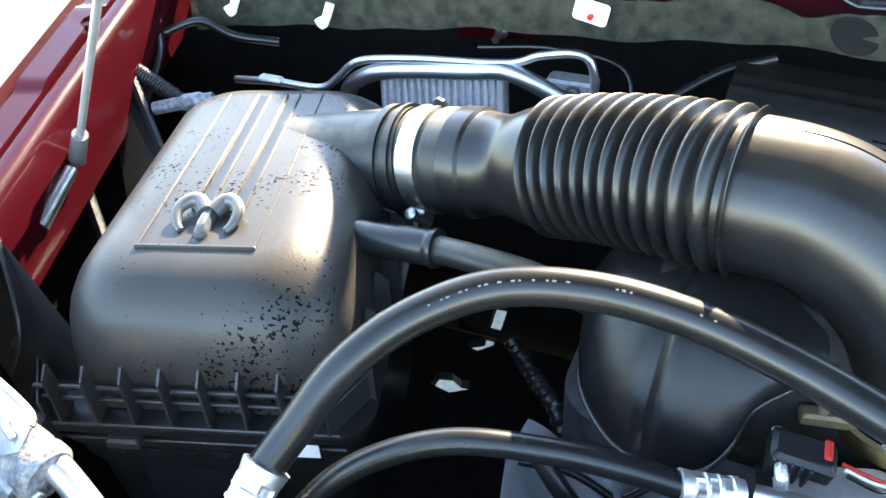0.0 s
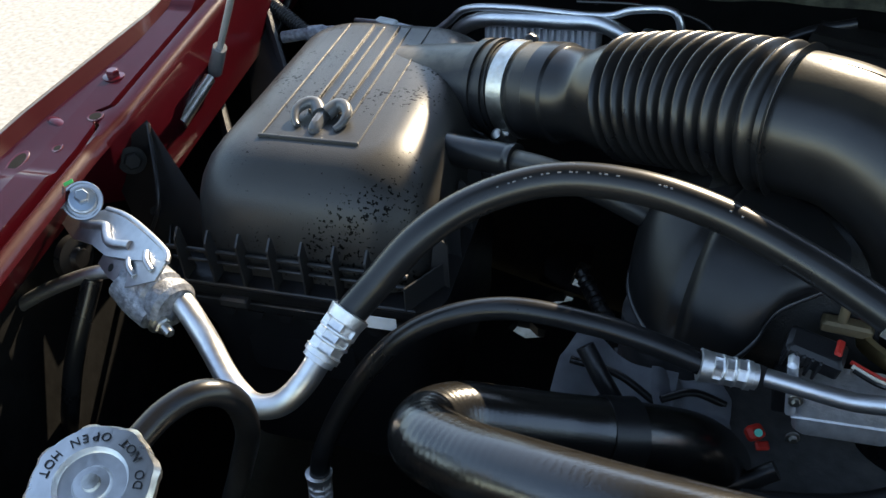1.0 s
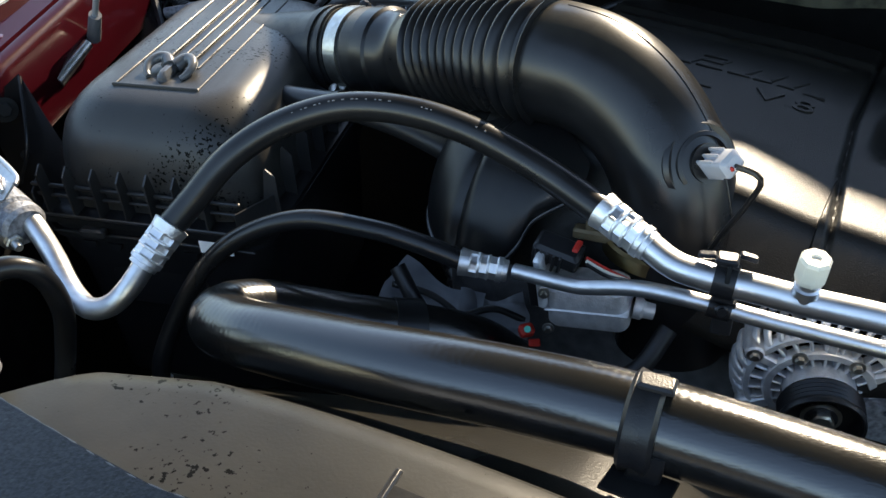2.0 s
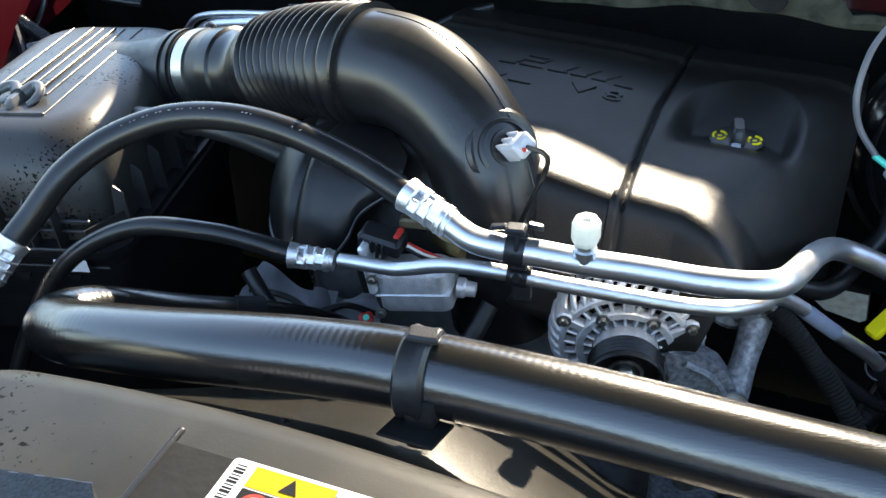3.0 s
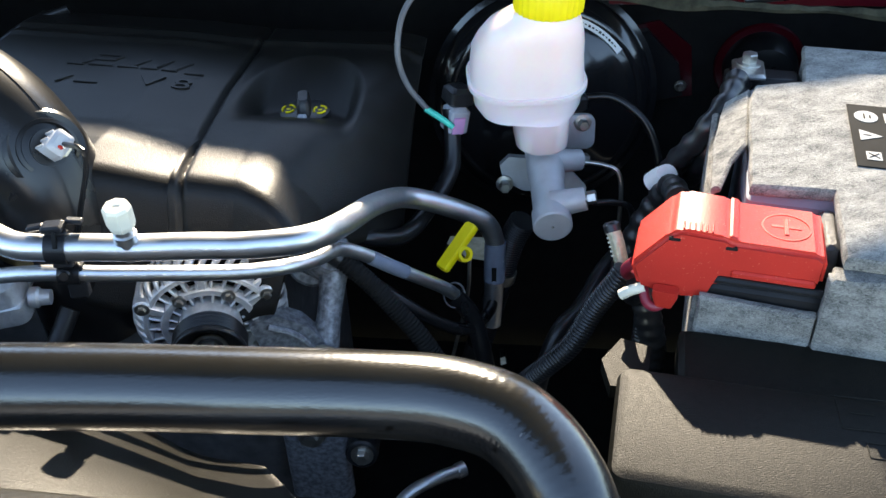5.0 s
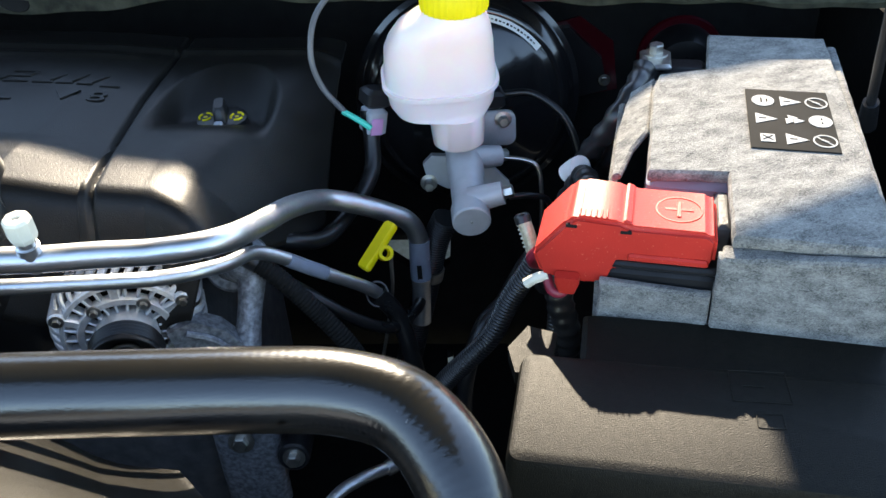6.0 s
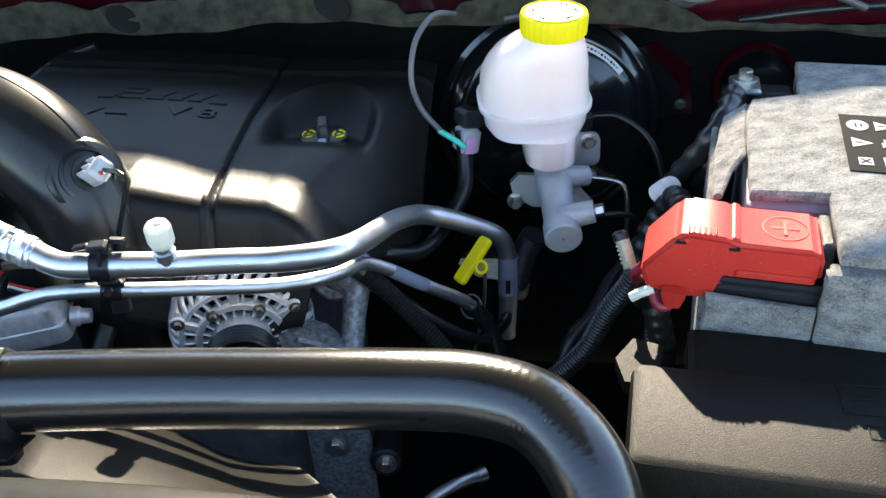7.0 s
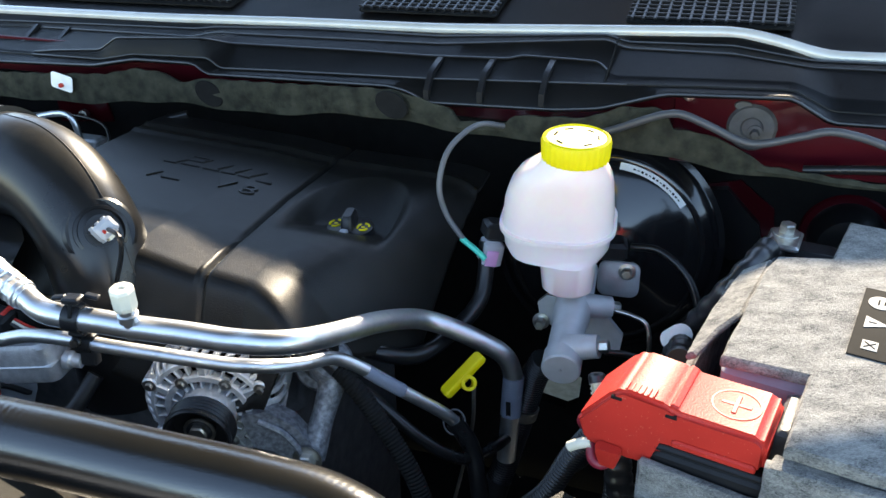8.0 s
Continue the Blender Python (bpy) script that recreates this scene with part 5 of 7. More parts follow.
    part("warning_sign", slab([(-0.005, -0.004), (0.005, -0.004), (0, 0.005)], 0, 0.0003, L @ pose(0.037, -0.0085, 0.0013)), INK, lb)
    part("warning_sign", slab([(-0.008, -0.006), (0.008, -0.006), (0, 0.008)], 0, 0.0003, L @ pose(0.05, -0.034, 0.0013)), PRINTYELLOW, lb)
    part("ban_ring", lathe([(0.0085, 0), (0.0085, 0.0004), (0.007, 0.0004), (0.007, 0), (0.0085, 0)], L @ pose(0.025, -0.026, 0.0013), 28), REDPLASTIC, lb)
    part("ban_disc", lathe([(0.0068, 0), (0.0068, 0.0002), (0, 0.0002)], L @ pose(0.025, -0.026, 0.0012), 24), PRINTWHITE, lb)
    part("ban_bar", block(0.0016, 0.015, 0.0003, L @ pose(0.025, -0.026, 0.0016, 0, 0, 45), 0.0001), REDPLASTIC, lb)
    for k in range(20):
        part("code_bar", block(0.006, 0.0007 + 0.0005 * (k * 7 % 3), 0.0003, L @ pose(0.0065, -0.004 - 0.0021 * k, 0.0008), 0.0001), INK, lb)
    lettering("R-1234yf", 0.0062, L @ pose(0.0775, -0.0075, 0.0011), INK, lb, 0.0001)
    lettering("R-1234yf", 0.0032, L @ pose(0.05, -0.0225, 0.0015), PRINTWHITE, lb, 0.0001)
    for k in range(6):
        part("flake", block(0.0048, 0.0006, 0.0003, L @ pose(0.0605, -0.0075, 0.0008 + 0.00002 * k, 0, 0, 30 * k), 0.0001), INK, lb)
    pd = thing("radiator_cover", "satin black cover panel with a frayed edge over the radiator", "cover panel")
    edge = [(-0.30, 0.078), (-0.116, 0.073), (-0.09, 0.066), (-0.039, 0.044), (0.034, 0.014), (0.115, 0.0), (0.13, -0.03), (0.12, -0.16), (-0.3, -0.16)]
    bm = slab(edge, 1.084, 1.096)
    part("panel", bm, MATTING, pd)
    part("frayed_edge", sweep([(x, y + 0.0005, 1.0955) for x, y in edge[:6]], lambda u: 0.0005 + 0.0002 * math.sin(u * 190), 160, 8), DULLGREY, pd, "pale frayed edge")
    part("stud", lathe([(0.012, 0), (0.012, 0.006), (0.009, 0.011), (0, 0.013)], pose(-0.112, 0.092, 1.078), 20), DULLGREY, pd)
    # radiator cap and neck
    n = thing("filler_neck", "black radiator filler neck closed by a silver metal cap", "filler neck")
    m = axis_matrix((-0.167, 0.108, 1.093), (0.12, -0.25, 1))
    bm = bmesh.new()
    rings = []
    for rad, z, lob in ((0.012, 0.0, 0), (0.034, 0.0, 1), (0.037, 0.003, 1), (0.0375, 0.008, 1), (0.035, 0.011, 0.6), (0.022, 0.0115, 0), (0.020, 0.008, 0), (0.012, 0.0078, 0), (0.0105, 0.0095, 0), (0.004, 0.0098, 0)):
        rings.append([bm.verts.new(m @ Vector((0.8 * (rad + lob * 0.0022 * max(0, math.cos(8 * a))) * math.cos(a), 0.8 * (rad + lob * 0.0022 * max(0, math.cos(8 * a))) * math.sin(a), z))) for a in (2 * math.pi * k / 64 for k in range(64))])
    for a, b in zip(rings, rings[1:]):
        for k in range(64):
            bm.faces.new((a[k], a[(k + 1) % 64], b[(k + 1) % 64], b[k]))
    bm.faces.new(rings[0]), bm.faces.new(rings[-1])
    r = part("cap", bm, mat("polished_cap_metal", (0.86, 0.86, 0.85), 0.3, 1.0, second=(0.6, 0.6, 0.6), scale=70, bump=0.12, bump_scale=250, rough_var=0.12), n, "silver metal cap with an embossed warning")
    words = "DO NOT OPEN HOT"
    for k, ch in enumerate(words):
        if ch != " ":
            q = radians(-20 + 12.5 * k)
            lettering(ch, 0.0062, m @ pose(0.0228 * math.cos(q), 0.0228 * math.sin(q), 0.0115, 0, 0, math.degrees(q) + 90), PLASTIC, r, 0.0005)
    part("rivet", lathe([(0.0045, 0.0095), (0.004, 0.012), (0, 0.0125)], m, 16), STEEL, r)
    part("tube", lathe([(0.02, -0.08), (0.02, -0.006), (0.026, -0.005), (0.026, 0.0), (0.018, 0.0)], m, 32), PLASTIC, n)
    o = thing("overflow_hose", "thin grey-black overflow hose looping from the radiator neck", "hose")
    part("hose", sweep([(-0.19, 0.13, 1.07), (-0.178, 0.15, 1.07), (-0.167, 0.172, 1.075), (-0.152, 0.188, 1.076), (-0.14, 0.2, 1.06), (-0.143, 0.211, 1.02), (-0.158, 0.217, 0.975), (-0.175, 0.22, 0.93)], 0.0078, 60, 18), RUBBER, o)
    part("clamp", sweep([(-0.186, 0.1367, 1.07), (-0.1835, 0.141, 1.07), (-0.181, 0.145, 1.07)], 0.0087, 5, 20), STEEL, o, "thin steel hose clamp")


radiator_side()

# ---- engine ----
def cover_height(x, y):
    """Height of the engine cover over the bay's frame: a high pad, a lower one beyond the groove, and a round shoulder."""
    z = 1.0505 - 0.05 * (x - 0.03) - 0.06 * min(max(0, x + 0.03), 0.075) + 0.03 * max(0, x - 0.045)
    edge = 0.092 + 0.3 * max(0, y + 0.34)
    z -= 5 * max(0, x - edge) ** 2 + 12 * max(0, x - 0.03 - edge) ** 2
    z -= 0.02 * max(0, y + 0.33)
    # crowned front of both pads, a tight turn, then a steep grained face
    crown = min(1, max(0, (-0.285 - y) / 0.04))
    z -= crown * (0.09 * min(max(x + 0.03, 0), 0.075) - 0.0034 if x < 0.045 else 0.09 * min(x - 0.045, 0.05) - 0.0022 if x < 0.095 else 0.0023)
    front = -0.362 - 0.35 * max(0, x - 0.10)
    d = max(0, front - y)
    r = 0.022
    z -= (r - math.sqrt(r * r - min(d, r * 0.9) ** 2)) + max(0, d - r * 0.9) * 2.1
    # scoop behind the filler cap: an arched rim, a shallow concave dish, and a floor that runs out to the front
    u = (x - 0.115) / 0.062
    v = (-0.104 - 0.075 * abs(u) ** 2.4 - y) / 0.075
    if abs(u) < 1 and v > 0:
        side = min(1, (1 - abs(u)) / 0.35)
        side = side * side * (3 - 2 * side)
        out = min(1, max(0, (-0.185 - y) / 0.085))
        z -= side * (0.027 * (1 - (1 - min(1, v)) ** 1.35)) * (1 - out * out * (3 - 2 * out))
    sx = 0.046 - 0.07 * (y + 0.285) if y > -0.285 else 0.046 + 0.1 * (-0.285 - y)
    sx = sx if y < -0.2 else 0.040
    z -= 0.006 * math.exp(-((x - sx) / 0.0026) ** 2)
    z += 0.0035 * math.exp(-((y + 0.075) / 0.007) ** 2) + 0.003 * math.exp(-((y + 0.098) / 0.006) ** 2) / (1 + math.exp((x - 0.01) * 160))
    return z

def engine_cover():
    e = thing("engine_cover", "satin black plastic engine cover with raised lettering bars", "engine cover")
    bm = bmesh.new()
    N, K = 330, 170

    def sheet(drop):
        grid = []
        for j in range(K):
            row = []
            for i in range(N):
                x = -0.232 + 0.45 * i / (N - 1)
                yf = -0.425 + 2.6 * max(0, x - 0.135) ** 1.1
                y = yf + (-0.03 - yf) * j / (K - 1)
                row.append(bm.verts.new(BAY @ Vector((x, y, cover_height(x, y) - drop))))
            grid.append(row)
        for a, b in zip(grid, grid[1:]):
            for i in range(N - 1):
                bm.faces.new((a[i], a[i + 1], b[i + 1], b[i]))
        return grid[0] + [r[-1] for r in grid[1:]] + grid[-1][-2::-1] + [r[0] for r in grid[-2:0:-1]]

    upper, lower = sheet(0.0), sheet(0.004)
    for i in range(len(upper)):
        k = (i + 1) % len(upper)
        bm.faces.new((upper[i], lower[i], lower[k], upper[k]))
    part("shell", bm, COVER, e)
    # the maker's word as plain raised bars: (x, y, length, turn), then the engine's type
    for x, y, length, turn in ((-0.126, -0.172, 0.018, 0), (-0.116, -0.165, 0.018, 58), (-0.102, -0.158, 0.026, 0), (-0.1, -0.146, 0.024, 0), (-0.1, -0.171, 0.026, 0), (-0.088, -0.152, 0.012, 58), (-0.071, -0.172, 0.022, 0), (-0.06, -0.160, 0.022, 62), (-0.048, -0.173, 0.018, 0), (-0.036, -0.160, 0.022, 62), (-0.027, -0.174, 0.016, 0), (-0.016, -0.162, 0.024, 60), (-0.001, -0.176, 0.02, 0),
                               (-0.121, -0.208, 0.02, 58), (-0.097, -0.213, 0.024, 0)):
        part("raised_bar", block(length, 0.0032, 0.0022, BAY @ pose(x, y, cover_height(x, y) - 0.0006, 0, 4, turn), 0.0007), COVER, e)
    for ch, x in (("V", -0.036), ("8", -0.004)):
        lettering(ch, 0.034, BAY @ pose(x, -0.203, cover_height(x, -0.203) + 0.0004, 0, 4, 0) @ Matrix.Diagonal((1.25, 0.85, 1, 1)), COVER, e, 0.0012)
    c = thing("oil_filler_cap", "black oil filler cap with yellow print", "cap")
    k = BAY @ pose(0.1165, -0.200, 1.0195) @ Matrix.Scale(0.96, 4)
    part("disc", lathe([(0.026, -0.012), (0.026, 0.003), (0.022, 0.005), (0, 0.005)], k, 28), PLASTIC, c)
    part("grip", stack([(0, 0.014, 0.034, 0.004), (0.014, 0.012, 0.03, 0.004), (0.017, 0.009, 0.024, 0.004)], k @ pose(0, -0.002, 0.004, 0, 0, 12), 4), PLASTIC, c)
    for sx in (-1, 1):
        for a0 in (20, 140, 260):
            arc = [k @ Vector((0.0165 * sx + 0.0062 * math.cos(radians(a0 + 16 * i)), -0.002 + 0.0082 * math.sin(radians(a0 + 16 * i)), 0.0054)) for i in range(6)]
            part("mark", sweep(arc, 0.0012, 12, 6), YELLOW, c)
        part("mark", block(0.004, 0.003, 0.0006, k @ pose(0.0165 * sx, -0.002, 0.005, 0, 0, 20), 0.0002), YELLOW, c)
    part("gauge_tip", block(0.009, 0.014, 0.010, k @ pose(0.002, -0.022, -0.002, 20, 0, 0), 0.002), GREYPLASTIC, c)
    # resonator box below the duct
    r = thing("resonator_box", "curved glossy black plastic intake housing below the duct", "air box")
    part("core", stack([(0.985, 0.08, 0.06, 0.025), (1.04, 0.085, 0.065, 0.025), (1.06, 0.07, 0.05, 0.02)], pose(0.185, 0.455, 0, 0, 0, -20), 6), PLASTIC, r)
    foot = smooth_path([(0.100, 0.475, 0.985), (0.091, 0.42, 0.978), (0.107, 0.374, 0.973), (0.135, 0.352, 0.974), (0.158, 0.345, 0.979), (0.174, 0.350, 0.994), (0.187, 0.361, 1.015), (0.215, 0.366, 1.033)], 90)
    brow = smooth_path([(0.130, 0.495, 1.05), (0.124, 0.455, 1.056), (0.137, 0.428, 1.06), (0.154, 0.410, 1.062), (0.170, 0.399, 1.062), (0.186, 0.393, 1.061), (0.204, 0.389, 1.06), (0.230, 0.385, 1.06)], 90)
    mid = Vector((0.18, 0.46, 1.0))
    bm = bmesh.new()
    grid = []
    for k in range(90):
        row = []
        groove = 0.0035 * math.exp(-((k - 44) / 1.6) ** 2)
        ridge = 0.0018 * math.exp(-((k - 48) / 2.2) ** 2)
        for i in range(22):
            v = i / 18
            c = foot[k].lerp(brow[k], min(v, 1.0))
            away = (c - mid).normalized()
            c = c + away * (0.011 * math.sin(math.pi * min(v, 1.0)) ** 0.8 - (groove - ridge) * min(1, 6 * v))
            if v > 1:
                c = c + (Vector((0.19, 0.47, 1.075)) - c) * (v - 1) * 4.5
            row.append(bm.verts.new(c))
        grid.append(row)
    for a, b in zip(grid, grid[1:]):
        for i in range(21):
            bm.faces.new((a[i], b[i], b[i + 1], a[i + 1]))
    bmesh.ops.solidify(bm, geom=bm.faces[:], thickness=0.003)
    part("shell", bm, GLOSSY, r, "smooth curved shell with a pressed groove")
    part("rim", sweep(foot[2:], 0.0024, seg=10, straight=True), GLOSSY, r)
    # breather tube beside the air box
    t = thing("breather_tube", "black breather tube with a rubber sleeve", "hose")
    part("sleeve", sweep([(-0.082, 0.549, 1.02), (-0.045, 0.53, 1.026), (-0.008, 0.512, 1.032)], lambda u: 0.0142 + (0.0012 if u > 0.94 or u < 0.05 else 0.0), 40, 24), RUBBER, t)
    # The tan top also paints the sunlit upper side of the tube.
    part("tube", sweep([(-0.012, 0.514, 1.031), (0.02, 0.492, 1.037), (0.06, 0.474, 1.034), (0.1, 0.462, 1.02), (0.13, 0.46, 1.0)], 0.0108, 30, 20), DUSTLITNECK, t)
    # throttle and sensors under the elbow
    o = thing("throttle_body", "grey cast throttle body with black connector", "throttle body")
    part("body", stack([(0, 0.062, 0.03, 0.008), (0.004, 0.066, 0.034, 0.008), (0.036, 0.064, 0.034, 0.01), (0.04, 0.056, 0.028, 0.01)], pose(0.24, 0.325, 0.948, 0, -8, -12), 5), CAST, o)
    part("nose", lathe([(0.009, 0), (0.009, 0.006), (0.007, 0.008), (0.0065, 0.016), (0, 0.017)], axis_matrix((0.272, 0.318, 0.968), (1, -0.15, -0.1)), 18), CAST, o)
    T = pose(0.24, 0.325, 0.948, 0, -8, -12)
    part("seam", block(0.067, 0.0365, 0.0025, T @ pose(0, 0, 0.017), 0.001), CAST, o)
    part("end_flange", block(0.007, 0.042, 0.05, T @ pose(-0.034, 0, 0.02), 0.003), CAST, o)
    part("end_lug", block(0.012, 0.026, 0.03, T @ pose(-0.041, -0.002, 0.016), 0.003), PLASTIC, o)
    for sz in (0.002, 0.038):
        hexbolt(T @ Vector((-0.031, -0.021, sz)), (0, -1, 0.1), 0.003, 0.003, o)
    part("flange", lathe([(0.046, 0), (0.049, 0.002), (0.049, 0.014), (0.046, 0.016), (0.046, 0)], axis_matrix((0.292, 0.378, 0.985), (0.05, 0.0, 1)), 40), mat("brass_band", (0.55, 0.42, 0.2), 0.35, 1.0, second=(0.4, 0.3, 0.16), scale=80), o)
    cn = part("connector", block(0.038, 0.022, 0.017, pose(0.209, 0.334, 1.0, 8, 10, -18), 0.003), PLASTIC, o)
    for k in range(5):
        part("rib", block(0.0022, 0.0235, 0.019, pose(0.193 + 0.005 * k, 0.3392 - 0.0018 * k, 0.9985 - 0.001 * k, 8, 10, -18), 0.0008), PLASTIC, cn)
    part("lock", block(0.005, 0.014, 0.006, pose(0.224, 0.3315, 1.011, 8, 10, -18), 0.0015), REDPLASTIC, cn, "red locking tab")
    part("lock", block(0.003, 0.004, 0.003, pose(0.2, 0.326, 1.012, 8, 10, -18), 0.001), REDPLASTIC, cn)
    tan = mat("tan_plated_steel", (0.3, 0.235, 0.14), 0.4, 0.5, second=(0.2, 0.15, 0.09), scale=90)
    part("bracket", block(0.034, 0.012, 0.010, pose(0.238, 0.366, 0.998, 0, 0, -12), 0.002), tan, o, "tan plated bracket")
    part("bracket_pin", lathe([(0.0035, 0), (0.0035, 0.018), (0.0025, 0.02), (0, 0.02)], axis_matrix((0.234, 0.366, 1.006), (0, 0, 1)), 12), tan, o)
    for k, m in enumerate((REDPLASTIC, IVORY, RUBBER)):
        part("wire", sweep([(0.232, 0.326 - 0.004 * k, 1.008), (0.248, 0.318 - 0.004 * k, 1.004), (0.268, 0.32, 0.992), (0.285, 0.335, 0.97)], 0.0016, 16, 6), m, o)
    j = thing("injector_plug", "small red electrical plug with green seal", "connector")
    part("shell", block(0.013, 0.011, 0.011, pose(0.186, 0.336, 0.915, 20, 0, 25), 0.003), REDPLASTIC, j)
    part("seal", lathe([(0.003, 0), (0.003, 0.002), (0, 0.002)], axis_matrix((0.188, 0.330, 0.925), (0, -0.6, 0.8)), 10), GREEN, j)
    part("clip", block(0.010, 0.007, 0.005, pose(0.194, 0.334, 0.905, 20, 0, 10), 0.0015), REDPLASTIC, j)
    # engine block mass and the valley below
    b = thing("engine_block", "grimy grey cast engine block in deep shade", "engine")
    part("front", stack([(0.5, 0.42, 0.3, 0.05), (0.86, 0.42, 0.3, 0.05), (0.89, 0.38, 0.26, 0.05)], pose(0.33, 0.56, 0, 0, 0, -22), 6), GRIME, b)
    part("intake", stack([(0.86, 0.36, 0.26, 0.05), (0.94, 0.34, 0.24, 0.05), (0.96, 0.3, 0.2, 0.05)], pose(0.36, 0.6, 0, 0, 0, -22), 6), DARK, b)
    part("timing_plate", block(0.066, 0.02, 0.17, pose(0.481, 0.295, 0.66, 0, 0, -22), 0.01), WEATHERED, b)
    part("black_boss", lathe([(0.016, -0.05), (0.016, 0), (0.014, 0.002), (0, 0.002)], axis_matrix((0.520, 0.260, 0.751), (-0.3, -0.9, 0.2)), 24), PLASTIC, b)
    hexbolt((0.520, 0.258, 0.752), (-0.3, -0.9, 0.2), 0.007, 0.008, b)
    hexbolt((0.475, 0.276, 0.775), (-0.3, -0.9, 0.2), 0.008, 0.006, b)
    ct = thing("coolant_tube", "slim silver coolant tube below the radiator hose", "pipe")
    part("tube", sweep([(0.50, 0.16, 0.74), (0.545, 0.189, 0.76), (0.575, 0.197, 0.765), (0.607, 0.205, 0.76)], 0.006, 24, 14), ALU, ct)
    part("end_bead", sweep([(0.60, 0.2035, 0.7605), (0.604, 0.2045, 0.7602), (0.608, 0.2055, 0.76)], 0.0075, 5, 14), ALU, ct)


engine_cover()


def alternator():
    a = thing("alternator", "ribbed cast aluminium alternator with black pulley", "alternator")
    m = axis_matrix((0.4096, 0.272, 0.938), (-0.12, -1, -0.05)) @ Matrix.Scale(0.95, 4)
    zax = (m.to_3x3() @ Vector((0, 0, 1))).normalized()
    part("core", lathe([(0.03, -0.12), (0.053, -0.11), (0.053, -0.020), (0.03, -0.016), (0, -0.016)], m, 40), DARK, a)
    part("front_ring", lathe([(0.0515, -0.012), (0.0575, -0.013), (0.0588, -0.006), (0.0565, -0.001), (0.0530, 0.0), (0.0515, -0.003), (0.0515, -0.012)], m, 56), CAST, a)
    part("bearing_ring", lathe([(0.0355, -0.008), (0.0425, -0.008), (0.0428, 0.0), (0.0415, 0.002), (0.0365, 0.0025), (0.0355, 0.001), (0.0355, -0.008)], m, 48), CAST, a)
    part("hub_ring", lathe([(0.0, 0.012), (0.024, 0.012), (0.0265, 0.010), (0.0275, 0.003), (0.0275, -0.008), (0.0, -0.008)], m, 40), CAST, a)
    part("rear_ring", lathe([(0.05, -0.075), (0.063, -0.075), (0.064, -0.045), (0.06, -0.042), (0.05, -0.044), (0.05, -0.075)], m, 56), CAST, a)
    for k in range(22):
        part("hub_vane", block(0.0022, 0.0095, 0.008, m @ pose(0, 0, 0, 0, 0, 360 / 22 * k + 4) @ pose(0, 0.0318, -0.006, -10, 0, 0), 0.0007), CAST, a)
    for k in range(26):
        part("vane", block(0.0027, 0.0105, 0.009, m @ pose(0, 0, 0, 0, 0, 360 / 26 * k + 4) @ pose(0, 0.047, -0.009, -6, 0, 0), 0.0008), CAST, a)
    for k in range(36):
        w = m @ pose(0, 0, 0, 0, 0, 10 * k)
        part("fin", sweep([w @ Vector(q) for q in ((0.0, 0.0560, -0.004), (0.002, 0.061, -0.007), (0.005, 0.0645, -0.014), (0.0085, 0.0645, -0.026), (0.012, 0.0625, -0.044))], lambda u: 0.0019 + 0.0006 * math.sin(3 * u), 12, 8, None, 1.5), CAST, a)
    for ang in (28, 90, 152, 212, 328):
        part("arm", stack([(-0.008, 0.020, 0.010, 0.003), (-0.001, 0.019, 0.009, 0.003), (0.001, 0.016, 0.006, 0.003)], m @ pose(0, 0, 0, 0, 0, ang) @ pose(0.048, 0, 0), 4), CAST, a)
    p = part("pulley", lathe([(0.012, 0.013), (0.0305, 0.015), (0.032, 0.018), (0.0305, 0.020), (0.032, 0.022), (0.0305, 0.024), (0.032, 0.026), (0.0305, 0.028), (0.032, 0.030), (0.0305, 0.032), (0.032, 0.034), (0.032, 0.037), (0.031, 0.039), (0.029, 0.038), (0.027, 0.022), (0.013, 0.022), (0.012, 0.03), (0, 0.03)], m, 44), PLASTIC, a, "black belt pulley")
    hexbolt(m @ Vector((0, 0, 0.028)), zax, 0.009, 0.006, p)
    for ang in (28, 152, 212, 328):
        q = m @ pose(0, 0, 0, 0, 0, ang) @ Vector((0.060, 0, -0.004))
        part("boss", lathe([(0.0075, -0.03), (0.0075, 0.003), (0.006, 0.0045)], axis_matrix(q, zax), 16), CAST, a)
        hexbolt(q + zax * 0.004, zax, 0.0038, 0.003, a)
    for ang in (58, 122, 240, 300):
        hexbolt(m @ pose(0, 0, 0, 0, 0, ang) @ Vector((0.039, 0, 0.002)), zax, 0.0036, 0.003, a)
    b = thing("alternator_bracket", "cast aluminium alternator mounting bracket", "bracket")
    part("arm", slab([(0.44, 0.938), (0.462, 0.945), (0.486, 0.928), (0.506, 0.896), (0.5, 0.878), (0.484, 0.878), (0.466, 0.9), (0.448, 0.905)], -0.278, -0.258, pose(0, 0, 0, 90, 0, 0)), WEATHERED, b)
    part("arm_rib", sweep([(0.455, 0.256, 0.936), (0.475, 0.255, 0.924), (0.488, 0.254, 0.906), (0.493, 0.254, 0.892)], 0.003, 20, 8), WEATHERED, b)
    part("post", sweep([(0.498, 0.262, 0.888), (0.509, 0.28, 0.918), (0.52, 0.30, 0.948)], lambda u: 0.0118 + 0.001 * math.cos(6 * u), 18, 24), WEATHERED, b)
    part("ear", lathe([(0.01, -0.02), (0.024, -0.02), (0.026, -0.017), (0.026, 0.004), (0.022, 0.008), (0.014, 0.008), (0.013, 0.004), (0.0, 0.004)], axis_matrix((0.506, 0.322, 0.95), (-0.35, -0.85, 0.35)), 32), WEATHERED, b)
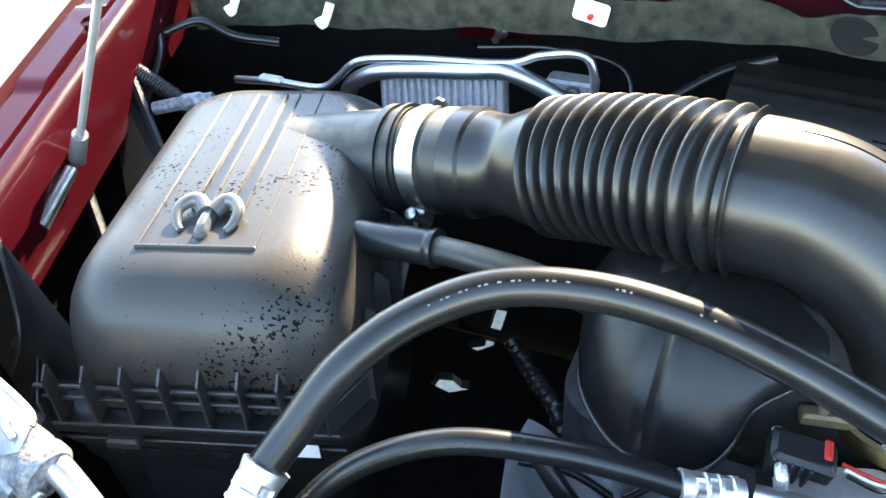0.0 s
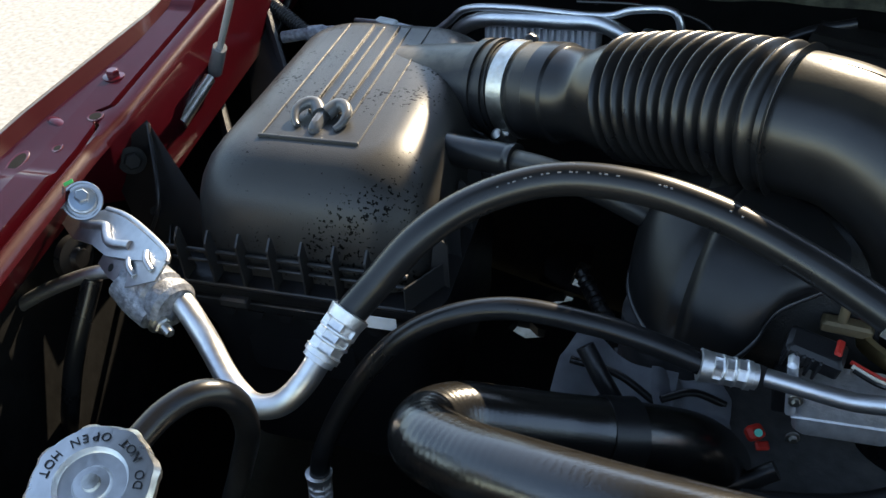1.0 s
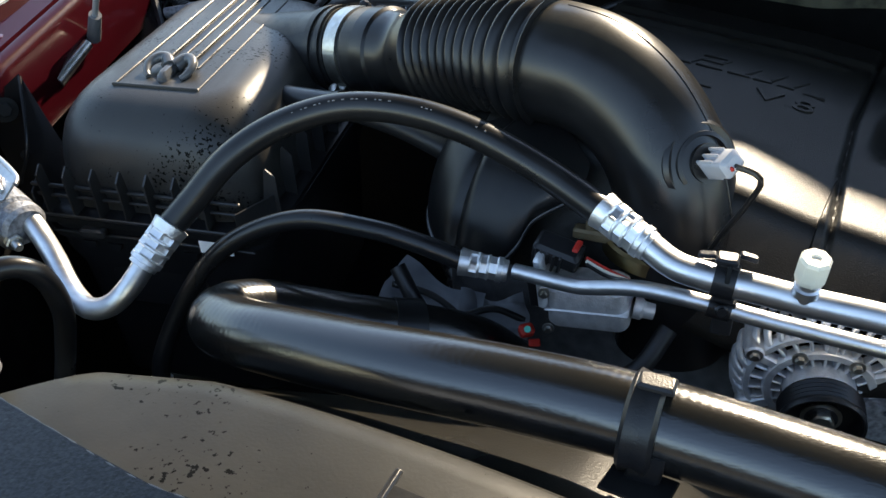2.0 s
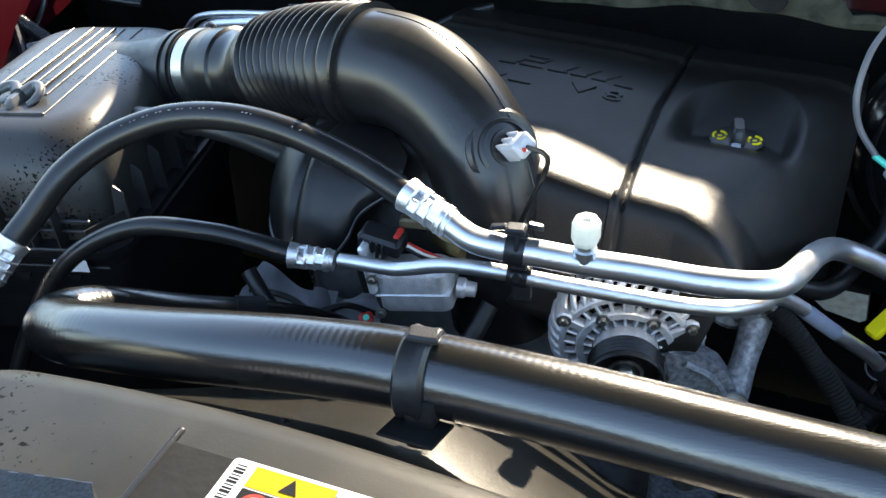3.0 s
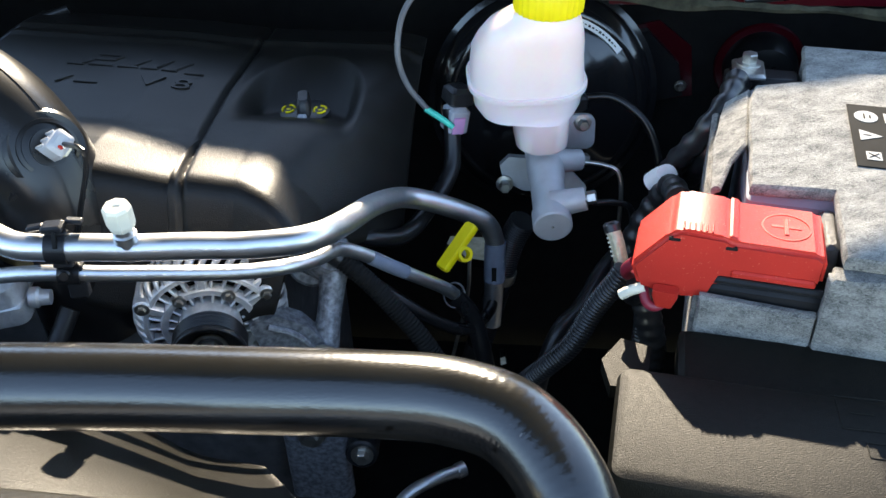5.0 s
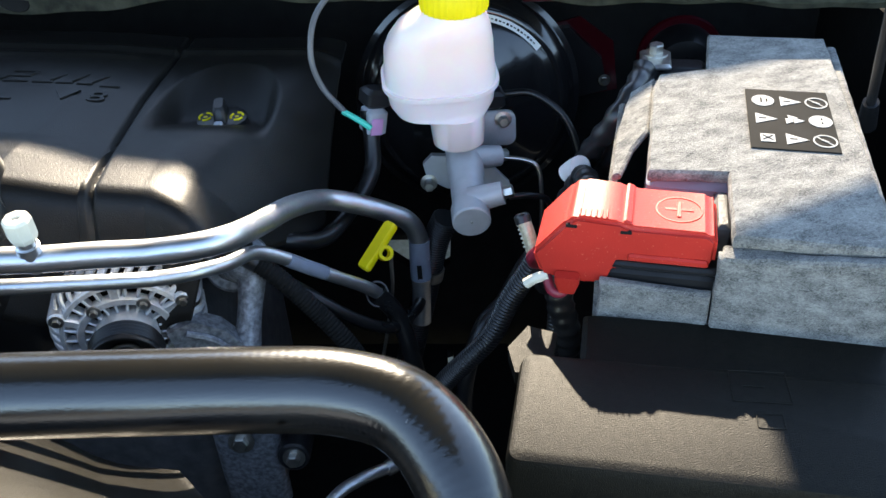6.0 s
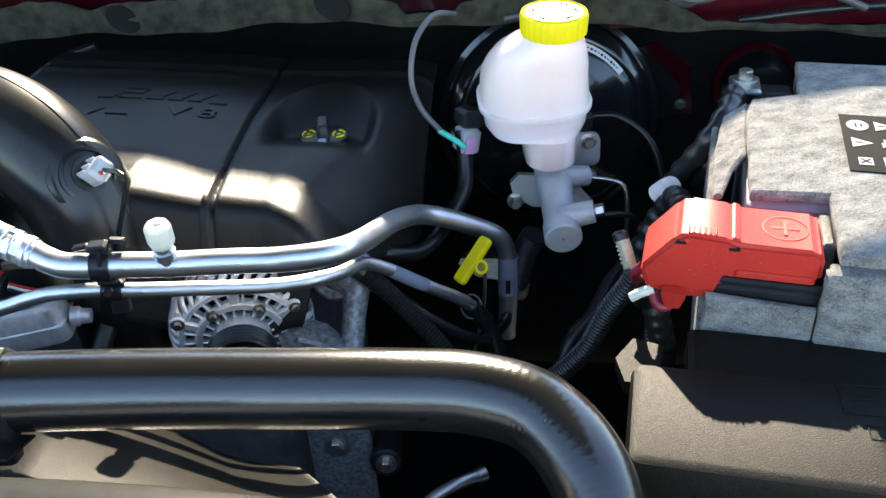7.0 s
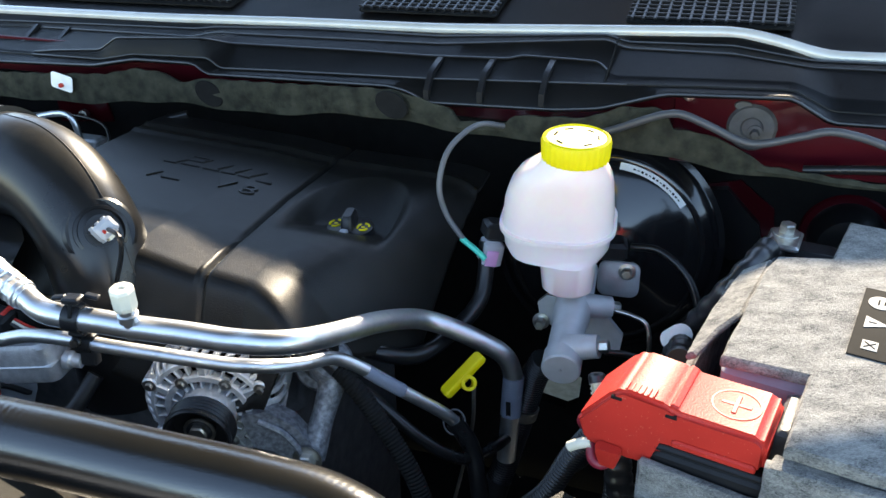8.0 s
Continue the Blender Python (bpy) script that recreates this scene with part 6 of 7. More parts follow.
    part("ear", lathe([(0.0, -0.004), (0.02, -0.004), (0.02, 0.02), (0.017, 0.024), (0.0, 0.024)], axis_matrix((0.515, 0.318, 0.952), (0.2, -0.6, 0.6)), 28), WEATHERED, b)
    hexbolt((0.496, 0.252, 0.894), (-0.2, -1, 0.1), 0.0085, 0.008, b)


alternator()

# ---- cables and hoses on the right ----
def corrugated(name, pts, r, label, category="cable conduit", n=140, material=None):
    t = thing(name, label, category, "wiring conduits")
    path = smooth_path(pts, 8)
    length = sum((b - a).length for a, b in zip(path, path[1:]))
    turns = length / 0.0034
    part("sleeve", sweep(pts, lambda u: r * (1 + 0.055 * math.cos(2 * math.pi * u * turns)), int(turns * 6), 14), material or PLASTIC, t)
    whole = smooth_path(pts, 40)
    for a in (0,):
        part("tape_wrap", sweep(whole[a:a + 7], r * 1.06, seg=14, straight=True), GLOSSY, t, "black tape wrapped round the end")
    return t


corrugated("wiring_conduit", [(0.502, 0.30, 0.985), (0.53, 0.285, 0.965), (0.56, 0.265, 0.93), (0.59, 0.24, 0.885), (0.61, 0.22, 0.83)], 0.0085, "black corrugated wiring conduit beside the alternator", material=DARK)
corrugated("wiring_conduit", [(0.648, 0.235, 0.79), (0.672, 0.226, 0.83), (0.690, 0.210, 0.865), (0.708, 0.200, 0.895), (0.724, 0.197, 0.932), (0.738, 0.190, 0.962), (0.744, 0.188, 0.975)], 0.0095, "glossy black corrugated wiring conduit rising to the battery terminal", material=GLOSSY)
corrugated("wiring_conduit", [(0.742, 0.150, 0.80), (0.748, 0.160, 0.86), (0.752, 0.165, 0.91), (0.756, 0.170, 0.945)], 0.0068, "slim corrugated wiring conduit beside the fuse box", material=GLOSSY)
corrugated("wiring_conduit", [(0.68, 0.40, 0.70), (0.705, 0.395, 0.80), (0.72, 0.39, 0.87), (0.73, 0.38, 0.905)], 0.014, "black corrugated conduit below the brake cylinder")
corrugated("wiring_conduit", [(-0.38, 0.86, 1.05), (-0.34, 0.84, 1.03), (-0.29, 0.82, 1.0), (-0.25, 0.8, 0.97)], 0.009, "black corrugated conduit at the back of the bay")


def loose_hose(name, pts, r, label, material=None, n=60, category="hose"):
    t = thing(name, label, category)
    part("hose", sweep(pts, r, n, 14), material or RUBBER, t)
    return t


loose_hose("power_cable", [(0.885, 0.388, 0.86), (0.868, 0.35, 0.93), (0.862, 0.325, 0.975), (0.872, 0.30, 1.02), (0.895, 0.305, 1.045), (0.925, 0.335, 1.052)], lambda u: 0.0105 + 0.0011 * math.sin(70 * u), "thick black taped battery cable", GLOSSY, category="cable")
loose_hose("power_cable", [(0.90, 0.36, 0.86), (0.885, 0.33, 0.94), (0.885, 0.31, 0.99), (0.905, 0.315, 1.03), (0.935, 0.34, 1.045)], lambda u: 0.0088 + 0.0009 * math.sin(83 * u), "thick black taped battery cable", GLOSSY, category="cable")
loose_hose("power_cable", [(0.80, 0.30, 0.86), (0.82, 0.305, 0.92), (0.835, 0.30, 0.955), (0.838, 0.285, 0.98), (0.825, 0.25, 0.99)], lambda u: 0.0112 + 0.001 * math.sin(60 * u), "black taped cable bundle beside the terminal cover", GLOSSY, category="cable")
loose_hose("vapour_hose", [(0.52, 0.36, 0.955), (0.56, 0.345, 0.945), (0.6, 0.36, 0.93), (0.64, 0.40, 0.935), (0.665, 0.42, 0.955), (0.673, 0.438, 0.98), (0.675, 0.45, 1.01)], 0.0085, "black rubber hose rising to the grey connector")
loose_hose("coolant_hose", [(0.51, 0.31, 0.955), (0.55, 0.30, 0.93), (0.6, 0.285, 0.885), (0.64, 0.29, 0.855), (0.675, 0.33, 0.835), (0.69, 0.36, 0.82)], 0.006, "thin glossy black hose under the silver pipe")
loose_hose("pipe_tail", [(0.632, 0.306, 0.888), (0.648, 0.30, 0.86), (0.655, 0.285, 0.82), (0.66, 0.27, 0.76)], 0.009, "black rubber hose continuing from the slim pipe")
loose_hose("brake_line", [(0.80, 0.40, 0.951), (0.82, 0.388, 0.95), (0.833, 0.378, 0.944), (0.836, 0.372, 0.92), (0.836, 0.37, 0.86)], 0.0024, "thin steel brake line", STEEL, category="brake line")
loose_hose("brake_line", [(0.778, 0.322, 0.952), (0.80, 0.318, 0.95), (0.82, 0.32, 0.935), (0.828, 0.325, 0.88)], 0.003, "thin black brake line", category="brake line")
loose_hose("sensor_cable", [(0.836, 0.474, 0.985), (0.865, 0.46, 0.985), (0.89, 0.435, 0.965), (0.9, 0.415, 0.93), (0.9, 0.4, 0.88)], 0.0042, "thin taped sensor cable", category="cable")

loose_hose("heater_hose", [(0.815, 0.335, 0.87), (0.79, 0.315, 0.868), (0.755, 0.285, 0.855), (0.725, 0.268, 0.845), (0.70, 0.25, 0.80), (0.69, 0.24, 0.74)], 0.0085, "glossy black rubber hose behind the battery conduit", GLOSSY)
loose_hose("taped_bundle", [(0.756, 0.172, 0.962), (0.757, 0.165, 0.94), (0.762, 0.160, 0.91), (0.765, 0.165, 0.86)], lambda u: 0.0115 + 0.0006 * math.sin(60 * u), "black taped cable bundle under the terminal cover", GLOSSY, category="cable")
loose_hose("engine_loom", [(0.052, 0.65, 0.80), (0.062, 0.63, 0.795), (0.076, 0.588, 0.80), (0.09, 0.555, 0.80), (0.10, 0.53, 0.77)], lambda u: 0.0085 + 0.0012 * math.sin(90 * u), "black taped wiring loom deep beside the air box", GLOSSY, category="cable")
bd = thing("band_clamp", "plain steel band clamp round the thick conduit", "hose clamp")
part("band", sweep([(0.7105, 0.3935, 0.824), (0.7118, 0.3932, 0.830), (0.713, 0.393, 0.836)], 0.0162, 5, 24), STEEL, bd)

loose_hose("loom", [(0.06, 0.41, 0.92), (0.075, 0.395, 0.9), (0.09, 0.385, 0.875), (0.10, 0.365, 0.845), (0.13, 0.345, 0.83), (0.18, 0.345, 0.84), (0.215, 0.35, 0.86)], 0.008, "black taped wiring loom below the hoses", GLOSSY, category="cable")
loose_hose("loom", [(0.30, 0.31, 0.955), (0.28, 0.29, 0.93), (0.255, 0.285, 0.915), (0.22, 0.29, 0.90), (0.18, 0.30, 0.885)], 0.008, "black taped wiring loom below the throttle body", PLASTIC, category="cable")
def plastic_sheet(at, turn, sx, sy, seed):
    p = thing("plastic_sheet", "crumpled pale grey plastic sheet under the hoses", "plastic sheet")
    rng = random.Random(seed)
    a, b = rng.uniform(0, 6), rng.uniform(0, 6)
    m = pose(*at, 25, 8, turn)
    bm = bmesh.new()
    rows = [[bm.verts.new(m @ Vector((sx * (i / 20 - 0.5) * (1 - 0.25 * abs(k / 16 - 0.5)), sy * (k / 16 - 0.5) * (0.85 + 0.15 * math.sin(a + i / 4)), 0.006 * math.sin(a + 7 * i / 20) + 0.005 * abs(math.sin(b + 5 * k / 16 + 3 * i / 20)) + rng.uniform(-0.0005, 0.0005)))) for i in range(21)] for k in range(17)]
    for q, w in zip(rows, rows[1:]):
        for i in range(20):
            bm.faces.new((q[i], q[i + 1], w[i + 1], w[i]))
    bmesh.ops.solidify(bm, geom=bm.faces[:], thickness=0.0012)
    part("sheet", bm, PALESHEET, p)
    part("tie", sweep([m @ Vector((-sx * 0.4, 0, 0.012)), m @ Vector((0, 0.005, 0.014)), m @ Vector((sx * 0.42, -0.004, 0.008))], 0.0035, 20, 10), RUBBER, p)


plastic_sheet((0.088, 0.425, 0.862), -20, 0.105, 0.07, 3)
plastic_sheet((0.15, 0.412, 0.86), 15, 0.07, 0.06, 8)

def small_right():
    d = thing("dipstick", "yellow plastic dipstick handle", "dipstick")
    a, b = Vector((0.625, 0.317, 0.914)), Vector((0.661, 0.335, 0.944))
    ax = (b - a).normalized()
    M = Matrix.Translation(a) @ ax.to_track_quat("X", "Z").to_matrix().to_4x4()
    part("grip", stack([(-0.004, 0.05, 0.011, 0.003, 0.024, 0), (-0.002, 0.053, 0.014, 0.004, 0.024, 0), (0.003, 0.053, 0.014, 0.004, 0.024, 0), (0.005, 0.05, 0.011, 0.003, 0.024, 0)], M, 4), YELLOW, d)
    part("ring", lathe([(0.0045, -0.004), (0.0075, -0.004), (0.0075, 0.004), (0.0045, 0.004), (0.0045, -0.004)], axis_matrix((0.6465, 0.319, 0.9235), (0.2, -0.8, 0.5)), 20), YELLOW, d)
    part("rod", sweep([(0.652, 0.318, 0.92), (0.65, 0.325, 0.86), (0.63, 0.34, 0.74)], 0.002, 16, 8), STEEL, d)
    g = thing("grey_connector", "grey electrical connector with a green and grey wire", "connector")
    part("shell", block(0.022, 0.024, 0.03, pose(0.676, 0.447, 0.984, 0, 12, 10), 0.004), GREYPLASTIC, g)
    part("face", block(0.013, 0.002, 0.018, pose(0.677, 0.4335, 0.988, 0, 12, 10), 0.001), mat("violet_seal", (0.5, 0.25, 0.45), 0.5), g)
    part("collar", block(0.026, 0.026, 0.02, pose(0.682, 0.452, 1.012, 0, 12, 10), 0.004), PLASTIC, g)
    part("sleeve", sweep([(0.672, 0.432, 0.998), (0.663, 0.436, 1.006), (0.648, 0.446, 1.016)], 0.0032, 14, 10), GREEN, g)
    part("wire", sweep([(0.65, 0.445, 1.015), (0.633, 0.455, 1.04), (0.626, 0.46, 1.07), (0.635, 0.475, 1.1), (0.655, 0.5, 1.113), (0.675, 0.52, 1.115), (0.70, 0.54, 1.105)], 0.003, 40, 10), DULLGREY, g)
    s = thing("ground_stud", "pale zinc bolt and lug on a black bracket", "bolt")
    part("lug", block(0.03, 0.04, 0.006, pose(0.945, 0.348, 1.05, 0, 0, -30), 0.002), STEEL, s)
    hexbolt((0.95, 0.356, 1.056), (0, 0, 1), 0.0075, 0.009, s, STEEL)
    part("bracket", block(0.07, 0.03, 0.02, pose(0.96, 0.345, 1.028, 0, 0, -30), 0.004), PLASTIC, s)
    w = thing("white_tape", "white tape wrapped round a cable", "tape")
    part("wrap", sweep([(0.838, 0.318, 0.965), (0.842, 0.31, 0.975), (0.842, 0.30, 0.983)], 0.0105, 8, 16), WHITE, w)
    y = thing("heat_sleeve", "pale braided sleeve on the terminal cable", "cable sleeve")
    part("sleeve", sweep([(0.748, 0.226, 0.995), (0.749, 0.214, 0.983), (0.75, 0.202, 0.965)], 0.0062, 20, 14), mat("silver_braid", (0.72, 0.66, 0.46), 0.4, 0.3, second=(0.5, 0.44, 0.28), scale=300, bump=0.6), y)
    for q in range(6):
        v = 0.18 + 0.1 * q
        at = Vector((0.748, 0.226, 0.995)).lerp(Vector((0.75, 0.202, 0.965)), v)
        part("ring", sweep([at - Vector((0, -0.0005, -0.0006)), at, at + Vector((0, -0.0005, -0.0006))], 0.0067, 4, 14), IVORY, y)
    part("end_cap", sweep([(0.7479, 0.2275, 0.9968), (0.748, 0.225, 0.994), (0.7483, 0.2215, 0.990)], lambda u: 0.0072 * min(1, 0.6 + 2 * u), 8, 14), GLOSSY, y, "black end cap")
    part("tail", sweep([(0.75, 0.204, 0.968), (0.75, 0.19, 0.95), (0.745, 0.17, 0.96), (0.735, 0.155, 0.985)], 0.007, 16, 12), PLASTIC, y)
    r = thing("red_cable", "red battery cables below the terminal cover", "cable")
    part("wire", sweep([(0.747, 0.186, 0.975), (0.738, 0.170, 0.985), (0.726, 0.155, 1.0), (0.720, 0.145, 1.014), (0.722, 0.138, 1.024)], 0.0042, 20, 10), CABLERED, r)
    part("wire", sweep([(0.736, 0.112, 1.006), (0.728, 0.110, 1.002), (0.722, 0.114, 1.004), (0.722, 0.122, 1.012)], 0.004, 16, 10), CABLERED, r)
    part("wire", sweep([(0.708, 0.128, 1.004), (0.714, 0.124, 1.010), (0.722, 0.120, 1.014)], 0.004, 12, 10), IVORY, r)


small_right()

# ---- brake ----
def brake():
    b = thing("brake_booster", "glossy black round brake booster on the firewall", "brake booster")
    ax = Vector((-0.3, -0.94, 0.16)).normalized()
    m = axis_matrix((0.835, 0.585, 0.927), ax)
    part("shell", lathe([(0.10, -0.12), (0.133, -0.10), (0.136, -0.03), (0.142, -0.028), (0.142, -0.02), (0.135, -0.018), (0.126, 0.0), (0.10, 0.018), (0.05, 0.026), (0.04, 0.03), (0, 0.03)], m, 72), BOOST, b)
    part("rib", lathe([(0.117, 0.004), (0.119, 0.0085), (0.115, 0.0105), (0.112, 0.01), (0.117, 0.004)], m, 72), BOOST, b)
    lab = bmesh.new()
    for k in range(16):
        a0, a1 = radians(37 + 3.0 * k), radians(37 + 3.0 * (k + 1))
        vs = [lab.verts.new(m @ Vector((r * math.cos(q), r * math.sin(q), h))) for r, q, h in ((0.112, a0, 0.0125), (0.112, a1, 0.0125), (0.1045, a1, 0.0172), (0.1045, a0, 0.0172))]
        lab.faces.new(vs)
    bmesh.ops.remove_doubles(lab, verts=lab.verts[:], dist=0.00001)
    bmesh.ops.solidify(lab, geom=lab.faces[:], thickness=0.0006)
    part("label", lab, WHITE, b, "curved white label strip")
    for k in range(14):
        q = radians(42 + 2.6 * k)
        part("printed_bar", block(0.003, 0.0012 + 0.0008 * (k % 3), 0.0004, m @ pose(0.108 * math.cos(q), 0.108 * math.sin(q), 0.0156, 0, 0, math.degrees(q) + 90) @ pose(0, 0, 0, 32, 0, 0), 0.0001), INK, b)
    c = thing("master_cylinder", "cast aluminium brake master cylinder", "brake cylinder")
    e = Vector((0.7345, 0.314, 0.938))
    mm = axis_matrix(e, -ax)
    mb = axis_matrix(e, (0.28, 0.93, 0.16))
    part("barrel", lathe([(0, 0), (0.0175, 0), (0.019, 0.0015), (0.019, 0.02), (0.0172, 0.022), (0.0172, 0.07), (0.019, 0.073), (0.019, 0.16)], mb, 36), MATTECAST, c)
    part("nub", lathe([(0.0015, 0), (0.0012, 0.0015), (0, 0.002)], axis_matrix(e, (-0.28, -0.93, -0.16)), 8), STEEL, c)
    for q in range(3):
        part("cast_mark", block(0.004, 0.0012, 0.0008, mb @ pose(0.001, -0.0172, 0.04 + 0.0045 * q, 90, 0, 90), 0.0002), MATTECAST, c)
    for p, q in (((0.742, 0.336, 0.949), (0.772, 0.324, 0.957)), ((0.762, 0.402, 0.957), (0.801, 0.404, 0.951))):
        p, q = Vector(p), Vector(q)
        part("port", sweep([p, p.lerp(q, 0.5), q], lambda u: 0.0135 - 0.002 * u, 8, 18), MATTECAST, c)
        d = (q - p).normalized()
        hexbolt(q, d, 0.0065, 0.009, c, STEEL, 1.0, "fitting")
    part("flange", slab([(-0.046, -0.01), (-0.036, -0.02), (-0.016, -0.018), (0.02, -0.018), (0.03, -0.004), (0.05, 0.018), (0.048, 0.036), (0.033, 0.038), (0.018, 0.022), (-0.02, 0.02), (-0.042, 0.008)], 0.14, 0.15, mm @ pose(0, 0, 0, 0, 0, 180)), MATTECAST, c)
    hexbolt((0.737, 0.455, 0.905), ax, 0.006, 0.014, c)
    part("flange_ear", stack([(0, 0.046, 0.040, 0.010), (0.006, 0.046, 0.040, 0.010), (0.008, 0.040, 0.034, 0.010)], axis_matrix((0.826, 0.476, 0.945), ax), 5), MATTECAST, c)
    hexbolt((0.832, 0.466, 0.958), ax, 0.006, 0.012, c)
    sn = part("level_switch", block(0.04, 0.03, 0.02, pose(0.806, 0.455, 0.985, 0, 0, -10), 0.004), PLASTIC, c)
    r = thing("brake_reservoir", "milky white plastic brake fluid reservoir", "reservoir")
    k = pose(0.745, 0.422, 1.05, 3, 0, -14) @ pose(0, 0, -1.05)
    part("tank", stack([(0.985, 0.046, 0.06, 0.02, 0.014, -0.02), (0.989, 0.051, 0.066, 0.02, 0.014, -0.02), (1.02, 0.056, 0.074, 0.024, 0.013, -0.018), (1.022, 0.092, 0.09, 0.03, 0.0, -0.008), (1.028, 0.104, 0.1, 0.035), (1.044, 0.109, 0.105, 0.04), (1.0445, 0.116, 0.112, 0.043), (1.049, 0.116, 0.112, 0.043), (1.0495, 0.11, 0.106, 0.04), (1.075, 0.106, 0.102, 0.04), (1.09, 0.1, 0.096, 0.04, 0.002, -0.006), (1.105, 0.089, 0.087, 0.038, 0.005, -0.013), (1.117, 0.073, 0.075, 0.034, 0.009, -0.021), (1.124, 0.058, 0.06, 0.029, 0.012, -0.026), (1.130, 0.054, 0.054, 0.026, 0.014, -0.028)], k, 10), WHITEPLASTIC, r)
    bm = bmesh.new()
    cm = pose(0.7515, 0.388, 1.137, 3, 0, 0) @ pose(0, 0, -1.13) @ Matrix.Diagonal((0.96, 0.96, 1, 1))
    rings = []
    for rad, z, g in ((0.03, 1.118, 0), (0.0325, 1.119, 1), (0.0335, 1.136, 1), (0.0325, 1.139, 0.3), (0.03, 1.1405, 0), (0.0285, 1.139, 0), (0.002, 1.1395, 0)):
        rings.append([bm.verts.new(cm @ Vector(((rad + 0.0006 * g * math.cos(30 * q)) * math.cos(q), (rad + 0.0006 * g * math.cos(30 * q)) * math.sin(q), z))) for q in (2 * math.pi * i / 120 for i in range(120))])
    for x, y in zip(rings, rings[1:]):
        for i in range(120):
            bm.faces.new((x[i], x[(i + 1) % 120], y[(i + 1) % 120], y[i]))
    bm.faces.new(rings[0]), bm.faces.new(rings[-1])
    cap = part("cap", bm, YELLOW, r, "bright yellow screw cap")
    for ang in (10, 60, 120, 200, 260, 310):
        part("moulded_mark", block(0.009, 0.002, 0.0006, cm @ pose(0, 0, 1.1392, 0, 0, ang) @ pose(0, 0.021, 0), 0.0002), INK, cap)


brake()

# ---- battery and fuse box ----
BAT = pose(0.93, 0.18, 1.064, 0, 0, -33)


def felt_sheet(name, outline, thick, m, parent, bulge=0.0):
    """A thick felt panel with soft, slightly wavy edges; the outline runs in the plane of m."""
    pts = []
    for i, p in enumerate(outline):
        q = outline[(i + 1) % len(outline)]
        a, b = Vector(p), Vector(q)
        k = max(2, int((b - a).length / 0.008))
        pts += [a.lerp(b, j / k) for j in range(k)]
    bm = bmesh.new()
    c = sum(pts, Vector((0, 0))) / len(pts)
    rings = []
    for inset, z in ((0.0016, 0.0), (0.0, 0.0022), (0.0, thick - 0.0022), (0.0018, thick)):
        ring = []
        for i, p in enumerate(pts):
            t = (pts[(i + 1) % len(pts)] - pts[i - 1]).normalized()
            nrm = Vector((t.y, -t.x))
            if nrm.dot(p - c) > 0:
                nrm = -nrm
            w = 0.0009 * noise.noise(Vector((p.x * 70, p.y * 70, len(outline))))
            ring.append(bm.verts.new(m @ Vector((p.x + nrm.x * (inset + w), p.y + nrm.y * (inset + w), z))))
        rings.append(ring)
    for a, b in zip(rings, rings[1:]):
        for i in range(len(a)):
            bm.faces.new((a[i], a[(i + 1) % len(a)], b[(i + 1) % len(a)], b[i]))
    bm.faces.new(rings[0][::-1]), bm.faces.new(rings[-1])
    return part(name, bm, FELT, parent)


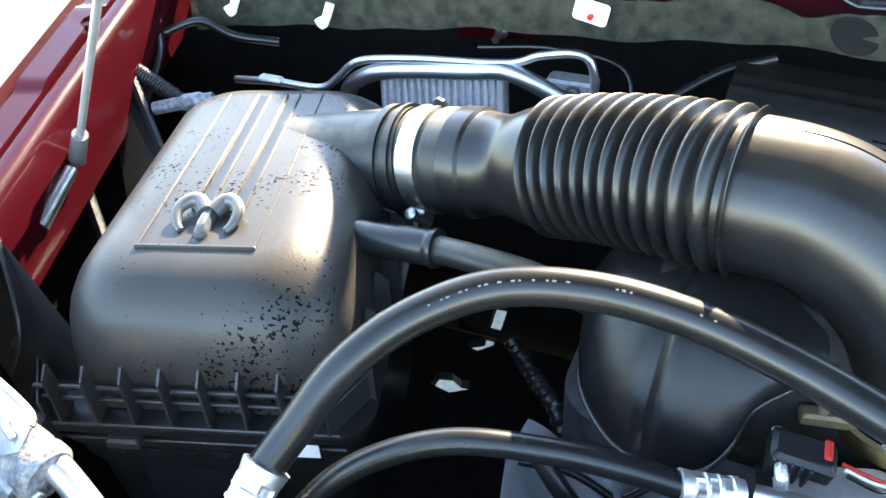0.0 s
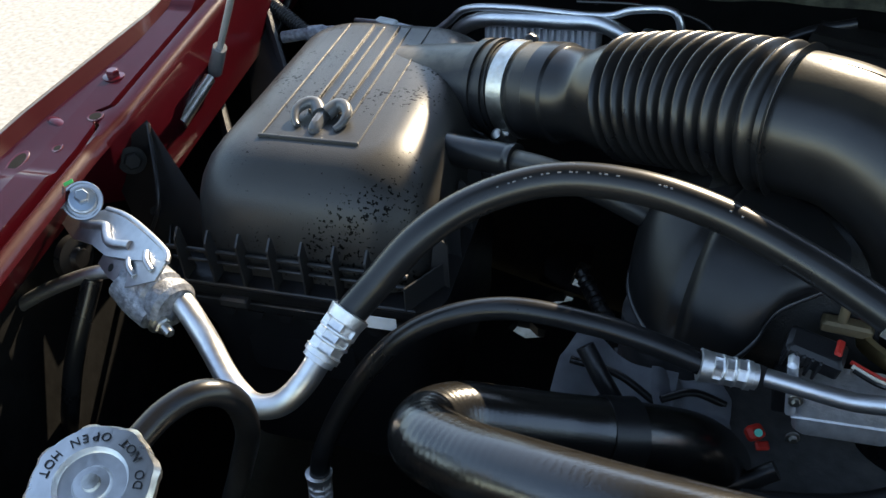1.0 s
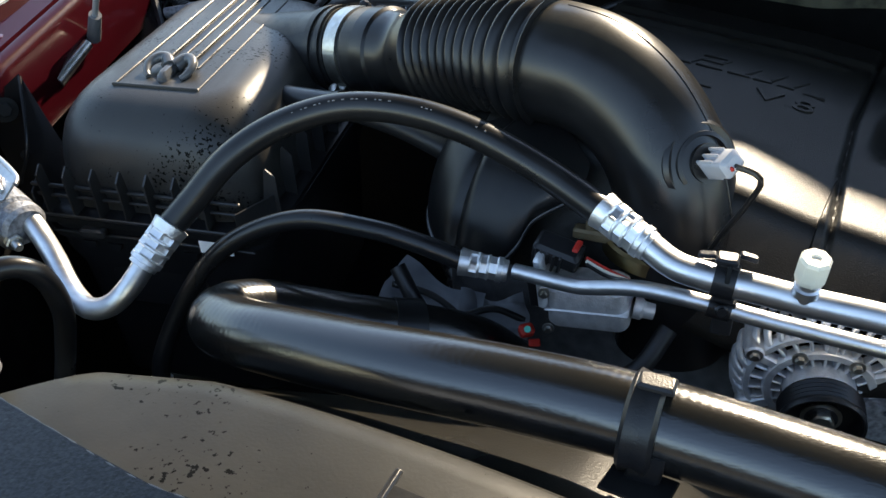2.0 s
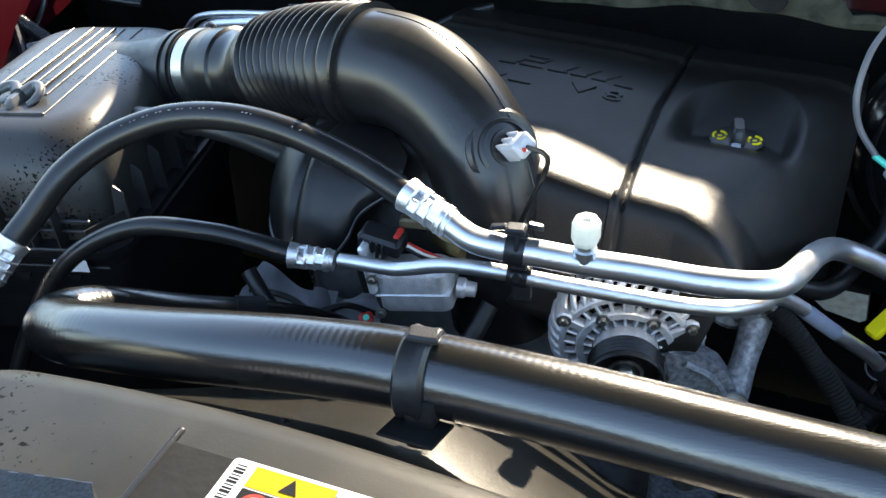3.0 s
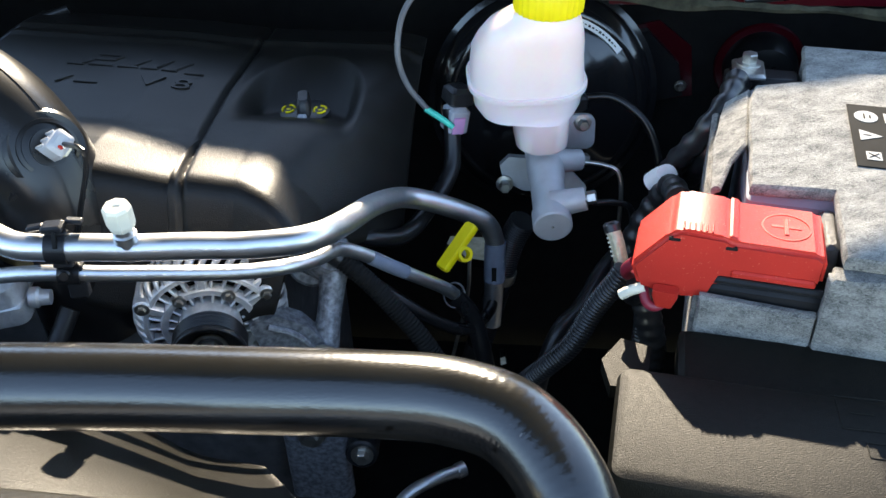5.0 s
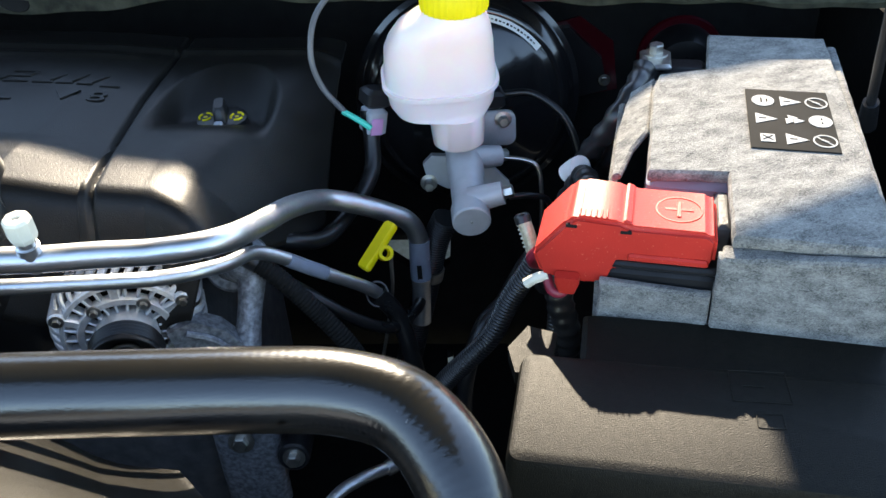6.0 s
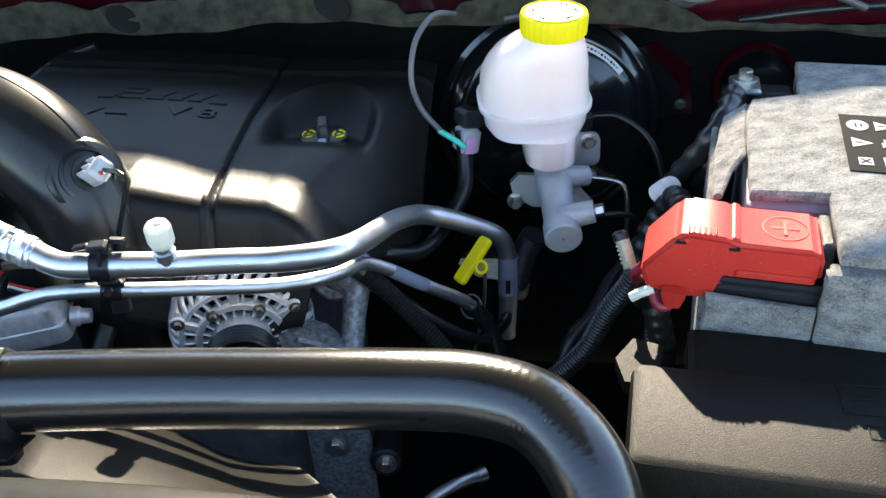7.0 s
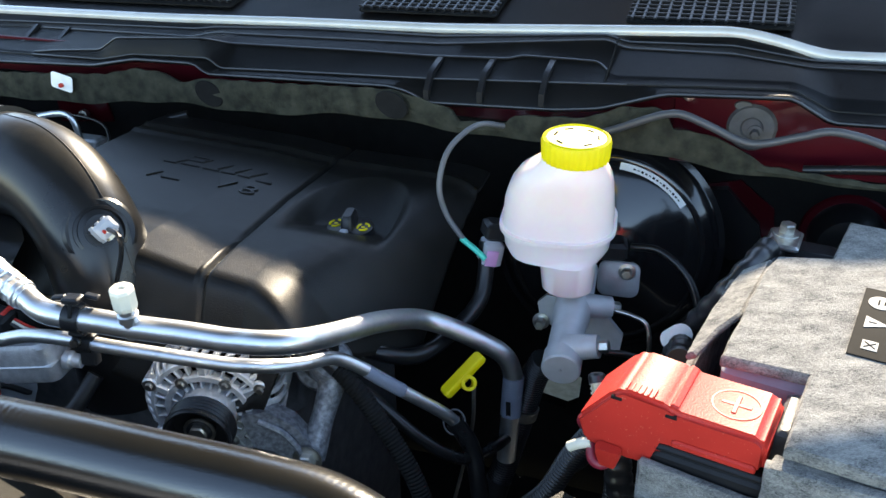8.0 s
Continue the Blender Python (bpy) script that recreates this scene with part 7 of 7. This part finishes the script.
def battery():
    b = thing("battery", "car battery inside a grey felt heat jacket", "battery")
    case = mat("blue_grey_case", (0.22, 0.25, 0.3), 0.5, bump=0.2)
    part("case", block(0.155, 0.20, 0.17, BAT @ pose(0.0, 0.02, -0.182), 0.006), case, b)
    part("front_case", block(0.085, 0.088, 0.16, BAT @ pose(-0.058, -0.121, -0.197), 0.004), PLASTIC, b)
    part("case_rim", block(0.082, 0.006, 0.006, BAT @ pose(-0.058, -0.163, -0.037), 0.002), PLASTIC, b)
    part("post_block", block(0.012, 0.05, 0.03, BAT @ pose(-0.0215, -0.115, -0.040), 0.003), GRIME, b)
    felt_sheet("jacket_top", [(0.088, -0.166), (0.080, 0.196), (-0.03, 0.194), (-0.032, 0.110), (-0.074, 0.092), (-0.079, 0.06), (-0.077, -0.086), (-0.018, -0.080), (-0.017, -0.166)], 0.010, BAT @ pose(0, 0, -0.010), b)
    front = BAT @ pose(0, -0.1665, 0, 90, 0, 0)
    felt_sheet("jacket_front", [(-0.025, -0.012), (0.094, -0.004), (0.094, -0.16), (-0.024, -0.16)], 0.011, front, b)
    felt_sheet("jacket_front", [(-0.104, -0.043), (-0.026, -0.046), (-0.026, -0.16), (-0.104, -0.16)], 0.009, front, b)
    felt_sheet("jacket_flap", [(-0.024, -0.178), (0.092, -0.178), (0.092, -0.160), (-0.022, -0.160)], 0.006, BAT @ pose(0, 0, -0.017), b)
    felt_sheet("jacket_side", [(0.003, 0.090), (-0.020, 0.074), (-0.027, 0.0), (-0.026, -0.076), (-0.018, -0.074), (-0.010, -0.035), (0.001, -0.012)], 0.006, BAT @ pose(-0.079, 0, -0.010, 0, -22, 0), b)
    felt_sheet("jacket_side", [(-0.165, -0.05), (-0.08, -0.035), (0.072, -0.02), (0.072, -0.16), (-0.165, -0.16)], 0.007, BAT @ pose(-0.1075, 0, 0, 90, 0, 90), b)
    felt_sheet("jacket_side", [(-0.17, -0.006), (0.19, -0.006), (0.19, -0.16), (-0.17, -0.16)], 0.009, BAT @ pose(0.082, 0, 0, 90, 0, 90), b)
    felt_sheet("jacket_back", [(-0.028, -0.008), (0.078, -0.008), (0.078, -0.16), (-0.028, -0.16)], 0.009, BAT @ pose(0, 0.196, 0, 90, 0, 0), b)
    lab = part("label", block(0.067, 0.108, 0.0012, BAT @ pose(0.0335, 0.014, 0.0), 0.0004), INK, b, "black warning label with white pictograms")

    def disc(m, r, material=PRINTPALE, h=0.0004):
        part("icon", lathe([(r, 0), (r, h), (0, h)], m @ Matrix.Diagonal((1, 1.12, 1, 1)), 24), material, lab)

    def ring(m, r):
        part("icon", lathe([(r, 0), (r, 0.0004), (r - 0.0012, 0.0004), (r - 0.0012, 0), (r, 0)], m @ Matrix.Diagonal((1, 1.12, 1, 1)), 28), PRINTPALE, lab)
        part("icon_bar", block(0.0012, 2 * r - 0.001, 0.0004, m @ pose(0, 0, 0, 0, 0, 42), 0.0001), PRINTPALE, lab)
        part("icon_bar", block(0.006, 0.002, 0.0003, m @ pose(0, 0, 0.0003, 0, 0, -35), 0.0001), PRINTPALE, lab)

    def triangle(m, mark=True):
        part("icon", slab([(-0.0075, -0.009), (0.0095, 0.0), (-0.0075, 0.009)], 0, 0.0004, m), PRINTPALE, lab)
        if mark:
            part("icon_bar", block(0.006, 0.0013, 0.0003, m @ pose(-0.002, 0, 0.0005), 0.0001), INK, lab)

    for r in range(3):
        for c in range(3):
            m = BAT @ pose(0.0135 + 0.0215 * c, 0.045 - 0.034 * r, 0.0014)
            if (r, c) in ((0, 0), (1, 2)):
                disc(m, 0.0092)
                for dx, dy, w in ((-0.0015, 0, 0.009), (0.003, 0, 0.006)) if c == 0 else ((0.001, -0.0035, 0.0025), (0.001, 0.0035, 0.0025)):
                    part("icon_bar", block(0.0014, w, 0.0003, m @ pose(dx, dy, 0.0005), 0.0001), INK, lab)
            elif (r, c) in ((0, 2), (2, 2)):
                ring(m, 0.0092)
            elif (r, c) == (1, 1):
                for k in range(3):
                    part("icon", slab([(-0.002, -0.006), (0.006, -0.001), (-0.002, 0.003), (-0.003, 0.0)], 0, 0.0004, m @ pose(0, 0, 0, 0, 0, 120 * k) @ pose(0.003, 0, 0)), PRINTPALE, lab)
            elif (r, c) == (2, 0):
                part("icon", block(0.011, 0.013, 0.0004, m, 0.0001), PRINTPALE, lab)
                for t in (45, -45):
                    part("icon_bar", block(0.0012, 0.011, 0.0003, m @ pose(0, 0, 0.0005, 0, 0, t), 0.0001), INK, lab)
            else:
                triangle(m)
    t = thing("terminal_cover", "red plastic battery terminal cover with embossed plus", "terminal cover")
    T = pose(0.93, 0.18, 0, 0, 0, -33) @ pose(0, -0.109, 0, 90, 0, 0)
    prof = [(-0.147, 1.014), (-0.154, 1.034), (-0.130, 1.064), (-0.122, 1.0685), (-0.092, 1.0665), (-0.086, 1.0635), (-0.032, 1.063), (-0.0262, 1.058), (-0.0262, 1.037), (-0.091, 1.032), (-0.097, 1.014), (-0.112, 1.010)]
    bm = slab(prof, 0.0, 0.057, T)
    bmesh.ops.recalc_face_normals(bm, faces=bm.faces)
    bmesh.ops.bevel(bm, geom=[e for e in bm.edges], offset=0.0034, segments=3, affect="EDGES")
    h = part("shell", bm, REDPLASTIC, t)
    F = pose(0.93, 0.18, 0, 0, 0, -33)
    part("skirt", block(0.055, 0.004, 0.006, F @ pose(-0.058, -0.1665, 1.036), 0.0015), REDPLASTIC, h)
    part("ridge", block(0.007, 0.052, 0.003, F @ pose(-0.088, -0.137, 1.0635, 0, 22, 0), 0.0014), REDPLASTIC, h)
    e = F @ pose(-0.053, -0.137, 1.0628)
    part("ring", lathe([(0.0165, 0), (0.0165, 0.0008), (0.0152, 0.0008), (0.0152, 0), (0.0165, 0)], e, 40), REDPLASTIC, h)
    part("plus", block(0.020, 0.0032, 0.0008, e, 0.0003), REDPLASTIC, h)
    part("plus", block(0.0032, 0.020, 0.0009, e @ pose(0, 0, 0.0002), 0.0003), REDPLASTIC, h)
    for k in range(6):
        part("grip_rib", block(0.0014, 0.010, 0.0012, F @ pose(-0.121 + 0.0038 * k, -0.158, 1.0674), 0.0004), REDPLASTIC, h)
    for u, z in ((-0.126, 1.059), (-0.088, 1.0575)):
        part("slot", block(0.008, 0.003, 0.0028, F @ pose(u, -0.1652, z), 0.0006), INK, h)
    part("tab", stack([(0, 0.012, 0.007, 0.002), (0.010, 0.018, 0.009, 0.003), (0.016, 0.018, 0.008, 0.003)], F @ pose(-0.127, -0.169, 1.005, 8, 0, 0), 4), REDPLASTIC, h)
    f = thing("fuse_box", "dusty black plastic fuse box with a flat lid", "fuse box")
    K = pose(0.63, -0.015, 0, 0, 0, -30)
    part("lid", stack([(0.955, 0.40, 0.098, 0.006, 0.2, 0.045), (0.992, 0.40, 0.098, 0.008, 0.2, 0.045), (0.998, 0.396, 0.094, 0.008, 0.2, 0.045), (1.0, 0.388, 0.086, 0.006, 0.2, 0.045)], K, 4), LIDPLASTIC, f)
    part("ledge", block(0.37, 0.06, 0.03, K @ pose(0.225, 0.12, 0.962), 0.004), LIDPLASTIC, f)
    part("tab", slab([(-0.004, 0.09), (0.02, 0.09), (0.022, 0.135), (0.0, 0.14), (-0.012, 0.115)], 0.97, 0.982, K), LIDPLASTIC, f)
    part("base", block(0.42, 0.13, 0.2, K @ pose(0.215, 0.055, 0.75), 0.006), PLASTIC, f)
    part("front_rail", block(0.42, 0.02, 0.012, K @ pose(0.215, -0.018, 0.94), 0.004), PLASTIC, f)
    for k in range(5):
        part("latch", block(0.03, 0.012, 0.03, K @ pose(0.05 + 0.08 * k, -0.012, 0.915), 0.003), PLASTIC, f)
    mk = K @ pose(0.155, 0.078, 1.0001, 0, 0, 3)
    for sx, sy, x, y in ((0.036, 0.0008, 0, 0.014), (0.036, 0.0008, 0, -0.014), (0.0008, 0.028, -0.018, 0), (0.0008, 0.028, 0.018, 0), (0.014, 0.0008, -0.004, 0.0), (0.016, 0.0008, 0.002, -0.024), (0.016, 0.0008, 0.002, -0.036), (0.0008, 0.012, -0.006, -0.03), (0.0008, 0.012, 0.010, -0.03)):
        part("moulded_mark", block(sx, sy, 0.0006, mk @ pose(x, y, -0.0001), 0.0002), LIDPLASTIC, f)


battery()
